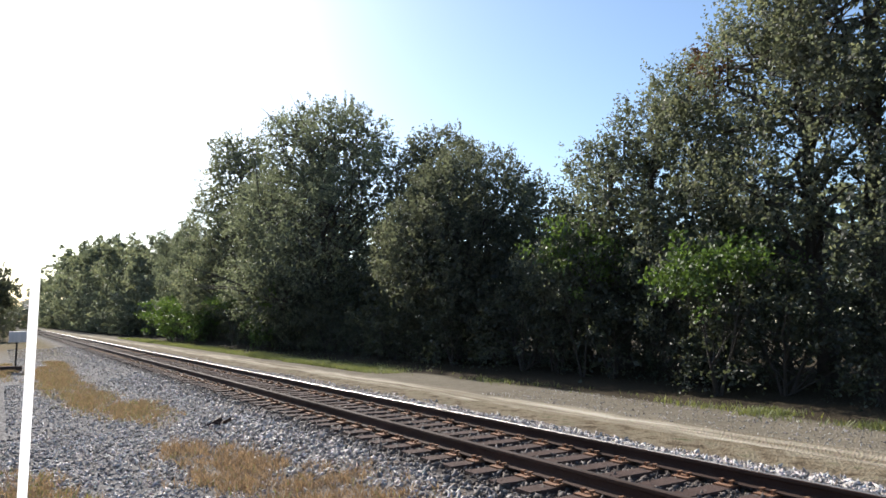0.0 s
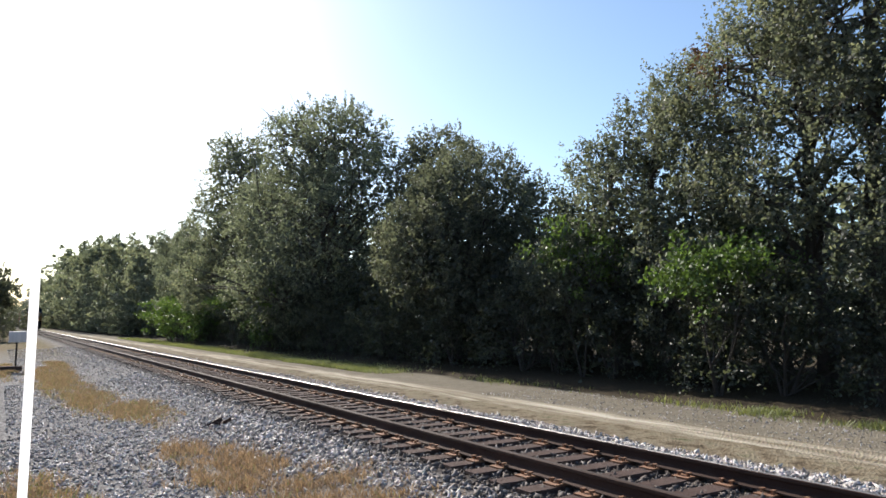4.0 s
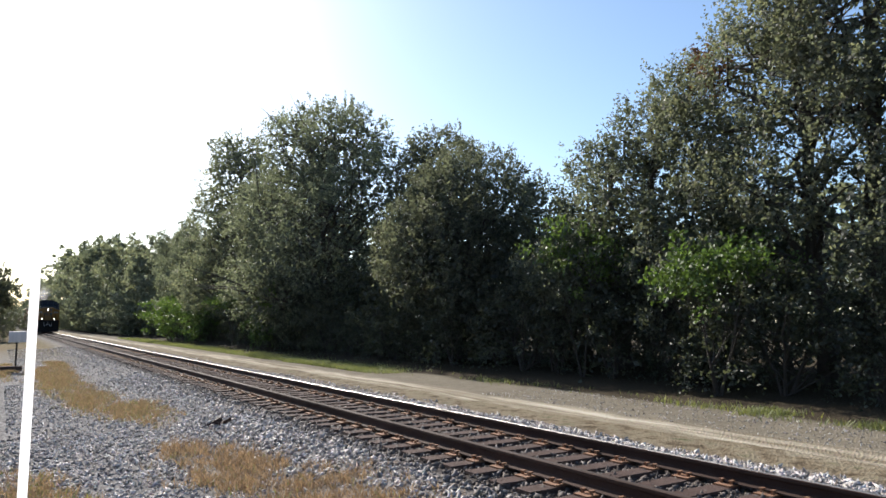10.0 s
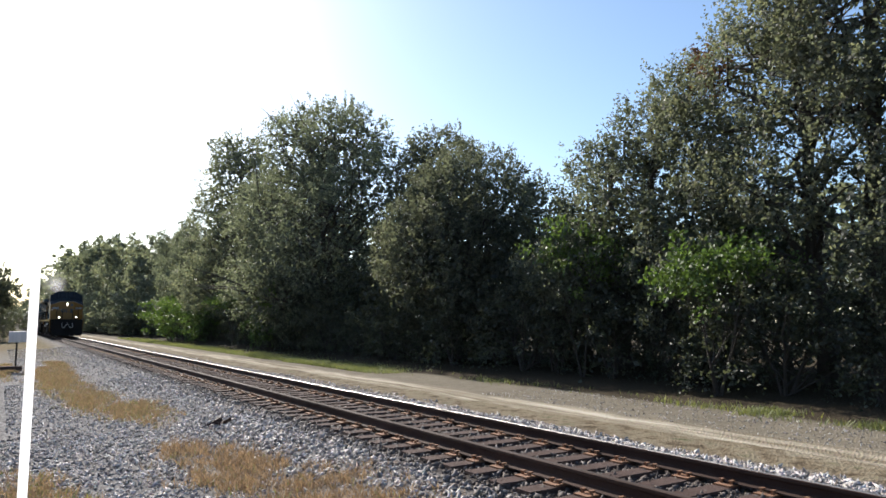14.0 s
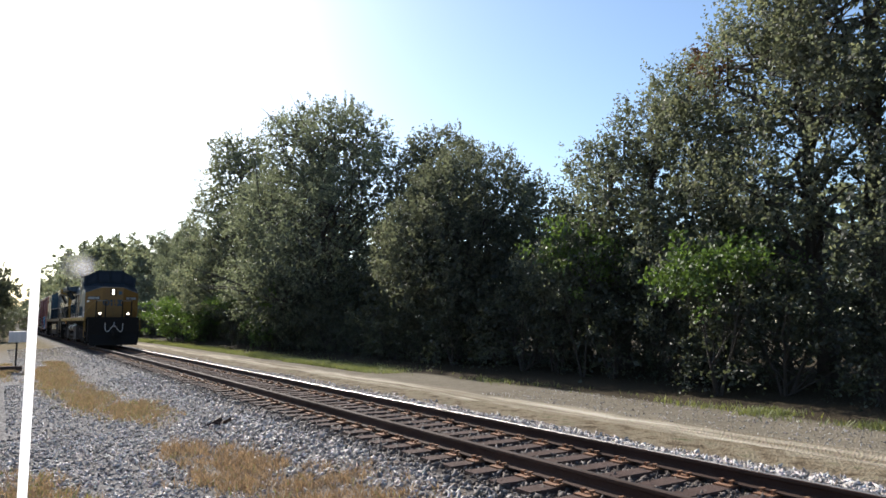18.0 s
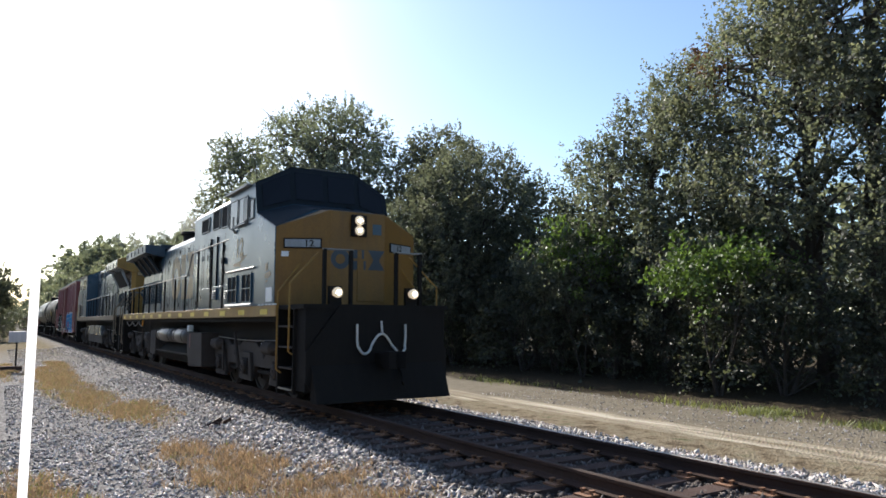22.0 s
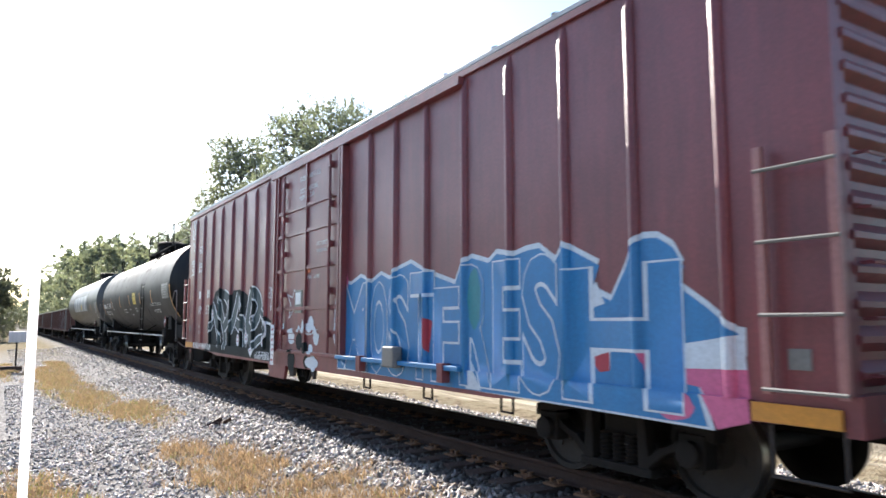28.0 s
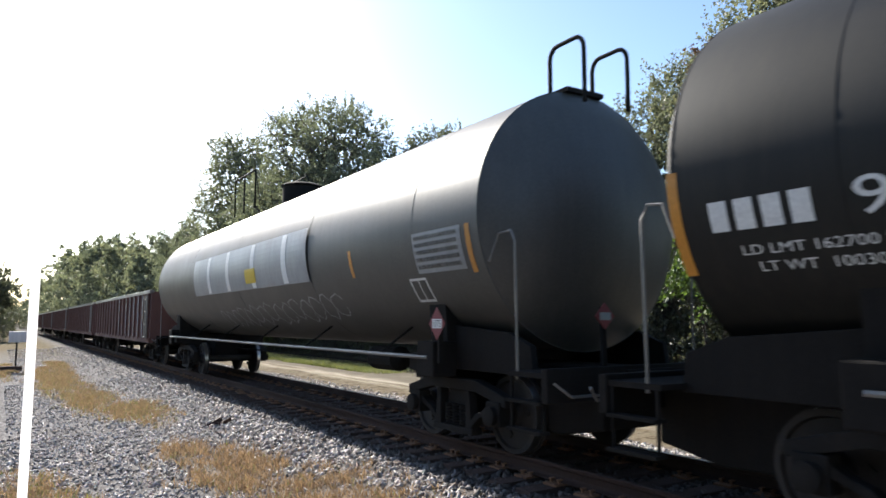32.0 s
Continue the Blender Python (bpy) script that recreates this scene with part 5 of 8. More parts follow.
def build_lead():
    t = thing("lead_locomotive", "blue and yellow diesel freight locomotive with grimy trucks on the track", "locomotive")
    sills(t, -19.45, 0.15, YELLOW, True, 1.53)
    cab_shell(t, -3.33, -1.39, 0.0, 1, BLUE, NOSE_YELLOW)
    # nose fittings
    slope = math.atan2(0.45, 0.95)
    for k in (-1, 1):
        board = Matrix.Translation((0.225, k * 1.075, 3.07)) @ Matrix.Rotation(k * slope, 4, "Z")
        b = part("number_board", G().box(0.0, 0.03, -0.37, 0.37, -0.1, 0.1), DARK, t, bevel=0.01, at=board)
        part("board_face", G().box(0.03, 0.036, -0.34, 0.34, -0.075, 0.075), GREY, b, "pale number board")
        me = letters("12", 0.125, 0.16, 0.02)
        for v in me.vertices:
            v.co = (0.04, v.co.x + 0.06 - 0.2 * (k > 0), v.co.z - 0.062)
        part("number", me, DARK, b)
    headlamps(t, 0.45, 1, 3.46, LAMP)
    part("marker_panel", G().box(0.45, 0.46, 0.32, 0.52, 3.3, 3.52), BLUE, t, bevel=0.02)
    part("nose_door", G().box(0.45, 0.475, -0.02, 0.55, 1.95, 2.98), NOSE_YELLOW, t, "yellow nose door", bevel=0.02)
    me = shape(emblem_shapes(-0.58, 2.58, 1.16, 0.4))
    for v in me.vertices:
        v.co = (0.479 if v.co.x > -0.03 else 0.455, v.co.x, v.co.z)
    part("emblem", me, NAVY, t, "faded dark blue emblem")
    for y in (-0.8, 0.8):
        part("ditch_lamp", G().turn([(0.0, 0.08), (0.1, 0.1), (0.13, 0.085), (0.14, 0.03)], (1.22, y, 2.08), "x", 16), LAMP, t, "lit round ditch lamp")
        part("ditch_lamp_core", G().turn([(0.136, 0.05), (0.148, 0.035), (0.15, 0.01)], (1.22, y, 2.08), "x", 12), BULB, t, "glowing lamp core")
        part("lamp_bracket", G().box(1.12, 1.22, y - 0.12, y + 0.12, 1.86, 2.2), DARK, t)
    part("placard", G().box(0.0, 0.006, -0.07, 0.07, -0.05, 0.05), PLAIN_WHITE, t, at=Matrix.Translation((0.085, -1.38, 2.86)) @ Matrix.Rotation(-slope, 4, "Z"))
    part("roof_handle", G().tube([(-1.6, -0.25, 4.93), (-1.6, -0.25, 5.0), (-1.6, 0.25, 5.0), (-1.6, 0.25, 4.93)], 0.014, 6), HANDRAIL, t)
    part("wiper", G().tube([(-1.12, 0.9, 3.86), (-1.1, 0.75, 4.0), (-1.16, 0.45, 4.12)], 0.016, 5), DARK, t)
    for s in (-1, 1):
        side_window(t, -3.22, -2.6, 3.7, 4.3, s)
        side_window(t, -2.5, -1.88, 3.74, 4.28, s)
        side_window(t, -1.68, -1.42, 3.76, 4.15, s)
        part("sun_visor", G().box(-2.05, -1.75, *sorted((s * 1.56, s * 1.6)), 3.74, 4.24), HANDRAIL, t)
        part("arm_rest", G().box(-2.55, -1.8, *sorted((s * 1.56, s * 1.64)), 3.66, 3.7), HANDRAIL, t)
        part("mirror", G().box(-2.82, -2.72, *sorted((s * 1.6, s * 1.63)), 3.62, 3.92).tube([(-2.75, s * 1.55, 3.55), (-2.77, s * 1.62, 3.66)], 0.03, 6), HANDRAIL, t)
        for x0, x1 in ((-3.17, -2.5), (-2.06, -1.44)):
            grille(t, x0, x1, 1.55, 1.98, 2.55, s)
            part("grille_bar", G().box((x0 + x1) / 2 - 0.012, (x0 + x1) / 2 + 0.012, *sorted((s * 1.56, s * 1.58)), 1.98, 2.55).box(x0, x1, *sorted((s * 1.56, s * 1.578)), 2.25, 2.275), BLUE, t)
        part("drip_rail", G().tube([(-3.3, s * 1.58, 2.68), (-1.2, s * 1.58, 2.68)], 0.022, 6), HANDRAIL, t)
        part("foot_rail", G().tube([(-3.3, s * 1.59, 1.91), (-1.35, s * 1.59, 1.91)], 0.025, 6), PLAIN_WHITE, t)
        part("notice", G().box(-0.5, -0.13, *sorted((s * 1.55, s * 1.556)), 1.94, 2.22), PLAIN_WHITE, t, "white notice on the cab side")
        for k in range(5):
            part("deck_bolt", G().box(-0.95 + 0.22 * k, -0.83 + 0.22 * k, *sorted((s * 1.5, s * 1.56)), 1.87, 1.9), PLAIN_WHITE, t)
    part("road_number", lay(letters("12", 0.42, 0.5, 0.035), -2.6, 2.98, lambda x, z: -1.55), TAN, t, "faded yellow road number")
    part("lightning_stripe", lay(shape([[(0.0, -0.02), (0.62, 0.02), (0.54, 0.09), (1.05, 0.13), (0.52, -0.05), (0.6, -0.11), (0.02, -0.07)]]), -2.85, 2.87, lambda x, z: -1.55), TAN, t, "faded yellow flash below the number")
    part("crest", lay(shape([[(0.05, 0.34), (0.13, 0.38), (0.11, 0.2), (0.06, 0.2)], [(0.14, 0.36), (0.2, 0.4), (0.2, 0.22), (0.15, 0.2)], [(0.0, 0.16), (0.34, 0.2), (0.4, 0.12), (0.2, 0.06), (0.02, 0.08)], [(0.06, 0.02), (0.2, 0.04), (0.18, 0.0), (0.06, -0.02)]]), -0.6, 2.34, lambda x, z: -1.55), TAN, t)
    # hood behind the cab
    part("high_hood", G().loft([[(x, -0.95, 1.86), (x, -0.95, 4.72), (x, -0.8, 4.87), (x, 0.8, 4.87), (x, 0.95, 4.72), (x, 0.95, 1.86)] for x in (-9.5, -3.33)]), BLUE, t, "tall blue equipment hood", bevel=0.015)
    part("engine_hood", G().loft([[(x, -0.85, 1.86), (x, -0.85, 4.15), (x, -0.66, 4.37), (x, 0.66, 4.37), (x, 0.85, 4.15), (x, 0.85, 1.86)] for x in (-19.0, -9.5)]), BLUE, t, "long blue engine hood", bevel=0.02)
    for s in (-1, 1):
        part("equipment_box", G().box(-7.45, -3.36, *sorted((s * 0.95, s * 1.22)), 1.86, 2.48), BLUE, t, bevel=0.015)
        grille(t, -5.95, -5.51, 1.22, 2.15, 2.4, s, 4)
        grille(t, -4.66, -4.22, 1.22, 2.12, 2.36, s, 4)
        for x0, x1, z0, z1 in ((-8.42, -7.6, 4.2, 4.56), (-7.12, -6.45, 4.17, 4.66), (-6.17, -5.62, 4.12, 4.66), (-4.8, -4.42, 4.1, 4.7)):
            grille(t, x0, x1, 0.95, z0, z1, s, 0, HANDRAIL)
        grille(t, -5.36, -4.98, 0.95, 4.42, 4.74, s, 4)
        door_row(t, (-9.23, -8.76, -8.31, -8.1, -7.66, -7.46), 0.95, 2.0, 3.83, BLUE, s, (0, 4))
        door_row(t, (-7.4, -6.6, -5.8, -5.0, -4.2, -3.4), 0.95, 2.56, 3.95, BLUE, s, ())
        for x in (-7.2, -6.55, -5.3, -3.9):
            part("conduit", G().tube([(x, s * 0.985, 1.95 if x > -7 else 2.5), (x, s * 0.985, 3.9)], 0.024, 6), DARK, t)
        part("junction_box", G().box(-4.62, -4.42, *sorted((s * 0.97, s * 1.05)), 3.02, 3.2).box(-5.9, -5.75, *sorted((s * 0.97, s * 1.04)), 3.1, 3.26), DARK, t)
        door_row(t, (-14.88, -14.4, -13.89, -13.47), 0.85, 2.0, 3.88, BLUE, s, (2,))
        door_row(t, (-12.94, -12.52, -12.09, -11.67), 0.85, 2.0, 4.08, BLUE, s, (2,))
        door_row(t, (-13.47, -12.94), 0.85, 2.0, 4.08, BLUE, s, ())
        door_row(t, (-11.67, -11.22, -10.78, -10.39, -9.96, -9.53), 0.85, 2.0, 4.04, BLUE, s, (2,))
        door_row(t, tuple(-18.9 + 0.77 * k for k in range(6)), 0.85, 2.0, 3.35, BLUE, s, ())
        for k in range(10):
            x0 = -18.86 + 0.385 * k
            grille(t, x0 + 0.07, x0 + 0.3, 0.868, 2.28, 3.12, s)
        part("radiator_wing", G().prism([(s * 0.5, 4.4), (s * 1.55, 4.44), (s * 1.55, 4.13), (s * 1.42, 4.1), (s * 0.84, 3.98), (s * 0.84, 4.3)], "x", -19.38, -14.75), NAVY, t, "overhanging dark radiator wing", bevel=0.01)
        part("radiator_screen", G().prism([(s * 0.86, 3.5), (s * 0.88, 3.48), (s * 1.3, 4.06), (s * 1.26, 4.09)], "x", -18.95, -15.3), SCREEN, t, "dark radiator screen")
        for x in (-18.6, -17.5, -16.4, -15.5):
            part("bracket", G().prism([(s * 0.86, 3.45), (s * 0.9, 3.4), (s * 1.4, 4.08), (s * 1.3, 4.1)], "x", x, x + 0.06), NAVY, t)
        for x in (-18.9, -18.0, -17.1, -16.2, -15.3):
            part("wing_bolt", G().box(x, x + 0.03, *sorted((s * 1.55, s * 1.57)), 4.2, 4.38), DARK, t)
        posts = [(x, 2.87) for x in (-19.4, -18.3, -17.2, -15.9, -14.8, -13.65, -12.4, -10.9, -9.3, -7.93)] + [(x, 3.49) for x in (-6.4, -5.0, -3.9)]
        rail_line(t, [(-19.42, 2.0), (-19.42, 2.87), (-7.6, 2.86), (-7.1, 3.46), (-3.35, 3.48)], posts, 1.87, s * 1.52)
        for xa, xb in ((-12.2, -9.93), (-9.72, -7.95)):
            part("air_reservoir", G().turn([(xa, 0.06), (xa + 0.06, 0.18), (xa + 0.16, 0.235), (xb - 0.16, 0.235), (xb - 0.06, 0.18), (xb, 0.06)], (0, s * 1.27, 1.14), "x", 20), SILVER, t, "dull steel air reservoir", smooth=True)
            for x in (xa + 0.35, xb - 0.35):
                part("tank_strap", G().turn([(x - 0.03, 0.243), (x + 0.03, 0.243), (x + 0.03, 0.2), (x - 0.03, 0.2)], (0, s * 1.27, 1.14), "x", 20), DARK, t)
        part("battery_box", G().prism([(-7.6, 1.25), (-7.6, 0.8), (-7.3, 0.32), (-5.85, 0.38), (-5.95, 1.26)], "y", s * 0.9, s * 1.48), TRUCK, t, "dusty grey battery box", bevel=0.02)
        part("red_stripe", G().box(-7.31, -7.15, *sorted((s * 1.48, s * 1.486)), 0.84, 1.22), RUST, t)
        part("fuel_gauge", G().box(-7.53, -7.36, *sorted((s * 1.36, s * 1.5)), 1.28, 1.45), PLAIN_WHITE, t, "white fuel gauge box", bevel=0.012)
        part("compressor_box", G().box(-13.47, -12.52, *sorted((s * 0.9, s * 1.45)), 0.46, 1.27), TRUCK, t, bevel=0.02)
        part("walkway_pipe", G().tube([(-12.5, s * 1.42, 0.62), (-7.65, s * 1.42, 0.64)], 0.014, 6), TRUCK, t)
        part("drop_pipe", G().tube([(-13.62, s * 1.44, 1.6), (-13.62, s * 1.44, 0.7), (-13.7, s * 1.3, 0.5)], 0.04, 6), TRUCK, t)
        chain = [(-18.7 + 0.06 * k, s * 1.5, 1.56 - 0.16 * abs(math.sin(k * math.pi / 24))) for k in range(64)]
        for k in range(0, 62, 1):
            a, b = Vector(chain[k]), Vector(chain[k + 1])
            off = Vector((0, 0.018, 0)) if k % 2 else Vector((0, 0, 0.018))
            part("chain_link", G().tube([a - off, a + off, b + off, b - off, a - off], 0.007, 4), HANDRAIL, t)
        part("chain_tag", G().tube([chain[-1], (-14.7, s * 1.52, 1.6)], 0.03, 6), ORANGE, t, "orange chain end")
    part("fuel_tank", G().prism([(-0.98, 0.95), (-1.36, 0.58), (-1.05, 0.3), (1.05, 0.3), (1.36, 0.58), (0.98, 0.95), (0.9, 1.3), (-0.9, 1.3)], "x", -13.5, -6.0), DARK, t, "long dusty fuel tank", bevel=0.03)
    forms = emblem_shapes(-13.2, 2.3, 3.65, 1.5)
    for piece in (forms[:24], forms[24:26], forms[26:]):
        part("side_emblem", lay(shape(piece), 0, 0, lambda x, z: -0.868, lift=0.006), TAN, t, "huge faded yellow emblem form")
    part("exhaust_stack", G().turn([(4.35, 0.42), (4.74, 0.42), (4.78, 0.52), (4.86, 0.48), (4.9, 0.3), (4.88, 0.05)], (-13.65, 0, 0), "z", 24), DARK, t, smooth=True)
    part("roof_vent", G().box(-10.4, -9.9, -0.3, 0.3, 4.37, 4.44).turn([(4.4, 0.1), (4.52, 0.12), (4.56, 0.03)], (-9.8, -0.35, 0), "z", 12).turn([(4.4, 0.1), (4.52, 0.12), (4.56, 0.03)], (-9.5, -0.35, 0), "z", 12), DARK, t)
    part("radiator_deck", G().box(-19.38, -14.75, -1.0, 1.0, 4.38, 4.47), NAVY, t)
    truck_three(t, -2.9, 1)
    truck_three(t, -16.9, -1)
    end_platform(t, 0.15, 1, YELLOW)
    end_platform(t, -19.45, -1, GRAB_PAINT)
    return t


def build_rear():
    t = thing("trailing_locomotive", "weathered grey, blue and yellow diesel locomotive running long hood first", "locomotive")
    sills(t, -18.4, 0.1, DUST_EDGE, False, 1.5)
    hood = [(-0.85, 1.86), (-0.85, 4.2), (-0.62, 4.42), (0.62, 4.42), (0.85, 4.2), (0.85, 1.86)]
    part("engine_hood", G().loft([[(x, y * k, z) for y, z in hood] for x, k in ((-12.85, 1), (-0.2, 1))]), HOOD_GREY, t, "long grey engine hood", bevel=0.02)
    part("hood_end", G().loft([[(x, y * k, z) for y, z in hood] for x, k in ((-0.2, 1.004), (0.0, 0.8))]), YELLOW, t, "dusty yellow hood end", bevel=0.02)
    part("wing_end", G().prism([(-1.5, 4.5), (-1.5, 4.12), (-0.84, 3.9), (0.84, 3.9), (1.5, 4.12), (1.5, 4.5), (0.6, 4.72), (-0.6, 4.72)], "x", -0.18, 0.03), YELLOW, t, "yellow end of the radiator wings", bevel=0.01)
    headlamps(t, 0.03, 1, 4.26, LAMP_OFF, 0.2)
    part("vent_panel", G().box(0.0, 0.04, 0.06, 0.36, 3.4, 3.9), RUST, t)
    b = part("number_board", G().box(0.03, 0.05, -0.62, -0.02, 3.74, 3.94), DARK, t, bevel=0.015)
    part("board_face", G().box(0.05, 0.054, -0.6, -0.04, 3.76, 3.92), TAN, b)
    me = letters("7850", 0.115, 0.46)
    for v in me.vertices:
        v.co = (0.058, v.co.x - 0.55, v.co.z + 3.785)
    part("number", me, DARK, b)
    b = part("number_board", G().box(0.03, 0.05, 0.35, 0.72, 3.74, 3.94), DARK, t, bevel=0.015)
    part("board_face", G().box(0.05, 0.054, 0.37, 0.7, 3.76, 3.92), TAN, b)
    me = shape(emblem_shapes(-0.45, 2.7, 1.0, 0.42))
    for v in me.vertices:
        v.co = (0.006, v.co.x, v.co.z)
    part("emblem", me, NAVY, t, "dark blue emblem")
    part("roof_handle", G().tube([(-0.1, -0.2, 4.7), (-0.1, -0.2, 4.8), (-0.1, 0.2, 4.8), (-0.1, 0.2, 4.7)], 0.014, 6), HANDRAIL, t)
    for z in (4.05, 3.62, 2.35):
        part("grab_iron", G().tube([(0.0, -0.5, z), (0.07, -0.48, z), (0.07, -0.05, z), (0.0, -0.03, z)], 0.013, 5), YELLOW, t)
    part("high_hood", G().loft([[(x, -0.9, 1.9), (x, -0.9, 4.6), (x, -0.75, 4.74), (x, 0.75, 4.74), (x, 0.9, 4.6), (x, 0.9, 1.9)] for x in (-12.85, -9.9)]), HOOD_GREY, t, "taller grey hood section", bevel=0.02)
    for s in (-1, 1):
        part("lower_stripe", G().box(-12.8, -0.22, *sorted((s * 0.8, s * 0.858)), 1.88, 2.3), SMOKED, t, "dark sooty stripe along the hood's foot")
        door_row(t, tuple(-9.8 + 0.4333 * k for k in range(13)), 0.862, 2.32, 4.0, HOOD_GREY, s, (3, 8))
        door_row(t, tuple(-12.0 + 0.525 * k for k in range(5)), 0.902, 2.0, 3.9, HOOD_GREY, s, (1,))
        part("dark_panel", G().box(-12.85, -12.0, *sorted((s * 0.9, s * 0.93)), 1.9, 4.0), NAVY, t)
        grille(t, -11.6, -10.1, 0.9, 4.18, 4.5, s, 0, HOOD_GREY)
        grille(t, -12.7, -12.3, 0.9, 4.2, 4.5, s, 4, GREY)
        for k in range(6):
            x0 = -3.75 + 0.42 * k
            grille(t, x0, x0 + 0.26, 0.862, 2.35, 2.98, s, 0, HOOD_GREY)
        panel(t, "access_panel", -1.15, -0.35, 0.862, 2.0, 3.2, HOOD_GREY, s)
        panel(t, "filter_screen", -1.02, -0.48, 0.884, 2.1, 2.75, SCREEN, s, 0.01)
        part("radiator_wing", G().prism([(s * 0.5, 4.52), (s * 1.5, 4.5), (s * 1.5, 4.13), (s * 1.38, 4.08), (s * 0.84, 3.92), (s * 0.84, 4.3)], "x", -4.4, -0.18), HOOD_GREY, t, "overhanging grey radiator wing", bevel=0.01)
        part("radiator_screen", G().prism([(s * 0.86, 3.3), (s * 0.88, 3.28), (s * 1.22, 3.98), (s * 1.18, 4.01)], "x", -3.7, -0.55), SCREEN, t, "dark radiator screen")
        for x in (-3.72, -0.55):
            part("bracket", G().prism([(s * 0.86, 3.2), (s * 0.9, 3.2), (s * 1.34, 4.06), (s * 1.2, 4.08)], "x", x, x + 0.06), GREY, t)
        for x in (-4.1, -3.2, -2.3, -1.4, -0.5):
            part("wing_bolt", G().box(x, x + 0.03, *sorted((s * 1.5, s * 1.52)), 4.18, 4.38), DARK, t)
        posts = [(x, 2.87) for x in (-0.05, -1.0, -2.15, -3.2, -4.75, -5.9, -7.6, -9.0, -10.4, -11.6)]
        rail_line(t, [(0.05, 2.3), (0.02, 2.8), (-0.1, 2.87), (-12.85, 2.87)], posts, 1.87, s * 1.52)
        side_window(t, -13.9, -13.2, 3.62, 4.2, s)
        side_window(t, -14.9, -14.1, 3.62, 4.2, s)
        side_window(t, -16.6, -15.9, 3.66, 4.15, s)
        part("cab_door", G().box(-15.6, -15.0, *sorted((s * 1.55, s * 1.57)), 2.0, 3.95), SMOKED, t, bevel=0.01)
        for x0 in (-15.9, -14.8):
            grille(t, x0 - 0.5, x0, 1.55, 2.0, 2.6, s, 0, HOOD_GREY)
        panel(t, "equipment_cover", -17.24, -16.2, 1.55, 1.92, 2.7, SOOT, s, 0.06, "grimy dark equipment cover", 0.02)
        part("fuel_tank_side", G().prism([(-12.4, 1.36), (-5.8, 1.36), (-5.62, 0.86), (-12.4, 0.86)], "y", s * 1.25, s * 1.42), HOOD_GREY, t, "pale grimy fuel tank side", bevel=0.02)
        part("fuel_tank_skirt", G().prism([(-12.38, 0.855), (-5.62, 0.855), (-5.3, 0.42), (-12.0, 0.42)], "y", s * 1.2, s * 1.38), TRUCK, t, bevel=0.02)
    part("fuel_tank", G().box(-12.2, -5.6, -1.25, 1.25, 0.4, 1.34), TRUCK, t)
    cab_shell(t, -12.85, -17.2, -18.37, -1, BLUE, YELLOW, 4.42, 4.78)
    part("nose_wedge", lay(shape([[(-18.36, 1.9), (-17.6, 1.9), (-18.36, 3.3)]]), 0, 0, lambda x, z: -1.55), YELLOW, t, "yellow wedge on the blue cab side")
    part("road_number", lay(letters("7850", 0.42, 1.25), -16.75, 2.97, lambda x, z: -1.55), TAN, t, "yellow road number on the cab")
    part("exhaust_stack", G().turn([(4.4, 0.3), (4.6, 0.3), (4.62, 0.05)], (-8.2, 0, 0), "z", 16), DARK, t)
    truck_three(t, -2.87, 1)
    truck_three(t, -15.2, -1)
    end_platform(t, 0.1, 1, GRAB_PAINT)
    end_platform(t, -18.4, -1, HANDRAIL)
    return t


lead_loco, rear_loco = build_lead(), build_rear()


# ---- freight cars
def car_ends(t, x, d):
    coupler(t, x, d)
    part("uncoupling_lever", G().tube([(x + d * 0.12, -1.45, 0.95), (x + d * 0.2, -1.3, 0.82), (x + d * 0.2, -0.2, 0.82)], 0.015, 5), HANDRAIL, t)


# paler red than the car body, for the ladder stiles
LADDER_RED = painted("pale_red_ladder_paint", (0.36, 0.15, 0.13), 0.4, dirt=(0.14, 0.06, 0.05), amount=0.5)


def ladder(t, x0, x1, y, z0, z1, n, mat, stile=0.032, rung=None):
    l = part("ladder", G().box(x0, x0 + 2 * stile, y - 0.03, y + 0.02, z0, z1).box(x1 - 2 * stile, x1, y - 0.03, y + 0.02, z0, z1), mat, t, "steel side ladder")
    for k in range(n):
        z = z0 + (z1 - z0) * (k + 0.06) / (n - 0.6)
        part("rung", G().tube([(x0, y - 0.03, z), (x1, y - 0.03, z)], 0.014, 6), rung or mat, l)


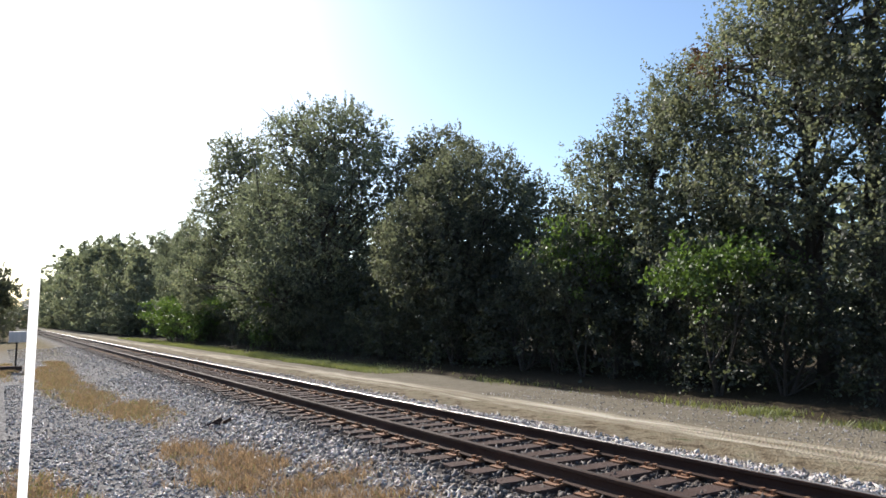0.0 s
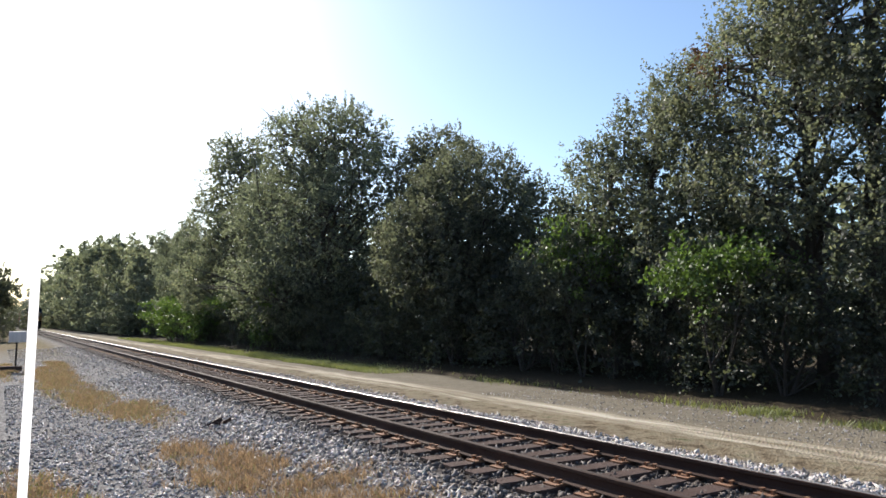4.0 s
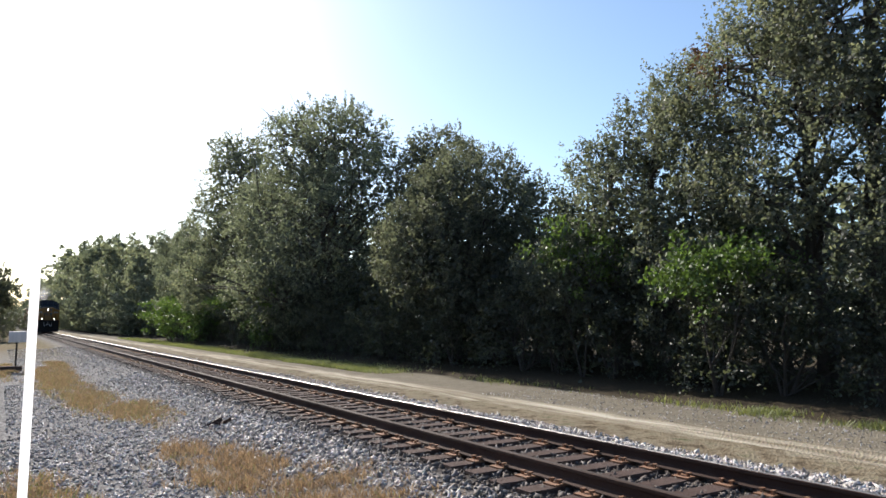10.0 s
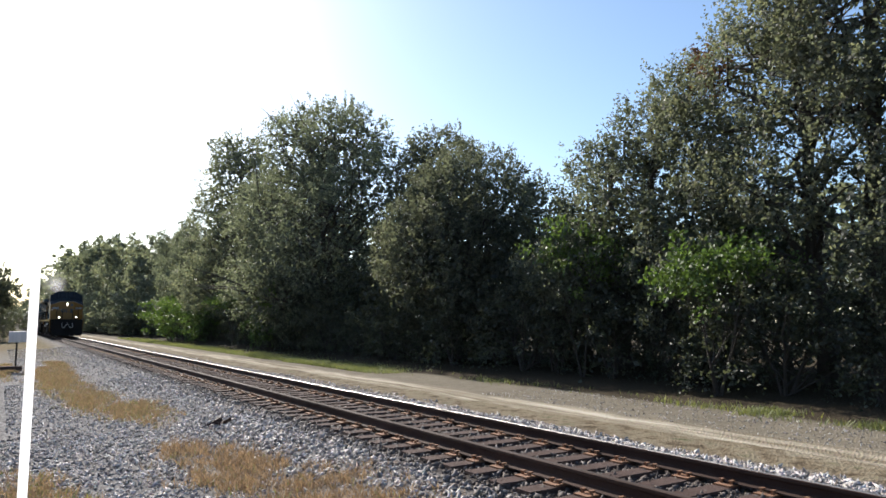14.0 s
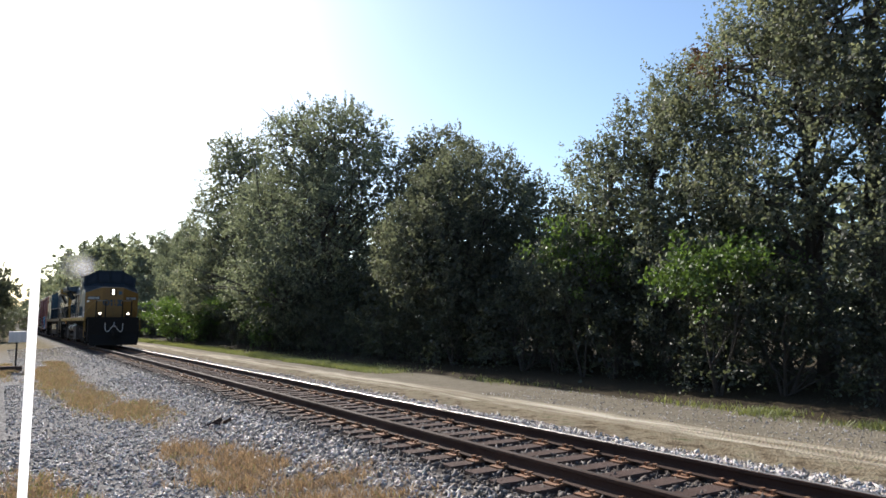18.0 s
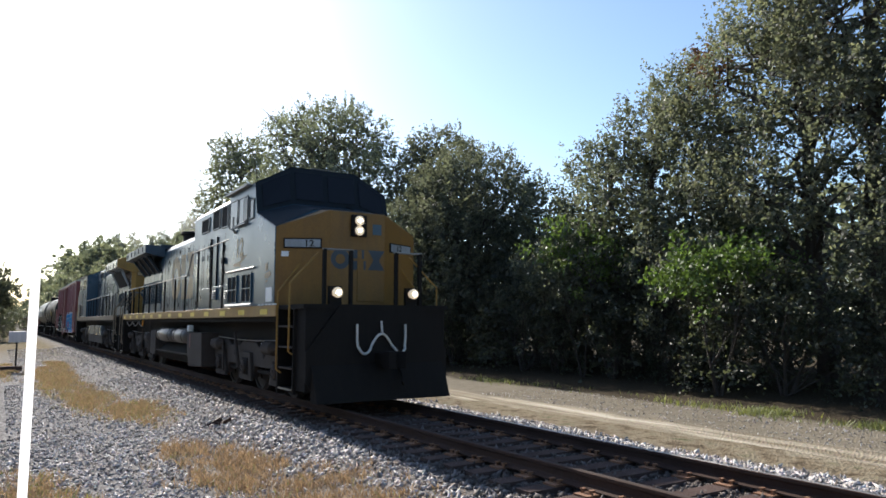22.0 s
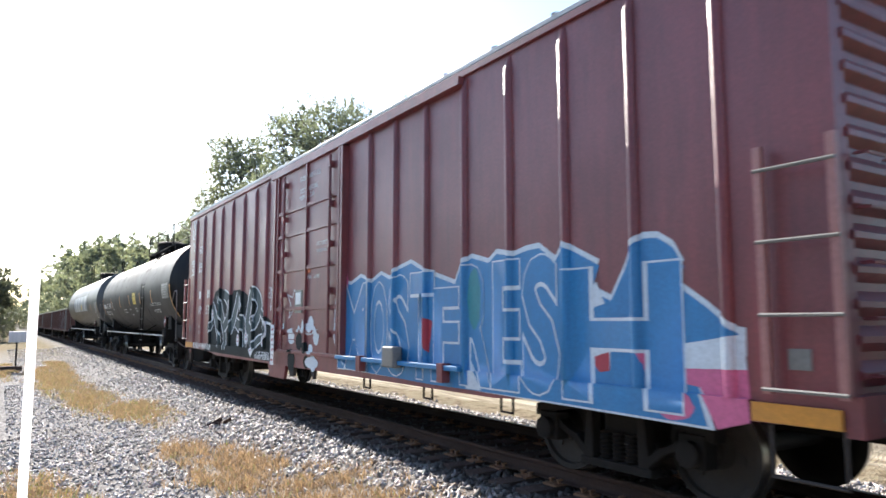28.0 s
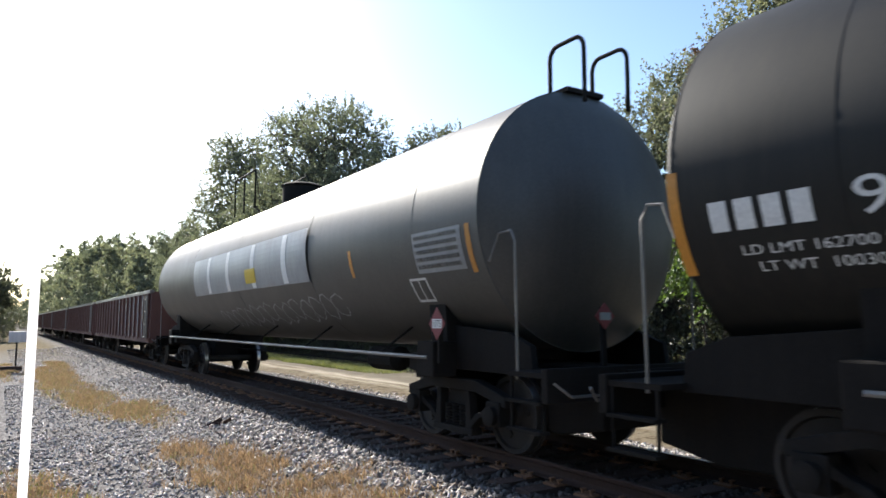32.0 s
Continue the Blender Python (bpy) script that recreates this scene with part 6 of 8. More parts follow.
def build_boxcar():
    t = thing("boxcar", "red ribbed boxcar with blue and black graffiti along its side", "freight car")
    L0, Y = -18.2, 1.49
    ribs = [-0.8, -1.66, -2.51, -3.37, -4.21, -5.07, -5.89, -6.67] + [-11.32, -12.08, -12.94, -13.85, -14.76, -15.63, -16.53, -17.37]
    part("body", G().box(L0, 0, -Y, Y, 0.98, 4.50), RED, t, "dull red steel car body")
    # red-brown roof whose pale grazing sheen is put into the colour
    part("roof", G().loft([[(x, -1.53, 4.5), (x, -1.53, 4.56), (x, 0, 4.74), (x, 1.53, 4.56), (x, 1.53, 4.5)] for x in (L0 - 0.05, 0.05)]), GREY, t, "roof coloured pale for its grazing sheen", bevel=0.01)
    for k in range(18):
        x = -0.6 - k
        part("roof_seam", G().loft([[(xx, -1.53, 4.56), (xx, -1.53, 4.585), (xx, 0, 4.765), (xx, 1.53, 4.585), (xx, 1.53, 4.56), (xx, 0, 4.73)] for xx in (x - 0.03, x + 0.03)]), GREY, t)

    def side(x, z):
        """The near side's y: sheets with rounded ribs, door panels, plain sill."""
        if z < 1.0:
            return -Y - 0.035
        y = -Y
        if -10.55 < x < -7.55:
            y = -Y - 0.045
        for r in ribs:
            if abs(x - r) < 0.05:
                y = -Y - 0.055 * math.sqrt(1 - ((x - r) / 0.05) ** 2)
        return y - 0.0
    for s in (-1, 1):
        for r in ribs:
            arc = [(r - 0.05 * math.cos(math.pi * k / 8), s * (Y + 0.055 * math.sin(math.pi * k / 8))) for k in range(9)]
            g = G().loft([[(x, y, z) for x, y in arc] for z in (1.0, 4.24)] + [[(x, s * Y + (y - s * Y) * 0.1, 4.4) for x, y in arc]])
            part("side_rib", g, RED, t, smooth=True)
        part("top_chord", G().box(L0, 0, *sorted((s * Y, s * (Y + 0.04))), 4.42, 4.5), RED, t, bevel=0.006)
        part("side_sill", G().prism([(L0 + 0.1, 0.98), (-0.1, 0.98), (-0.1, 0.86), (-2.6, 0.82), (-3.6, 0.74), (-14.8, 0.74), (-15.8, 0.82), (L0 + 0.1, 0.86)], "y", s * (Y - 0.02), s * (Y + 0.035)), RED, t, bevel=0.004)
        d = part("plug_door", G().box(-10.75, -7.75, *sorted((s * Y, s * (Y + 0.045))), 1.02, 4.32), RED, t, "wide red plug door", bevel=0.01)
        for z in (1.35, 1.75, 2.45, 3.1, 3.55):
            part("door_beam", G().box(-10.7, -7.8, *sorted((s * (Y + 0.045), s * (Y + 0.075))), z, z + 0.06), RED, d)
        for x in (-10.72, -9.25, -7.85):
            part("door_post", G().box(x - 0.04, x + 0.04, *sorted((s * (Y + 0.045), s * (Y + 0.085))), 1.02, 4.32), RED, d)
        for x in (-10.3, -8.15):
            part("lock_rod", G().tube([(x, s * (Y + 0.1), 1.05), (x, s * (Y + 0.1), 4.25)], 0.024, 8), RED, d)
            for z in (1.3, 2.0, 2.75, 3.4, 4.05):
                part("rod_guide", G().box(x - 0.05, x + 0.05, *sorted((s * (Y + 0.045), s * (Y + 0.13))), z, z + 0.09), RED, d)
        for x0 in (-10.85, -7.72):
            part("door_frame", G().box(x0, x0 + 0.07, *sorted((s * Y, s * (Y + 0.11))), 1.0, 4.3), RED, t)
        part("door_track", G().box(-10.45, -7.6, *sorted((s * (Y + 0.03), s * (Y + 0.08))), 0.98, 1.04), RED, t, bevel=0.008)
        part("door_track", G().box(-7.6, -4.2, *sorted((s * (Y + 0.03), s * (Y + 0.13))), 0.98, 1.04), PAINT_BLUE if s < 0 else RED, t, bevel=0.008)
        part("top_track", G().box(-10.9, -4.2, *sorted((s * Y, s * (Y + 0.1))), 4.32, 4.42), RED, t)
        for x in (-6.8, -4.6):
            part("track_bracket", G().box(x, x + 0.12, *sorted((s * (Y + 0.03), s * (Y + 0.15))), 0.84, 1.06), RED, t)
        part("door_latch_box", G().box(-5.9, -5.6, *sorted((s * (Y + 0.05), s * (Y + 0.2))), 0.95, 1.22), HANDRAIL, t, bevel=0.02)
        ladder(t, -0.47, 0.1, s * (Y + 0.1), 1.06, 2.74, 4, LADDER_RED, 0.03, HANDRAIL)
        ladder(t, L0 - 0.03, L0 + 0.5, s * (Y + 0.1), 1.06, 2.74, 4, LADDER_RED, 0.03, HANDRAIL)
        part("sill_step", G().tube([(-0.5, s * Y, 0.86), (-0.5, s * Y, 0.5), (0.0, s * Y, 0.5), (0.0, s * Y, 0.86)], 0.016, 6), TRUCK, t)
        part("sill_step", G().tube([(L0 + 0.1, s * Y, 0.86), (L0 + 0.1, s * Y, 0.45), (L0 + 0.6, s * Y, 0.45), (L0 + 0.6, s * Y, 0.86)], 0.016, 6), TRUCK, t)
        for x0, x1 in ((-0.62, 0.0), (L0, L0 + 0.83)):
            part("reflector", G().box(x0, x1, *sorted((s * (Y + 0.02), s * (Y + 0.042))), 0.86, 0.99), ORANGE, t)
        # inner two pads are coloured dark for dirt and shade at the foot
        for x0, x1, z in ((-11.02, -10.04, 0.5), (-9.9, -9.57, 0.58), (-8.8, -8.62, 0.59)):
            part("jacking_pad", G().prism([(x0, 0.741), (x0 + 0.1, z), (x1 - 0.06, z), (x1, 0.741)], "y", s * (Y - 0.022), s * (Y + 0.033)), RED if x0 < -11 else TRUCK, t, bevel=0.004)
        for x in (-9.4, -6.9, -3.6, -5.2):
            part("jack_step", G().tube([(x, s * 1.45, 0.76), (x, s * 1.45, 0.6), (x + 0.2, s * 1.45, 0.6), (x + 0.2, s * 1.45, 0.76)], 0.016, 5), DARK, t)
    for x, d in ((0, 1), (L0, -1)):
        for k in range(15):
            z = 1.12 + 0.225 * k
            part("end_corrugation", G().prism([(x, z), (x + d * 0.07, z + 0.06), (x + d * 0.07, z + 0.1), (x, z + 0.17)], "y", -1.38, 1.38), RED, t)
        for y in (-1.43, 1.43):
            part("end_post", G().box(*sorted((x, x + d * 0.05)), y - 0.07, y + 0.07, 0.98, 4.5), RED, t)
        part("end_sill", G().box(*sorted((x, x + d * 0.12)), -1.5, 1.5, 0.82, 1.08), RED, t)
        for k in range(5):
            part("end_rung", G().tube([(x + d * 0.05, -1.3, 1.2 + 0.36 * k), (x + d * 0.13, -1.3, 1.2 + 0.36 * k), (x + d * 0.13, -0.9, 1.2 + 0.36 * k), (x + d * 0.05, -0.9, 1.2 + 0.36 * k)], 0.013, 5), RED, t)
        part("brake_platform", G().box(*sorted((x + d * 0.1, x + d * 0.4)), 0.1, 0.9, 1.45, 1.49), DARK, t)
        car_ends(t, x + d * 0.1, d)
    part("centre_sill", G().box(L0, 0, -0.3, 0.3, 0.62, 0.98), DARK, t)
    part("floor_beam", G().box(-12.2, -6.2, -1.2, 1.2, 0.8, 0.98), DARK, t)
    part("brake_reservoir", G().turn([(-9.3, 0.05), (-9.2, 0.2), (-8.3, 0.2), (-8.2, 0.05)], (0, 0.7, 0.6), "x", 14), DARK, t, smooth=True)
    truck_two(t, -2.35)
    truck_two(t, L0 + 2.35)
    # paint on the near side
    cuts = sorted(c for r in ribs for c in (r - 0.05, r - 0.046, r - 0.035, r - 0.019, r, r + 0.019, r + 0.035, r + 0.046, r + 0.05)) + [-10.551, -10.549, -7.551, -7.549]
    zc = [0.999, 1.001]

    def spray(name, polys, mat, label="", lift=0.004):
        lo = min(p[0] for q in polys for p in q)
        hi = max(p[0] for q in polys for p in q)
        return part(name, lay(shape(polys), 0, 0, side, [c for c in cuts if lo < c < hi], zc, lift), mat, t, label)

    def scribble(w, h, seed):
        """A hasty unreadable tag: bent strokes of paint side by side."""
        rn = random.Random(seed)
        n = max(2, round(w / h / 0.62))
        out = []
        for k in range(n):
            x0, cw = w * k / n, w / n * 0.8
            for _ in range(rn.choice((2, 2, 3))):
                pts = [(x0 + cw * rn.choice((0.05, 0.5, 0.95)), h * rn.choice((0.0, 0.5, 1.0))) for _ in range(3)]
                for (ax, az), (bx, bz) in zip(pts, pts[1:]):
                    ln = math.hypot(bx - ax, bz - az)
                    if ln > 0.01:
                        px, pz = -(bz - az) / ln * 0.011, (bx - ax) / ln * 0.011
                        out.append([(ax + px, az + pz), (ax - px, az - pz), (bx - px, bz - pz), (bx + px, bz + pz)])
        return shape(out)

    def blob(cx, cz, rx, rz, seed, n=18):
        rn = random.Random(seed)
        return [(cx + rx * math.cos(2 * math.pi * k / n) * (1 + rn.uniform(-0.06, 0.06)), cz + rz * math.sin(2 * math.pi * k / n) * (1 + rn.uniform(-0.06, 0.06))) for k in range(n)]

    top = [(-7.72, 2.2), (-7.3, 2.1), (-6.95, 2.2), (-6.6, 2.1), (-6.3, 2.2), (-6.05, 2.12), (-5.8, 2.24), (-5.46, 2.3), (-5.15, 2.18), (-4.8, 2.08), (-4.42, 1.98), (-4.3, 2.18), (-4.07, 2.26), (-3.75, 2.18), (-3.6, 2.27), (-3.3, 2.22), (-3.1, 2.26), (-2.9, 2.27), (-2.66, 2.12), (-2.55, 2.26), (-2.08, 2.04), (-2.18, 1.82), (-1.95, 1.72), (-1.78, 1.98), (-1.7, 2.16), (-1.58, 2.23), (-1.42, 2.22), (-1.27, 2.13), (-1.17, 1.97), (-1.24, 1.82), (-0.98, 1.65), (-0.72, 1.45)]
    foot = [(-0.72, 1.34), (-1.3, 1.32), (-1.62, 1.42), (-1.58, 1.12), (-1.08, 1.06), (-0.98, 0.77), (-2.6, 0.79), (-5.0, 0.79), (-7.6, 0.85), (-7.78, 1.3)]
    rim = [(x - 0.03 * (k == 0), z + 0.055) for k, (x, z) in enumerate(top)] + [(-0.66, 1.5), (-0.66, 1.3), (-1.3, 1.28)] + foot[3:4] + [(-1.04, 1.1), (-0.92, 0.75), (-2.6, 0.772), (-7.6, 0.83), (-7.84, 1.3)]
    spray("graffiti_rim", [rim], PAINT_PALE, "pale sprayed outline round the lettering", 0.003)
    spray("graffiti_body", [top + foot], PAINT_BLUE, "fat blue sprayed lettering", 0.006)
    spray("graffiti_pink", [[(-1.68, 1.4), (-1.3, 1.2), (-0.66, 1.22), (-0.63, 0.84), (-0.9, 0.76), (-1.06, 1.05), (-1.58, 1.11)]], PAINT_PINK, "sprayed pink patches", 0.007)
    for q in [blob(-1.28, 0.9, 0.18, 0.12, 2), blob(-0.8, 0.92, 0.14, 0.1, 3), blob(-7.55, 2.1, 0.16, 0.22, 1)]:
        spray("graffiti_pink", [q], PAINT_PINK, "sprayed pink patches", 0.008)
    for q in [[(-1.68, 1.6), (-1.6, 1.45), (-1.28, 1.36), (-0.68, 1.45), (-0.66, 1.2), (-1.28, 1.18), (-1.55, 1.24), (-1.68, 1.4)], [(-1.22, 1.8), (-1.4, 1.72), (-1.34, 1.62), (-1.22, 1.68)], blob(-8.9, 1.42, 0.35, 0.1, 8), blob(-8.75, 0.86, 0.3, 0.1, 9), [(-3.85, 0.8), (-4.15, 0.8), (-4.2, 1.25)], [(-2.12, 1.9), (-2.3, 1.72), (-2.2, 1.66), (-2.02, 1.7)], [(-2.3, 1.42), (-1.95, 1.45), (-1.98, 1.12), (-2.15, 1.2)]]:
        spray("graffiti_pale_patch", [q], PAINT_PALE, "sprayed pale patches", 0.009)
    for q in [[(-5.1, 1.6), (-4.92, 1.55), (-5.0, 1.15), (-5.12, 1.3)], [(-2.22, 1.22), (-1.98, 1.28), (-1.98, 1.12), (-2.1, 1.1)]]:
        spray("graffiti_red_patch", [q], PAINT_RED, "", 0.0095)
    spray("graffiti_green_patch", [blob(-4.02, 1.8, 0.13, 0.34, 31)], painted("graffiti_teal", (0.02, 0.22, 0.25), 0.5, amount=0.3), "teal sprayed patch", 0.0125)
    spans = [("M", -7.66, -6.66, 2.1), ("O", -6.6, -6.1, 2.1), ("S", -6.05, -5.5, 2.16), ("T", -5.46, -4.88, 2.16), ("F", -4.88, -4.34, 1.94), ("R", -4.26, -3.68, 2.18), ("E", -3.66, -3.2, 2.18), ("S", -3.16, -2.62, 2.2), ("H", -2.54, -1.2, 2.02)]
    for ch, a, b, zt in spans:
        for fat, mat, lift, g_by in ((0.05, PAINT_PALE, 0.0105, 0.035), (0.03, PAINT_BLUE, 0.012, 0.0)):
            me = lay(letters(ch, zt - 0.84 + g_by, b - a + g_by, fat), a - g_by / 2, 0.84 - g_by / 2, side, [c for c in cuts if a - 0.1 < c < b + 0.1], zc, lift)
            part("graffiti_letter" if mat is PAINT_BLUE else "graffiti_outline", me, mat, t, "fat blue sprayed letter" if mat is PAINT_BLUE else "pale sprayed outline")
    # dark wild lettering further back: fat bent strokes with white rims on a black ground
    spray("graffiti_dark_ground", [[(-16.1, 0.82), (-10.78, 0.78), (-10.75, 1.5), (-11.3, 1.66), (-12.0, 2.3), (-12.4, 2.3), (-12.5, 2.1), (-13.05, 2.27), (-13.65, 2.26), (-13.8, 2.17), (-14.8, 2.37), (-15.25, 2.3), (-15.7, 1.87), (-16.0, 1.37), (-15.7, 1.1)]], PAINT_BLACK, "black and dark green graffiti ground", 0.003)

    def ribbon(pts, w):
        """A bent stroke of paint of even width, in short pieces."""
        pts = [Vector(p) for p in pts]
        for _ in range(2):
            pts = [pts[0]] + [q for p0, p1 in zip(pts, pts[1:]) for q in (p0.lerp(p1, 0.25), p0.lerp(p1, 0.75))] + [pts[-1]]
        edge = []
        for i, p in enumerate(pts):
            way = (pts[min(i + 1, len(pts) - 1)] - pts[max(i - 1, 0)]).normalized()
            k = w * (0.75 + 0.25 * math.sin(3.1 * i / len(pts)))
            edge.append(((p.x - way.y * k, p.y + way.x * k), (p.x + way.y * k, p.y - way.x * k)))
        return [[e0[0], e1[0], e1[1], e0[1]] for e0, e1 in zip(edge, edge[1:])]

    strokes = [((-15.5, 1.95), (-15.1, 1.62), (-14.72, 1.0)), ((-15.0, 2.22), (-14.65, 1.77), (-14.3, 1.32), (-14.27, 0.9)), ((-14.42, 2.2), (-13.98, 2.04), (-14.04, 1.61), (-14.4, 1.42)), ((-13.25, 2.18), (-13.38, 1.87), (-13.63, 1.54), (-13.85, 1.35)),
               ((-13.4, 1.54), (-13.08, 1.42), (-12.9, 1.6), (-12.69, 1.36), (-12.69, 1.0)), ((-12.28, 2.2), (-12.43, 1.84), (-12.58, 1.42), (-12.28, 1.36), (-12.39, 1.05)), ((-12.2, 2.2), (-11.85, 2.08), (-11.64, 1.87), (-11.91, 1.56), (-12.25, 1.45)), ((-11.64, 1.76), (-11.4, 1.59), (-11.33, 1.33), (-11.46, 1.17)), ((-11.45, 1.24), (-11.92, 1.14), (-12.22, 0.88)), ((-15.85, 1.29), (-15.4, 1.54))]
    for k, st in enumerate(strokes):
        w = 0.13 if k < 7 else 0.075
        spray("graffiti_white_rim", ribbon(st, w + 0.035), PAINT_WHITE, "white sprayed rim", 0.005 + 0.0006 * k)
        spray("graffiti_stroke", ribbon(st, w), PAINT_TEAL, "dark teal sprayed stroke", 0.0053 + 0.0006 * k)
    spray("graffiti_white_rim", ribbon(((-11.5, 1.56), (-11.0, 1.5), (-10.75, 1.49)), 0.025), PAINT_WHITE, "", 0.012)
    for x, z in ((-15.45, 1.72), (-14.0, 1.95), (-13.0, 1.9), (-12.6, 1.2), (-12.15, 0.98), (-11.4, 1.5), (-11.45, 1.16), (-13.2, 1.14), (-14.85, 1.2)):
        spray("graffiti_white_flash", [blob(x, z, 0.1, 0.13, int(abs(x) * 50))], PAINT_WHITE, "", 0.0125)
        for dz in (-0.04, 0.05):
            spray("graffiti_red_mark", [[(x - 0.06, z + dz), (x + 0.05, z + dz + 0.01), (x + 0.06, z + dz + 0.03), (x - 0.05, z + dz + 0.02)]], PAINT_RED, "", 0.0135)
    for z in (0.74, 0.93, 1.12, 1.31):
        part("graffiti_white_band", lay(shape([[(-10.64, z), (-10.44, z), (-10.46, z + 0.18), (-10.64, z + 0.18)]]), 0, 0, lambda x, zz: -Y - 0.118), PAINT_WHITE, t, "white sprayed block")
        part("graffiti_red_mark", lay(shape([[(-10.6, z + 0.07), (-10.49, z + 0.08), (-10.48, z + 0.12), (-10.59, z + 0.1)]]), 0, 0, lambda x, zz: -Y - 0.121), PAINT_RED, t)
    def door_face(x, z):
        """The near side's y over the door's beams and posts and the sill under it."""
        if z < 1.0:
            return -Y - 0.035
        if z < 1.045:
            return -Y - 0.083
        if any(abs(x - c) < 0.042 for c in (-10.52, -9.05, -7.65)):
            return -Y - 0.086
        return -Y - (0.076 if any(b0 - 0.002 < z < b0 + 0.062 for b0 in (1.35, 1.75)) else 0.046)

    def dab(name, poly, mat, lift):
        lo, hi = min(q[0] for q in poly), max(q[0] for q in poly)
        part(name, lay(shape([poly]), 0, 0, door_face, [c + e for c in (-10.52, -9.05, -7.65) for e in (-0.043, -0.041, 0.041, 0.043) if lo < c + e < hi], [0.999, 1.001, 1.044, 1.046, 1.347, 1.349, 1.411, 1.413], lift), mat, t)
    for cx, cz, r in ((-10.15, 1.46, 0.055), (-9.35, 1.42, 0.06), (-9.12, 1.47, 0.115), (-8.79, 1.5, 0.135), (-8.78, 1.07, 0.1), (-8.69, 0.85, 0.13), (-8.54, 1.29, 0.13)):
        dab("sprayed_dot", blob(cx, cz, r * 0.95, r * 1.05, int(cx * 100), 26), PAINT_PALE, 0.006)
    for cx, cz, rx, rz in ((-9.32, 1.2, 0.16, 0.15), (-9.73, 0.86, 0.18, 0.2), (-9.0, 1.1, 0.1, 0.1), (-8.99, 0.86, 0.14, 0.11)):
        dab("sprayed_dot", blob(cx, cz, rx, rz, int(cx * 90), 26), PAINT_BLACK, 0.007)
    for z, h in ((1.34, 0.09), (1.22, -0.07)):
        dab("sprayed_half_dot", [(-9.71 + 0.15 * math.cos(math.pi * k / 12), z + h * math.sin(math.pi * k / 12)) for k in range(13)], PAINT_PALE, 0.006)
    dab("sprayed_bar", [(-9.87, 1.235), (-9.56, 1.235), (-9.56, 1.33), (-9.87, 1.33)], PAINT_WHITE, 0.006)
    star = [(-9.95, 2.04), (-9.68, 1.98), (-9.6, 2.12), (-9.5, 2.0), (-9.2, 2.04), (-9.42, 1.9), (-9.86, 1.6), (-9.76, 1.84)]
    for p0, p1 in zip(star, star[1:] + star[:1]):
        spray("sprayed_line", ribbon((p0, p1), 0.012), PAINT_WHITE, "", 0.006)
    for x, z, w, h, k in ((-17.3, 0.86, 1.9, 0.13, 3), (-11.85, 0.8, 0.95, 0.15, 4), (-11.15, 2.02, 0.62, 0.2, 5), (-11.05, 1.78, 0.42, 0.2, 6), (-17.84, 4.15, 0.34, 0.24, 7), (-17.84, 3.85, 0.36, 0.26, 8), (-17.84, 3.5, 0.36, 0.26, 11), (-17.0, 3.38, 0.28, 0.2, 9), (-17.02, 2.85, 0.36, 0.3, 10)):
        part("sprayed_tag", lay(scribble(w, h, k), x, z, side, [c for c in cuts if x < c < x + w], zc, 0.009), PAINT_WHITE, t)
    for word, z in (("CREW", 3.06), ("2017", 2.82)):
        part("sprayed_word", lay(letters(word, 0.2, 0.42, 0.01), -17.84, z, side, (), zc, 0.009), PAINT_WHITE, t, "white sprayed word")
    for word, z in (("LD LMT", 1.4), ("LT WT", 1.24)):
        part("stencil", lay(letters(word, 0.075, 0.36), -16.94, z, side, [], zc, 0.006), WHITE, t)
    part("stencil", lay(letters("622", 0.22, 0.5), -16.97, 1.75, side, [], zc, 0.006), WHITE, t, "white stencilled number")
    part("stencil", lay(letters("538", 0.22, 0.5), -16.15, 1.75, side, [], zc, 0.006), WHITE, t)
    part("stencil_line", lay(bars(0.3, 0.2, 2, 2), -16.94, 2.16, side, [], zc, 0.006), WHITE, t)
    part("stencil_line", lay(bars(0.3, 0.2, 2, 9), -16.07, 2.16, side, [], zc, 0.006), WHITE, t)
    for row, z, w in (("CLOSE AND LOCK", 4.05, 0.95), ("DOORS BEFORE", 3.83, 0.82), ("MOVING CAR", 3.71, 0.68)):
        part("stencil", lay(letters(row, 0.085, w), -9.62, z, lambda x, z: -Y - 0.045, lift=0.006), WHITE, t, "white stencilled words on the door")
    for row, z, w in (("DOOR OPENING", 2.82, 0.58), ("W 10-6  H 10-0", 2.70, 0.56)):
        part("stencil", lay(letters(row, 0.065, w), -8.78, z, lambda x, z: -Y - 0.045, lift=0.006), WHITE, t)
    part("stencil", lay(letters("OPEN", 0.06, 0.2), -9.2, 2.28, lambda x, z: -Y - 0.045, lift=0.006), WHITE, t)
    part("stencil", lay(letters("CLOSE", 0.06, 0.25), -8.9, 2.28, lambda x, z: -Y - 0.045, lift=0.006), WHITE, t)
    part("orange_label", lay(shape([[(0, 0), (0.16, 0), (0.16, 0.14), (0, 0.14)]]), -9.2, 2.38, lambda x, z: -Y - 0.045, lift=0.006), painted("orange_label_paint", (0.6, 0.12, 0.02), 0.5, amount=0.3), t)
    part("door_notice", G().box(-9.75, -9.4, -Y - 0.06, -Y - 0.045, 1.7, 2.1), HANDRAIL, t, "worn notice plate on the door")
    part("notice_sheet", G().box(-9.7, -9.46, -Y - 0.066, -Y - 0.06, 1.85, 2.06), PLAIN_WHITE, t)
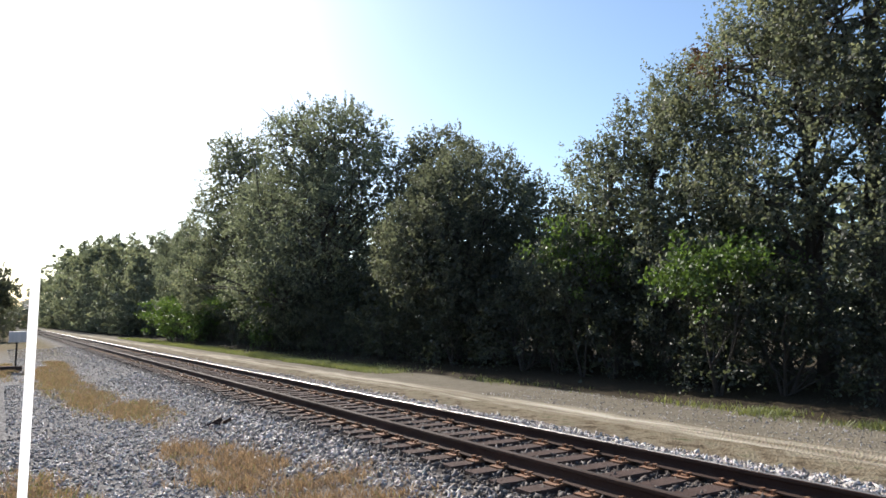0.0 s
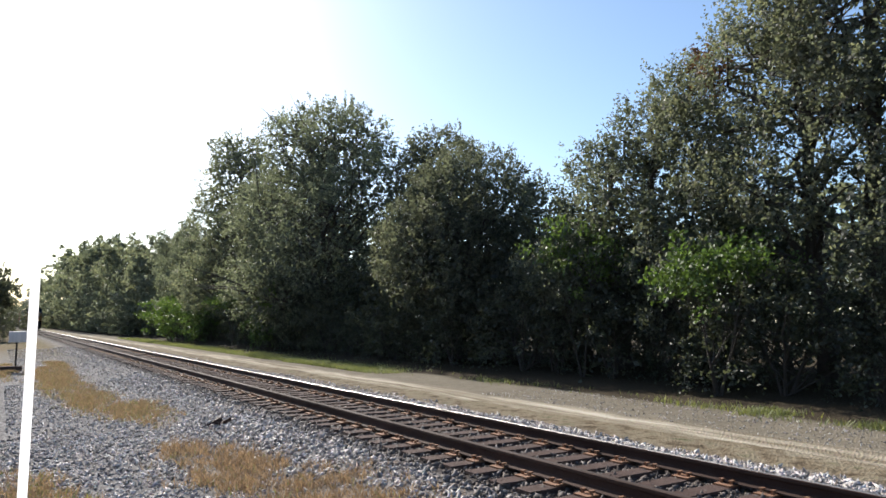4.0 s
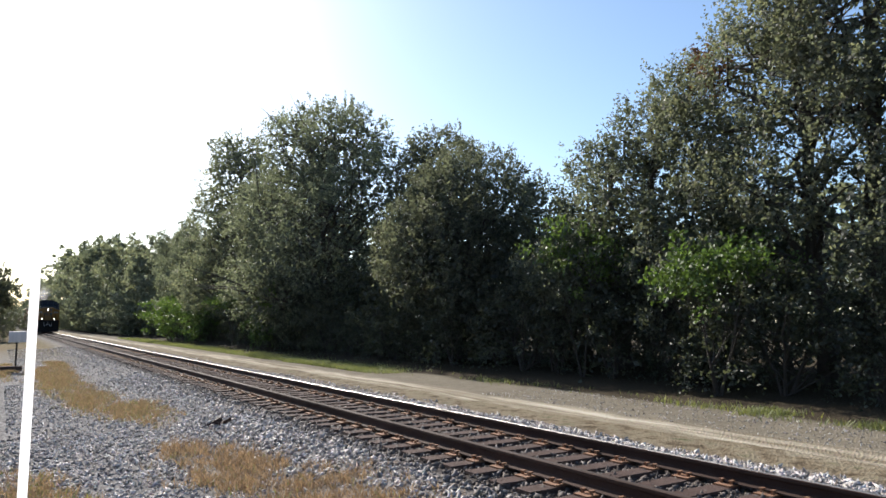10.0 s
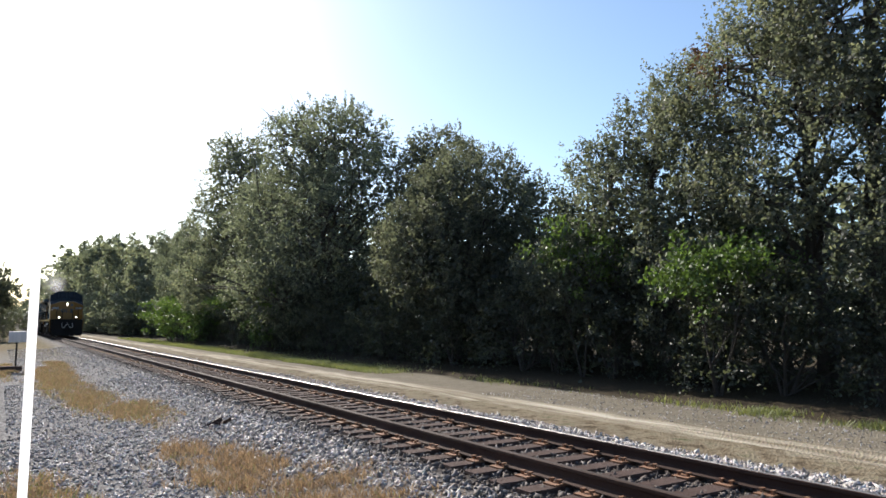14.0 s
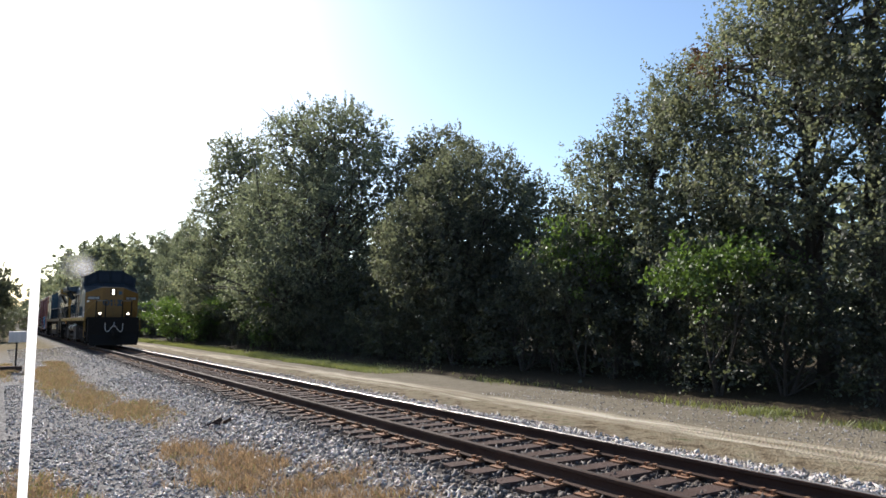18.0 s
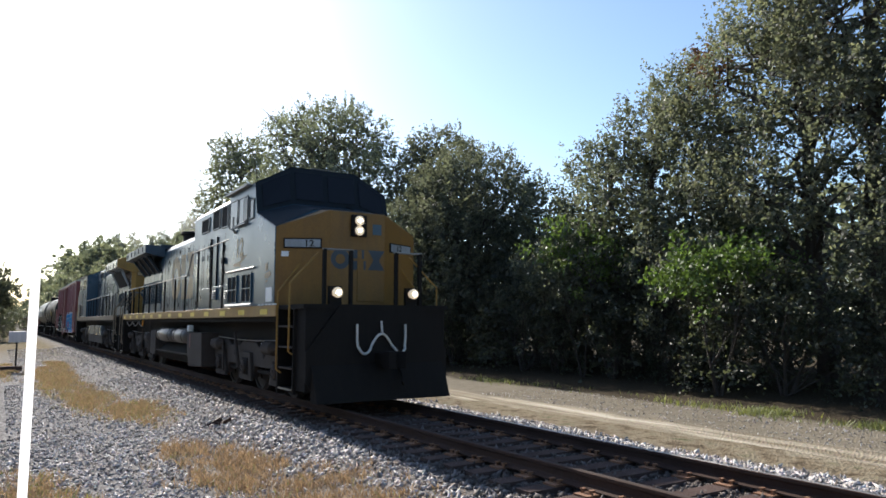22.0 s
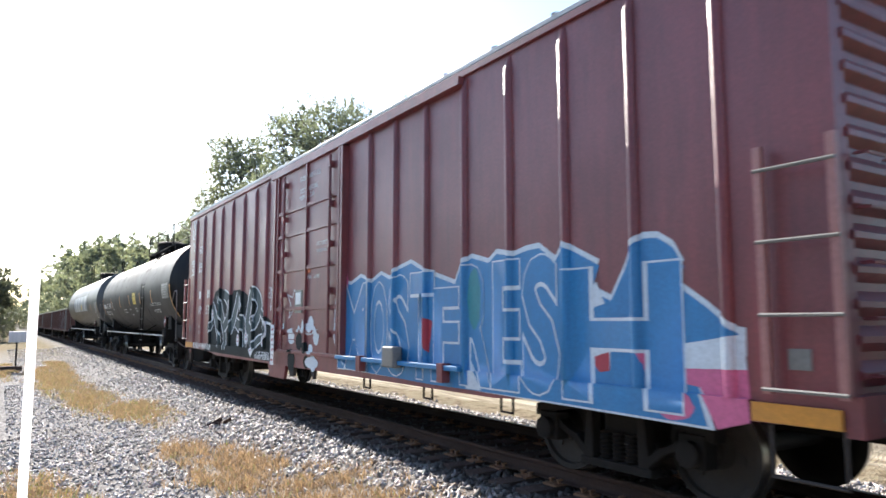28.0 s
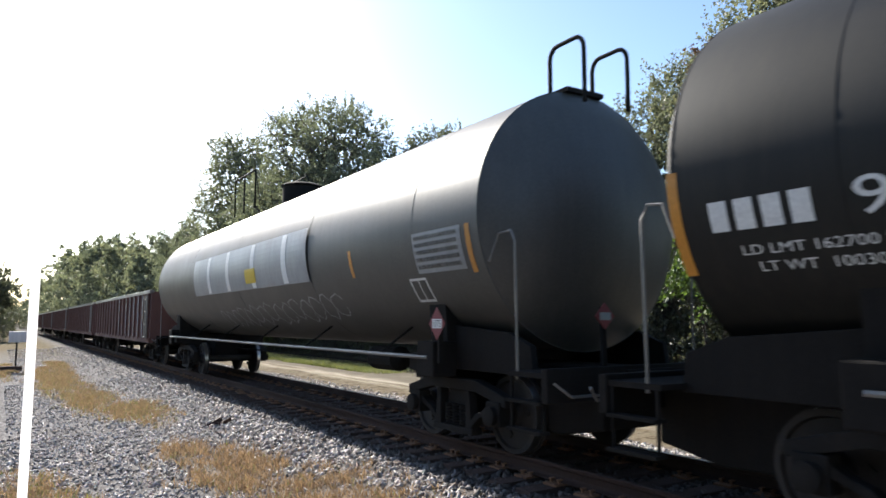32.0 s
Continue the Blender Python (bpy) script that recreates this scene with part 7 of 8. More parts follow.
    for x, z in ((-0.35, 1.22), (-17.95, 1.3)):
        part("label_plate", G().box(x, x + 0.16, -Y - 0.01, -Y - 0.002, z, z + 0.14), HANDRAIL, t)
    # the wide door and what is fixed or painted on it
    for ob in t.children:
        if ob.name.split(".")[0] in ("plug_door", "door_frame", "stencil", "orange_label", "door_notice", "notice_sheet"):
            mid = sum(v.co.x for v in ob.data.vertices) / len(ob.data.vertices)
            if -11.2 < mid < -7.6:
                ob.location.x += 0.2
    return t


def tank_body(t, length, r, zc, mat, seams, label):
    head = [(-length - 0.62, 0.02), (-length - 0.6, 0.35), (-length - 0.5, 0.75), (-length - 0.33, 1.12), (-length - 0.15, 1.37), (-length, r), (0, r), (0.15, 1.37), (0.33, 1.12), (0.5, 0.75), (0.6, 0.35), (0.62, 0.02)]
    body = part("tank", G().turn([(a, min(b, r) if b > r - 0.2 else b * r / 1.5) for a, b in head], (0, 0, zc), "x", 72), mat, t, label, smooth=True)
    for x in seams:
        part("weld_seam", G().turn([(x - 0.012, r - 0.008), (x - 0.008, r + 0.003), (x + 0.008, r + 0.003), (x + 0.012, r - 0.008)], (0, 0, zc), "x", 72), mat, t, smooth=True)
    return lambda x, z: -math.sqrt(max(0.05, r * r - (z - zc) ** 2))


def tape_strip(t, x, z0, z1, w, surf, mat):
    me = shape([[(0, 0), (w, 0), (w, z1 - z0), (0, z1 - z0)]])
    part("reflector", lay(me, x, z0, surf, (), [z0 + (z1 - z0) * k / 8 for k in range(1, 8)], 0.005), mat, t, "yellow reflective strip")


def diamond(t, x, z, surf, text=True):
    zz = [z - 0.2 + 0.05 * k for k in range(9)]
    part("placard", lay(shape([[(x - 0.19, z), (x, z - 0.2), (x + 0.19, z), (x, z + 0.2)]]), 0, 0, surf, (), zz, 0.02), PLACARD_RED, t, "red diamond hazard placard")
    part("placard_field", lay(shape([[(x - 0.11, z - 0.055), (x + 0.11, z - 0.055), (x + 0.11, z + 0.055), (x - 0.11, z + 0.055)]]), 0, 0, surf, (), zz, 0.023), PLAIN_WHITE, t)
    part("placard_number", lay(letters("1075", 0.085, 0.19), x - 0.095, z - 0.042, surf, (), zz, 0.026), DARK, t)


def tank_under(t, length, r, zc, shift=0.0):
    bottom = zc - r
    for x, d in ((0, 1), (-length, -1)):
        part("stub_sill", G().box(*sorted((x + d * 1.0, x - d * 2.6)), -0.36, 0.36, 0.5, 1.04), DARK, t, bevel=0.015)
        part("body_bolster", G().prism([(-1.36, 1.14), (-1.36, 0.92), (-0.5, 0.72), (0.5, 0.72), (1.36, 0.92), (1.36, 1.14)], "x", x - d * 1.35, x - d * 1.9), DARK, t, bevel=0.012)
        part("end_sill", G().box(*sorted((x + d * 0.88, x + d * 0.97)), -1.45, 1.45, 0.74, 1.08), DARK, t, bevel=0.01)
        part("saddle", G().prism([(-1.25, zc - 0.75), (-0.95, zc - 1.18), (-0.5, bottom + 0.02), (0.5, bottom + 0.02), (0.95, zc - 1.18), (1.25, zc - 0.75), (1.2, 1.15), (0.5, 0.9), (-0.5, 0.9), (-1.2, 1.15)], "x", x - d * 1.2, x - d * 1.6), DARK, t, bevel=0.01)
        part("end_deck", G().box(*sorted((x + d * 0.95, x + d * 0.3)), -1.42, 1.42, 0.98, 1.03), DARK, t)
        part("brake_rigging", G().prism([(x + d * 0.95, 0.98), (x + d * 0.95, 0.42), (x + d * 0.3, 0.3), (x - d * 0.75, 0.34), (x - d * 0.75, 0.98)], "y", -0.68, 0.68), DARK, t, bevel=0.02)
        for s in (-1, 1):
            part("hand_rail", G().tube([(x + d * 0.45, s * 1.4, 0.95), (x + d * 0.45, s * 1.42, 2.4), (x + d * 0.38, s * 1.42, 2.52), (x + d * 0.2, s * 1.44, 2.5), (x + d * 0.06, s * 1.47, 2.2)], 0.015, 6), HANDRAIL, t, "worn steel grab pole")
            part("end_step", G().tube([(x + d * 0.35, s * 1.4, 1.02), (x + d * 0.35, s * 1.4, 0.45), (x + d * 0.85, s * 1.4, 0.45), (x + d * 0.85, s * 1.4, 1.02)], 0.02, 6), DARK, t)
            part("step_tread", G().box(*sorted((x + d * 0.33, x + d * 0.87)), *sorted((s * 1.33, s * 1.47)), 0.43, 0.46).box(*sorted((x + d * 0.33, x + d * 0.87)), *sorted((s * 1.33, s * 1.47)), 0.72, 0.75), DARK, t)
            part("head_brace", G().prism([(x - d * 1.2, 0.95), (x + d * 0.35, 0.95), (x + d * 0.3, 1.28), (x - d * 0.1, 1.42), (x - d * 1.2, 1.5)], "y", s * 1.02, s * 1.1), DARK, t, bevel=0.01)
            part("jacking_pad", G().box(*sorted((x - d * 1.55, x - d * 1.15)), *sorted((s * 1.1, s * 1.45)), 0.86, 1.3), DARK, t, bevel=0.02)
        car_ends(t, x + d * 0.95, d)
    for s in (-1, 1):
        part("side_pipe", G().tube([(-1.3, s * 1.44, 1.1), (-length + 1.3, s * 1.44, 1.1)], 0.026, 8), HANDRAIL, t, "long side handrail pipe")
        x = -2.6
        while x > -length + 2:
            part("pipe_bracket", G().tube([(x, s * 1.44, 1.1), (x, s * 0.9, zc - math.sqrt(r * r - 0.81) + 0.02)], 0.018, 5), DARK, t)
            x -= 2.9
    rim = [(-0.55, 1.46), (-0.41, 1.6), (-0.55, 1.74), (-0.69, 1.6)]
    card = part("placard", G().prism(rim, "x", 0.86, 0.875), PLACARD_RED, t, "red diamond hazard placard")
    part("placard_field", G().box(0.875, 0.88, -0.63, -0.47, 1.56, 1.64), GREY, card)
    part("placard_holder", G().box(0.82, 0.86, -0.58, -0.52, 1.05, 1.7), DARK, t)
    part("brake_rod", G().tube([(-2, 0.3, 0.75), (-length + 2, 0.3, 0.75)], 0.02, 5), DARK, t)
    part("brake_valve", G().box(-3.2, -2.5, -0.5, 0.3, 0.7, 1.1).turn([(-4.6, 0.05), (-4.5, 0.2), (-3.7, 0.2), (-3.6, 0.05)], (0, -0.5, 0.95), "x", 12), DARK, t)
    truck_two(t, -1.62 + shift)
    truck_two(t, -length + 1.62 + shift)


def top_fence(t, x0, x1, z, h, y=0.5):
    for s in (-1, 1):
        part("platform_rail", G().tube([(x0, s * y, z), (x0, s * y, z + h - 0.08), (x0 + 0.08, s * y, z + h), (x1 - 0.08, s * y, z + h), (x1, s * y, z + h - 0.08), (x1, s * y, z)], 0.022, 6), DARK, t)
        x = (x0 + x1) / 2
        part("platform_post", G().box(x - 0.03, x + 0.03, *sorted((s * y, s * (y + 0.03))), z, z + h), DARK, t)


def build_gas_tank():
    t = thing("tank_car", "long glossy black liquefied gas tank car", "freight car", "tank cars of the train")
    L0, r, zc = 16.7, 1.57, 2.72
    surf = tank_body(t, L0, r, zc, BLACK, [0, -2.95, -4.5, -6.1, -7.6, -9.0, -10.63, -12.15, -13.8, -15.42, -L0], "long black cylindrical tank")
    tank_under(t, L0, r, zc)
    part("walkway", G().box(-9.7, -4.05, -0.62, 0.62, 4.38, 4.46), DARK, t, bevel=0.01)
    for x in (-9.5, -8.2, -6.6, -5.2, -4.2):
        part("walkway_support", G().box(x - 0.05, x + 0.05, -0.6, 0.6, 4.16, 4.4), DARK, t)
    top_fence(t, -9.6, -5.65, 4.4, 0.74, 0.6)
    for s in (-1, 1):
        part("platform_rail", G().tube([(-4.9, s * 0.6, 4.4), (-4.9, s * 0.6, 5.18), (-4.8, s * 0.6, 5.27), (-4.3, s * 0.6, 5.25), (-2.0, s * 0.55, 4.7), (-1.85, s * 0.5, 4.2)], 0.022, 6), DARK, t)
        part("platform_post", G().box(-4.5, -4.4, *sorted((s * 0.6, s * 0.64)), 4.4, 5.25), DARK, t)
        l = part("ladder", G().tube([(-5.12, s * 1.55, 0.5), (-5.12, s * 1.56, 2.9), (-5.12, s * 1.38, 3.45), (-5.12, s * 1.0, 4.0), (-5.12, s * 0.6, 4.44)], 0.022, 6).tube([(-4.6, s * 1.55, 0.5), (-4.6, s * 1.56, 2.9), (-4.6, s * 1.38, 3.45), (-4.6, s * 1.0, 4.0), (-4.6, s * 0.6, 4.44)], 0.022, 6), DARK, t, "steel ladder up the tank's side")
        for z, y in ((0.52, 1.55), (0.9, 1.55), (1.28, 1.55), (1.66, 1.55), (2.05, 1.55), (2.45, 1.56), (2.85, 1.56), (3.2, 1.46), (3.55, 1.31), (3.85, 1.11), (4.12, 0.9)):
            part("rung", G().tube([(-5.12, s * y, z), (-4.6, s * y, z)], 0.014, 6), HANDRAIL, l)
        part("ladder_brace", G().tube([(-5.12, s * 1.56, 2.95), (-5.12, s * 1.38, 2.95)], 0.02, 5).tube([(-4.6, s * 1.56, 2.95), (-4.6, s * 1.38, 2.95)], 0.02, 5), DARK, l)
    part("manway", G().turn([(4.2, 0.5), (4.78, 0.5), (4.8, 0.55), (4.86, 0.55), (4.92, 0.45), (4.94, 0.05)], (-8.1, 0, 0), "z", 28), DARK, t, "round manway housing on the walkway", smooth=True)
    for x, z0, z1, w in ((0.0, 1.72, 2.72, 0.1), (-3.3, 2.2, 2.66, 0.09), (-5.65, 2.2, 2.65, 0.09), (-8.26, 2.2, 2.65, 0.09), (-10.94, 2.2, 2.65, 0.09), (-13.64, 2.2, 2.66, 0.09), (-16.75, 1.9, 2.7, 0.1)):
        tape_strip(t, x, z0, z1, w, surf, ORANGE)
    zz = [1.3 + 0.1 * k for k in range(22)]
    part("yellow_sign", lay(shape([[(0, 0), (0.7, 0), (0.7, 0.44), (0, 0.44)]]), -7.3, 2.25, surf, (), zz, 0.006), REFLECT, t, "yellow warning sign on the tank")
    for z in (2.36, 2.56):
        part("sign_line", lay(bars(0.52, 0.06, 5, int(z * 50)), -7.22, z - 0.03, surf, (), zz, 0.01), OCHRE, t)
    part("data_panel", lay(shape([[(0, 0), (1.08, 0), (1.08, 0.5), (0, 0.5)]]), -1.28, 2.3, surf, (), zz, 0.005), SOOT, t, "grey data panel")
    for k in range(6):
        tagged(part("panel_print", lay(bars(1.0, 0.05, 8, k), -1.24, 2.33 + 0.078 * k, surf, (), zz, 0.009), GREY, t), "row of tiny unreadable print", kind="stuff")
    part("stencil", lay(letters("LIQUEFIED PETROLEUM GAS", 0.115, 1.95), -3.73, 2.1, surf, (), zz, 0.006), WHITE, t, "white stencilled words")
    part("stencil", lay(letters("NON-ODORIZED", 0.115, 1.1), -3.38, 1.88, surf, (), zz, 0.006), WHITE, t)
    part("stencil", lay(letters("959384", 0.24, 1.5), -15.35, 2.2, surf, (), zz, 0.006), WHITE, t, "white stencilled car number")
    for k in range(4):
        part("stencil_bar", lay(shape([[(0, 0), (0.15, 0), (0.15, 0.22), (0, 0.22)]]), -16.4 + 0.21 * k, 2.2, surf, (), zz, 0.006), WHITE, t, "white bar of the reporting mark")
    for row, z, x in (("LD LMT 162700 LB  73800 KG", 2.02, -16.2), ("LT WT  100300 LB  45500 KG", 1.9, -16.1)):
        part("stencil", lay(letters(row, 0.07, 1.8), x, z, surf, (), zz, 0.006), WHITE, t)
    part("stencil_frame", lay(shape([[(0, 0), (0.32, 0), (0.32, 0.02), (0, 0.02)], [(0, 0.3), (0.32, 0.3), (0.32, 0.32), (0, 0.32)], [(0, 0), (0.02, 0), (0.02, 0.32), (0, 0.32)], [(0.3, 0), (0.32, 0), (0.32, 0.32), (0.3, 0.32)]]), -13.36, 2.12, surf, (), zz, 0.006), WHITE, t)
    part("stencil", lay(letters("C", 0.1), -13.25, 2.2, surf, (), zz, 0.006), WHITE, t)
    for x, z, w in ((-7.26, 2.06, 0.66), (-7.2, 1.96, 0.4), (-10.12, 2.05, 0.76), (-10.08, 1.94, 0.6), (-8.67, 2.04, 0.54), (-8.6, 1.83, 0.5)):
        part("stencil_line", lay(bars(w, 0.05, 6, int(abs(x) * 7)), x, z, surf, (), zz, 0.006), GREY, t)
    diamond(t, -0.69, 1.58, lambda x, z: -1.5)
    part("placard_holder", G().box(-0.73, -0.65, -1.5, -1.42, 1.05, 1.7), DARK, t)
    def head_x(y, z):
        """How far the dished tank end bulges out at y, z."""
        q = min(1.0, math.hypot(y, z - zc) / r)
        return 0.63 * (1 - q ** 2.6) + 0.02
    rows = [letters("959384", 0.13, 0.72), bars(0.36, 0.12, 4, 12), bars(0.62, 0.06, 6, 13), bars(0.5, 0.06, 6, 14)]
    for me, y0, z0 in zip(rows, (0.02, -0.42, -0.2, -0.15), (3.45, 3.45, 3.28, 3.17)):
        for v in me.vertices:
            y, z = v.co.x + y0, v.co.z + z0
            v.co = (head_x(y, z), y, z)
        part("end_number", me, GREY, t, "white stencilled line on the tank end")
    return t


def build_sooty_tank():
    t = thing("tank_car", "dusty grey-black tank car with scribbled graffiti", "freight car", "tank cars of the train")
    L0, r, zc = 18.3, 1.6, 2.78
    surf = tank_body(t, L0, r, zc, SOOT, [0, -1.45, -5.05, -9.4, -13.7, -L0], "long faded black tank")
    tank_under(t, L0, r, zc, 0.35)
    zz = [1.3 + 0.1 * k for k in range(22)]
    part("walkway", G().box(-13.0, 0.1, -0.3, 0.3, 4.34, 4.4), DARK, t)
    for k in range(12):
        part("walkway_support", G().box(-12.8 + 1.1 * k, -12.7 + 1.1 * k, -0.3, 0.3, 4.2, 4.36), DARK, t)
    for s in (-1, 1):
        hoop = [(-0.15, 4.2), (-0.15, 4.76)] + [(-0.01 - 0.14 * math.cos(q), 4.76 + 0.16 * math.sin(q)) for q in (0.4, 0.8, 1.2, 1.57)] + [(0.31 + 0.14 * math.sin(q), 4.76 + 0.16 * math.cos(q)) for q in (0.0, 0.4, 0.8, 1.2)] + [(0.45, 4.76), (0.45, 4.1)]
        part("top_hoop", G().tube([(x, s * 0.36, z) for x, z in hoop], 0.028, 8), DARK, t, "tall bent grab hoop", smooth=True)
    top_fence(t, -12.8, -11.0, 4.4, 1.0, 0.7)
    part("manway", G().turn([(4.2, 0.45), (4.75, 0.45), (4.8, 0.5), (4.85, 0.4), (4.86, 0.05)], (-9.6, 0, 0), "z", 24), DARK, t, smooth=True)
    part("cover_sheet", lay(shape([[(0, 0), (8.2, 0), (8.2, 0.93), (0, 0.93)]]), -13.25, 2.23, surf, [-13.25 + 0.4 * k for k in range(1, 21)], zz, 0.03), GREY, t, "large pale patch panel on the tank")
    for x in (-11.8, -10.1, -8.2, -6.3):
        part("patch_stripe", lay(shape([[(0, 0), (0.25, 0), (0.25, 0.9), (0, 0.9)]]), x, 2.25, surf, (), zz, 0.035), PLAIN_WHITE, t)
    part("yellow_mark", lay(shape([[(0, 0), (0.7, 0), (0.7, 0.3), (0, 0.3)]]), -8.6, 2.35, surf, (), zz, 0.038), REFLECT, t)
    for x, z0, z1 in ((-0.25, 2.1, 2.65), (-3.4, 2.2, 2.6)):
        tape_strip(t, x, z0, z1, 0.09, surf, ORANGE)
    part("data_panel", lay(shape([[(0, 0), (1.1, 0), (1.1, 0.5), (0, 0.5)]]), -1.45, 2.15, surf, (), zz, 0.005), GREY, t, "grey data panel")
    for k in range(5):
        tagged(part("panel_print", lay(bars(1.0, 0.05, 8, k + 30), -1.4, 2.2 + 0.09 * k, surf, (), zz, 0.009), SOOT, t), "row of tiny unreadable print", kind="stuff")
    part("stencil_frame", lay(shape([[(0, 0), (0.42, 0), (0.42, 0.03), (0, 0.03)], [(0, 0.27), (0.42, 0.27), (0.42, 0.3), (0, 0.3)], [(0, 0), (0.03, 0), (0.03, 0.3), (0, 0.3)], [(0.39, 0), (0.42, 0), (0.42, 0.3), (0.39, 0.3)], [(0.2, 0), (0.22, 0), (0.22, 0.3), (0.2, 0.3)]]), -1.75, 1.8, surf, (), zz, 0.006), WHITE, t)
    diamond(t, -0.95, 1.52, lambda x, z: -1.5)
    part("placard_holder", G().box(-0.97, -0.93, -1.5, -1.44, 1.05, 1.6), DARK, t)
    rn = random.Random(4)
    for k in range(15):
        x, z = -11.6 + 0.52 * k, 1.62 + rn.uniform(-0.03, 0.05) + 0.012 * k
        pts = [(x + 0.26 * math.cos(a) * (1 + rn.uniform(-0.2, 0.2)), z + 0.19 * math.sin(a) * (1 + rn.uniform(-0.2, 0.2))) for a in np.linspace(0.4, 6.0, 12)]
        ring = [[p, q, (q[0] * 0.9 + x * 0.1, q[1] * 0.9 + z * 0.1), (p[0] * 0.9 + x * 0.1, p[1] * 0.9 + z * 0.1)] for p, q in zip(pts[:-1], pts[1:])]
        part("graffiti_scribble", lay(shape(ring), 0, 0, surf, (), zz, 0.006), GREY, t, "pale grey sprayed outline")
    me = bars(0.7, 0.12, 5, 77)
    for v in me.vertices:
        v.co = (0.42, v.co.x - 0.6, v.co.z + 3.3)
    part("end_scribble", me, TAN, t)
    return t


def build_gondola(k):
    t = thing("gondola_car", "rusty brown open gondola with white streaks" if k == 0 else "rusty brown open gondola car", "freight car", "gondolas of the train")
    L0 = 16.6
    for s in (-1, 1):
        part("side", G().box(-L0, 0, *sorted((s * 1.44, s * 1.5)), 0.95, 2.62), RUST, t, "rusty steel side")
        part("top_rail", G().box(-L0, 0, *sorted((s * 1.42, s * 1.56)), 2.56, 2.68), HANDRAIL if s < 0 else RUST, t, "worn pale top rail", bevel=0.01)
        for j in range(17):
            x = -0.3 - j * (L0 - 0.6) / 16
            part("side_post", G().box(x - 0.06, x + 0.06, *sorted((s * 1.5, s * 1.57)), 0.9, 2.56), RUST, t)
            if k == 0 and s < 0 and j in (0, 1, 2, 3, 4, 5, 7):
                part("lime_streak", G().box(x - 0.055, x + 0.05, -1.575, -1.571, 1.0, 2.5), GREY, t, "white streak down a post")
        part("side_sill", G().box(-L0, 0, *sorted((s * 1.4, s * 1.54)), 0.82, 0.98), RUST, t)
        ladder(t, -0.5, -0.05, s * 1.62, 1.0, 2.5, 4, HANDRAIL)
    for x in (-L0, -0.06):
        part("end_wall", G().box(x, x + 0.06, -1.44, 1.44, 0.95, 2.62), RUST, t)
    part("floor", G().box(-L0, 0, -1.44, 1.44, 0.9, 0.98), RUST, t)
    part("centre_sill", G().box(-L0, 0, -0.3, 0.3, 0.6, 0.9), DARK, t)
    for x, d in ((0, 1), (-L0, -1)):
        car_ends(t, x, d)
    truck_two(t, -2.0)
    truck_two(t, -L0 + 2.0)
    return t


boxcar, tank_a, tank_b = build_boxcar(), build_gas_tank(), build_sooty_tank()
gondolas = [build_gondola(0)]
spin0 = len(spinning)
gondolas.append(build_gondola(1))
for k in range(3):
    c = copy_thing(gondolas[1], pose(0, 0, 0))
    gondolas.append(c)
    sets = sorted((o for o in c.children if o.name.startswith("wheelset")), key=lambda o: o.location.x)
    spinning += [(o, o.location.x, 0.457) for o in sets]


# ---- trackside things
def build_post():
    m, nt, links, b = nodes_of("translucent_white_plastic")
    b.inputs["Base Color"].default_value = (0.88, 0.87, 0.88, 1)
    b.inputs["Roughness"].default_value = 0.35
    tr = nt.new("ShaderNodeBsdfTranslucent")
    tr.inputs[0].default_value = (0.97, 0.95, 0.97, 1)
    mx = nt.new("ShaderNodeMixShader")
    mx.inputs[0].default_value = 0.7
    links.new(b.outputs[0], mx.inputs[1])
    links.new(tr.outputs[0], mx.inputs[2])
    links.new(mx.outputs[0], nt["Material Output"].inputs[0])
    t = thing("marker_post", "slender white flexible marker post standing in the gravel", "post", at=pose(-4.0, 0.135, -0.44))
    arc = [radians(a) for a in range(-60, 61, 15)]
    rows = [(-0.1, 1), (0.8, 1), (1.6, 1), (2.3, 1), (2.33, 0.8), (2.345, 0.4)]
    v = [(0.0245 * (math.cos(a) - 1) * k, 0.0245 * math.sin(a) * k, z) for z, k in rows for a in arc]
    n = len(arc)
    f = [(r * n + i, r * n + i + 1, (r + 1) * n + i + 1, (r + 1) * n + i) for r in range(len(rows) - 1) for i in range(n - 1)]
    part("blade", G().add(v, f), m, t, smooth=True)


build_post()
sign = thing("trackside_sign", "small pale sign box on a thin dark stake by the track", "sign", at=pose(-34.0, 0.62, ground_z(-34, 0.62)))
part("stake", G().tube([(0, 0, -0.05), (0.03, 0, 1.2)], 0.035, 6), DARK, sign)
part("panel", G().box(-0.1, 0.1, -0.3, 0.42, 1.15, 1.6), painted("faded_sign_paint", (0.6, 0.56, 0.54), 0.6, amount=0.4), sign, "faded pale panel", bevel=0.02)
beam = part("timber_beam", G().box(-0.16, 0.16, -1.9, 0.55, -0.05, 0.2), TIE_WOOD, None, bevel=0.02, at=pose(-33.4, 0.3, ground_z(-33, 0.3)))
tagged(beam, "dark old railway tie lying across the gravel edge", "timber")
scrap = thing("scrap_tie_plate", "rusty tie plate and spike lying in the ballast", "scrap metal", at=pose(-13.2, 3.56, ground_z(-13.2, 3.56) + 0.03, 14, -8, 35))
part("plate", G().box(-0.13, 0.13, -0.09, 0.09, 0, 0.03).box(-0.13, -0.07, -0.09, 0.09, 0.02, 0.085).box(0.09, 0.13, -0.09, 0.09, 0.02, 0.06), RAIL_STEEL, scrap, bevel=0.008)
part("bent_spike", G().tube([(-0.34, -0.2, 0.0), (-0.15, -0.1, 0.05), (0.05, -0.12, 0.03)], 0.018, 6), RAIL_STEEL, scrap)


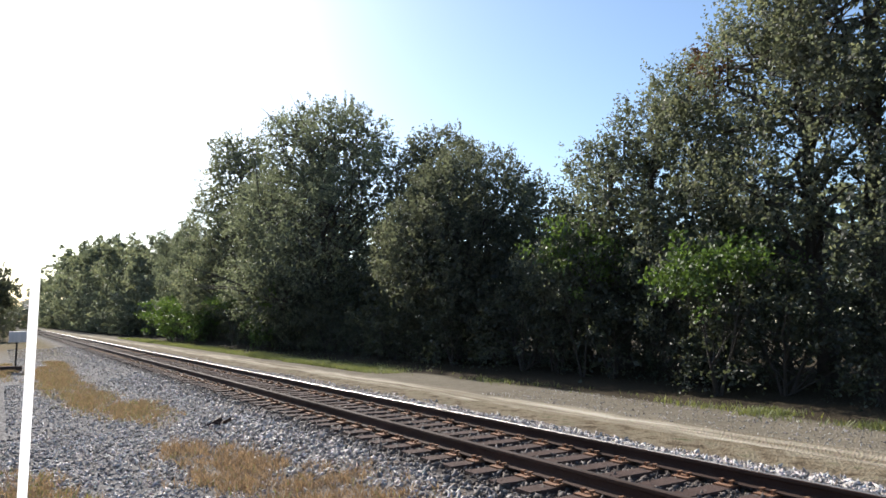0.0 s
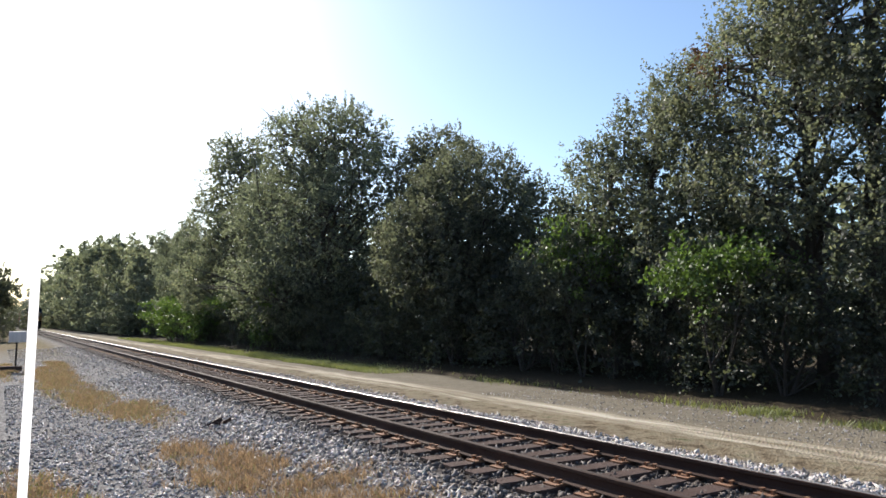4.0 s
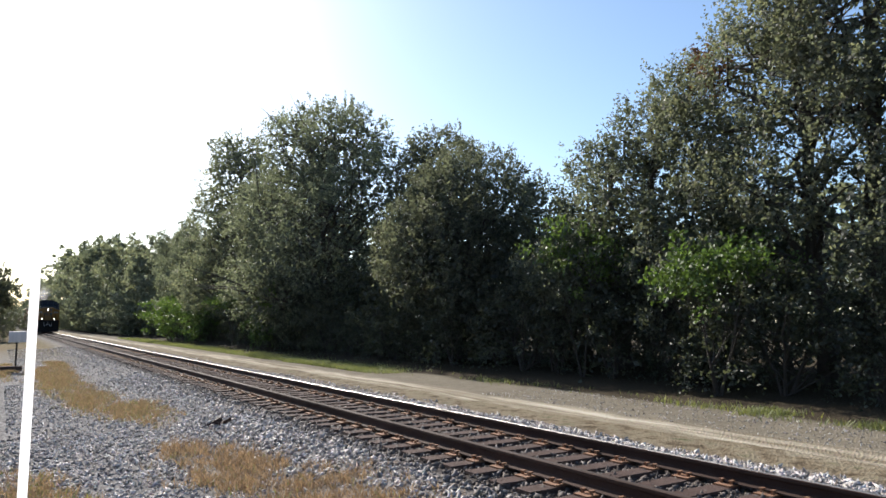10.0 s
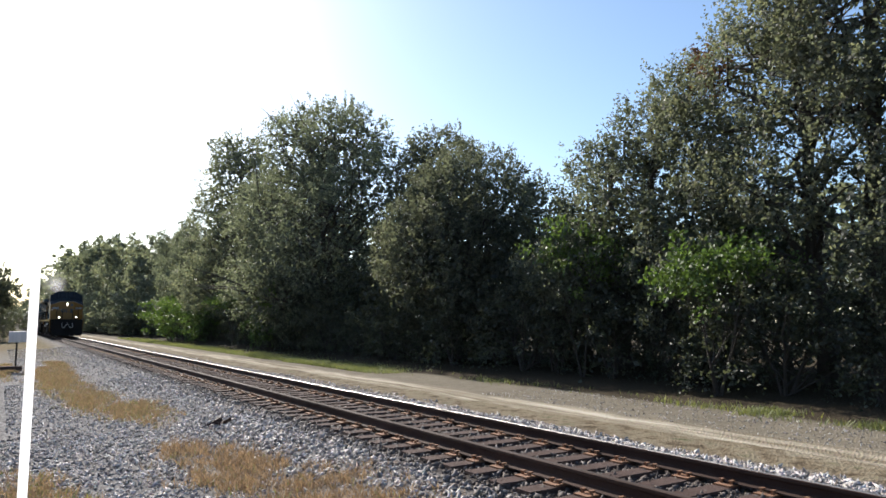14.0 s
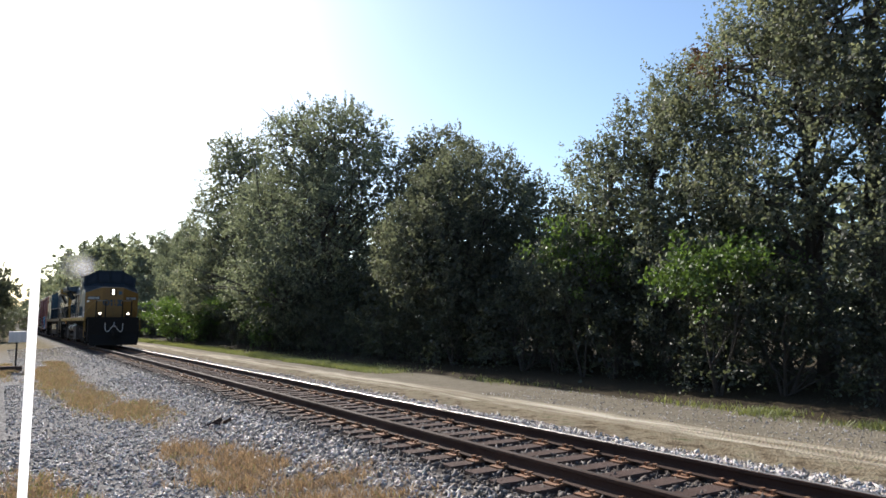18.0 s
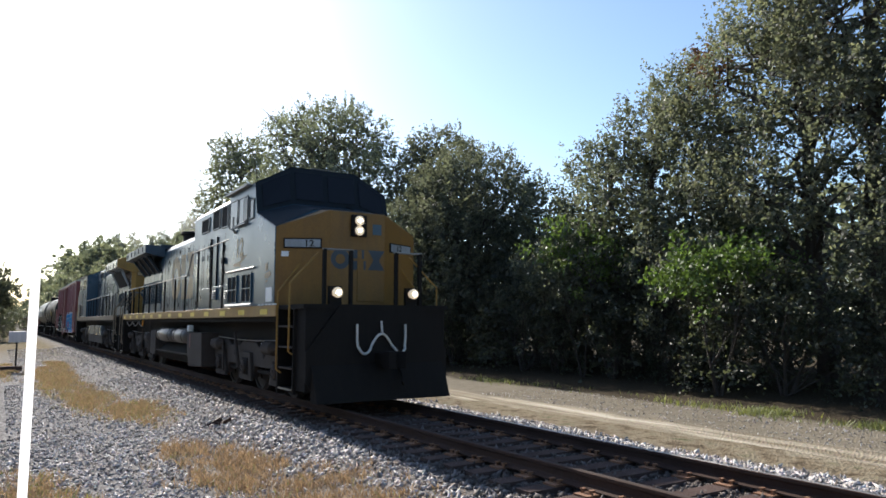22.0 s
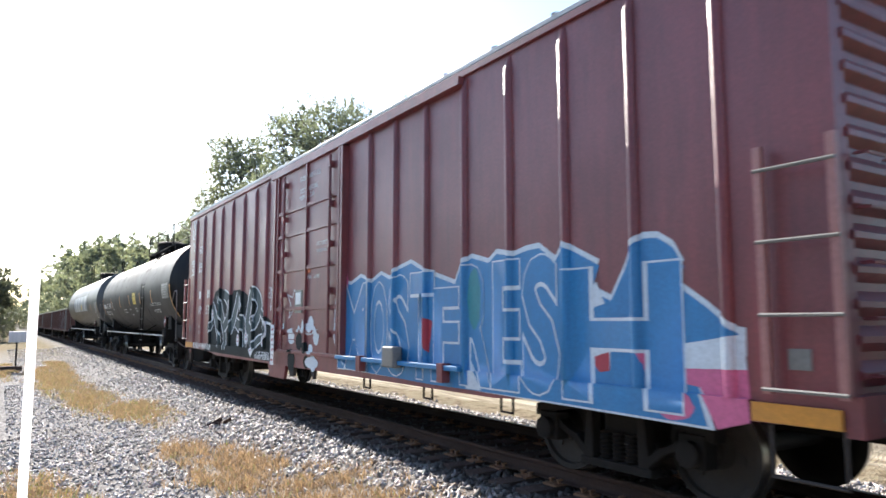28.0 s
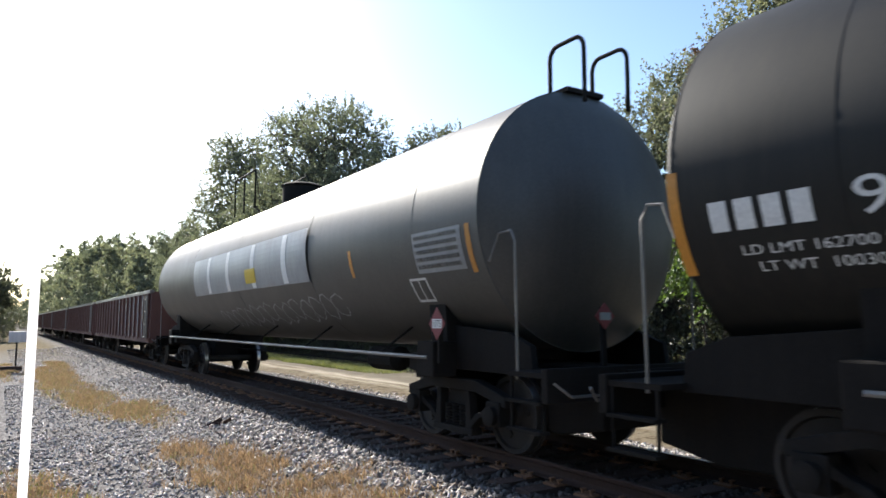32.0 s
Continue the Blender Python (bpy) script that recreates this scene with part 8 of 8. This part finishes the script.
# ---- exhaust haze over the leading locomotive: soft drifting flakes
def haze_material():
    m, nt, links, b = nodes_of("thin_exhaust_haze")
    b = nt.new("ShaderNodeBsdfTranslucent")
    b.inputs[0].default_value = (0.5, 0.5, 0.52, 1)
    att = nt.new("ShaderNodeAttribute")
    att.attribute_name = "thick"
    no = noise_node(nt, links, 1.3, 4, nt.new("ShaderNodeTexCoord").outputs["Object"])
    mul = nt.new("ShaderNodeMath")
    mul.operation = "MULTIPLY"
    links.new(att.outputs["Fac"], mul.inputs[0])
    links.new(no.outputs[0], mul.inputs[1])
    tp = nt.new("ShaderNodeBsdfTransparent")
    mx = nt.new("ShaderNodeMixShader")
    links.new(mul.outputs[0], mx.inputs[0])
    links.new(tp.outputs[0], mx.inputs[1])
    links.new(b.outputs[0], mx.inputs[2])
    links.new(mx.outputs[0], nt["Material Output"].inputs[0])
    return m


HAZE = haze_material()


def puff(x, z, y, r, dens, rn, parent):
    n, verts, faces, thick = 14, [(0, 0, 0)], [], [dens]
    for ring, k in ((0.35, 0.75), (0.7, 0.3), (1.0, 0.0)):
        for i in range(n):
            a = 2 * math.pi * i / n
            q = r * ring * rn.uniform(0.85, 1.15)
            verts.append((rn.uniform(-0.2, 0.2) * r, q * math.cos(a), q * math.sin(a)))
            thick.append(dens * k)
    faces += [(0, 1 + i, 1 + (i + 1) % n) for i in range(n)]
    for c in (0, 1):
        faces += [(1 + c * n + i, 1 + (c + 1) * n + i, 1 + (c + 1) * n + (i + 1) % n, 1 + c * n + (i + 1) % n) for i in range(n)]
    me = bpy.data.meshes.new("puff")
    me.from_pydata(verts, [], faces)
    me.polygons.foreach_set("use_smooth", [True] * len(me.polygons))
    me.attributes.new("thick", "FLOAT", "POINT").data.foreach_set("value", thick)
    ob = part("puff", me, HAZE, parent, at=pose(x, y, z, rn.uniform(0, 360), 0, rn.uniform(-25, 25)))
    ob.visible_shadow = False
    return ob


smoke = thing("exhaust_smoke", "thin grey exhaust haze trailing above the locomotive", "smoke")
rn = random.Random(3)
for k in range(10):
    u = k / 9
    puff(-13.7 - 17 * u, 5.2 + 2.3 * u ** 0.7 + rn.uniform(-0.3, 0.3) * u, rn.uniform(-0.3, 0.9) * u, 0.6 + 1.3 * u, 0.2 * (1 - 0.4 * u), rn, smoke)


for ob in bpy.data.objects:
    if ob.name.split(".")[0] in ("stencil_line", "sign_line", "sprayed_tag"):
        tagged(ob, "row of small unreadable marks", kind="stuff")


# ---- movement: the whole train rolls at an almost steady speed, with a slight surge near the end
SPEED = 9.03


def lead_x(t):
    """Where the leading cab's front corner is at t seconds."""
    return -4.04 + SPEED * (t - 23.0) - 0.2 * max(0, 1 - abs(t - 29))


def motions():
    times = [float(k) for k in range(33)]
    for ob, off in ((lead_loco, 0.0), (smoke, 0.0), (rear_loco, -22.46), (boxcar, -43.5), (tank_a, -64.12), (tank_b, -83.45), *((g, -103.6 - 18.0 * k) for k, g in enumerate(gondolas))):
        walk(ob, [(t, pose(lead_x(t) + off, TRACK, 0)) for t in times])
    for ob, x, r in spinning:
        step = 1.3 * r / SPEED
        n = math.ceil(32.0 / step)
        walk(ob, [(32.0 * k / n, pose(x, 0, r, 0, math.degrees(SPEED * 32.0 * k / n / r), 0)) for k in range(n + 1)])


motions()
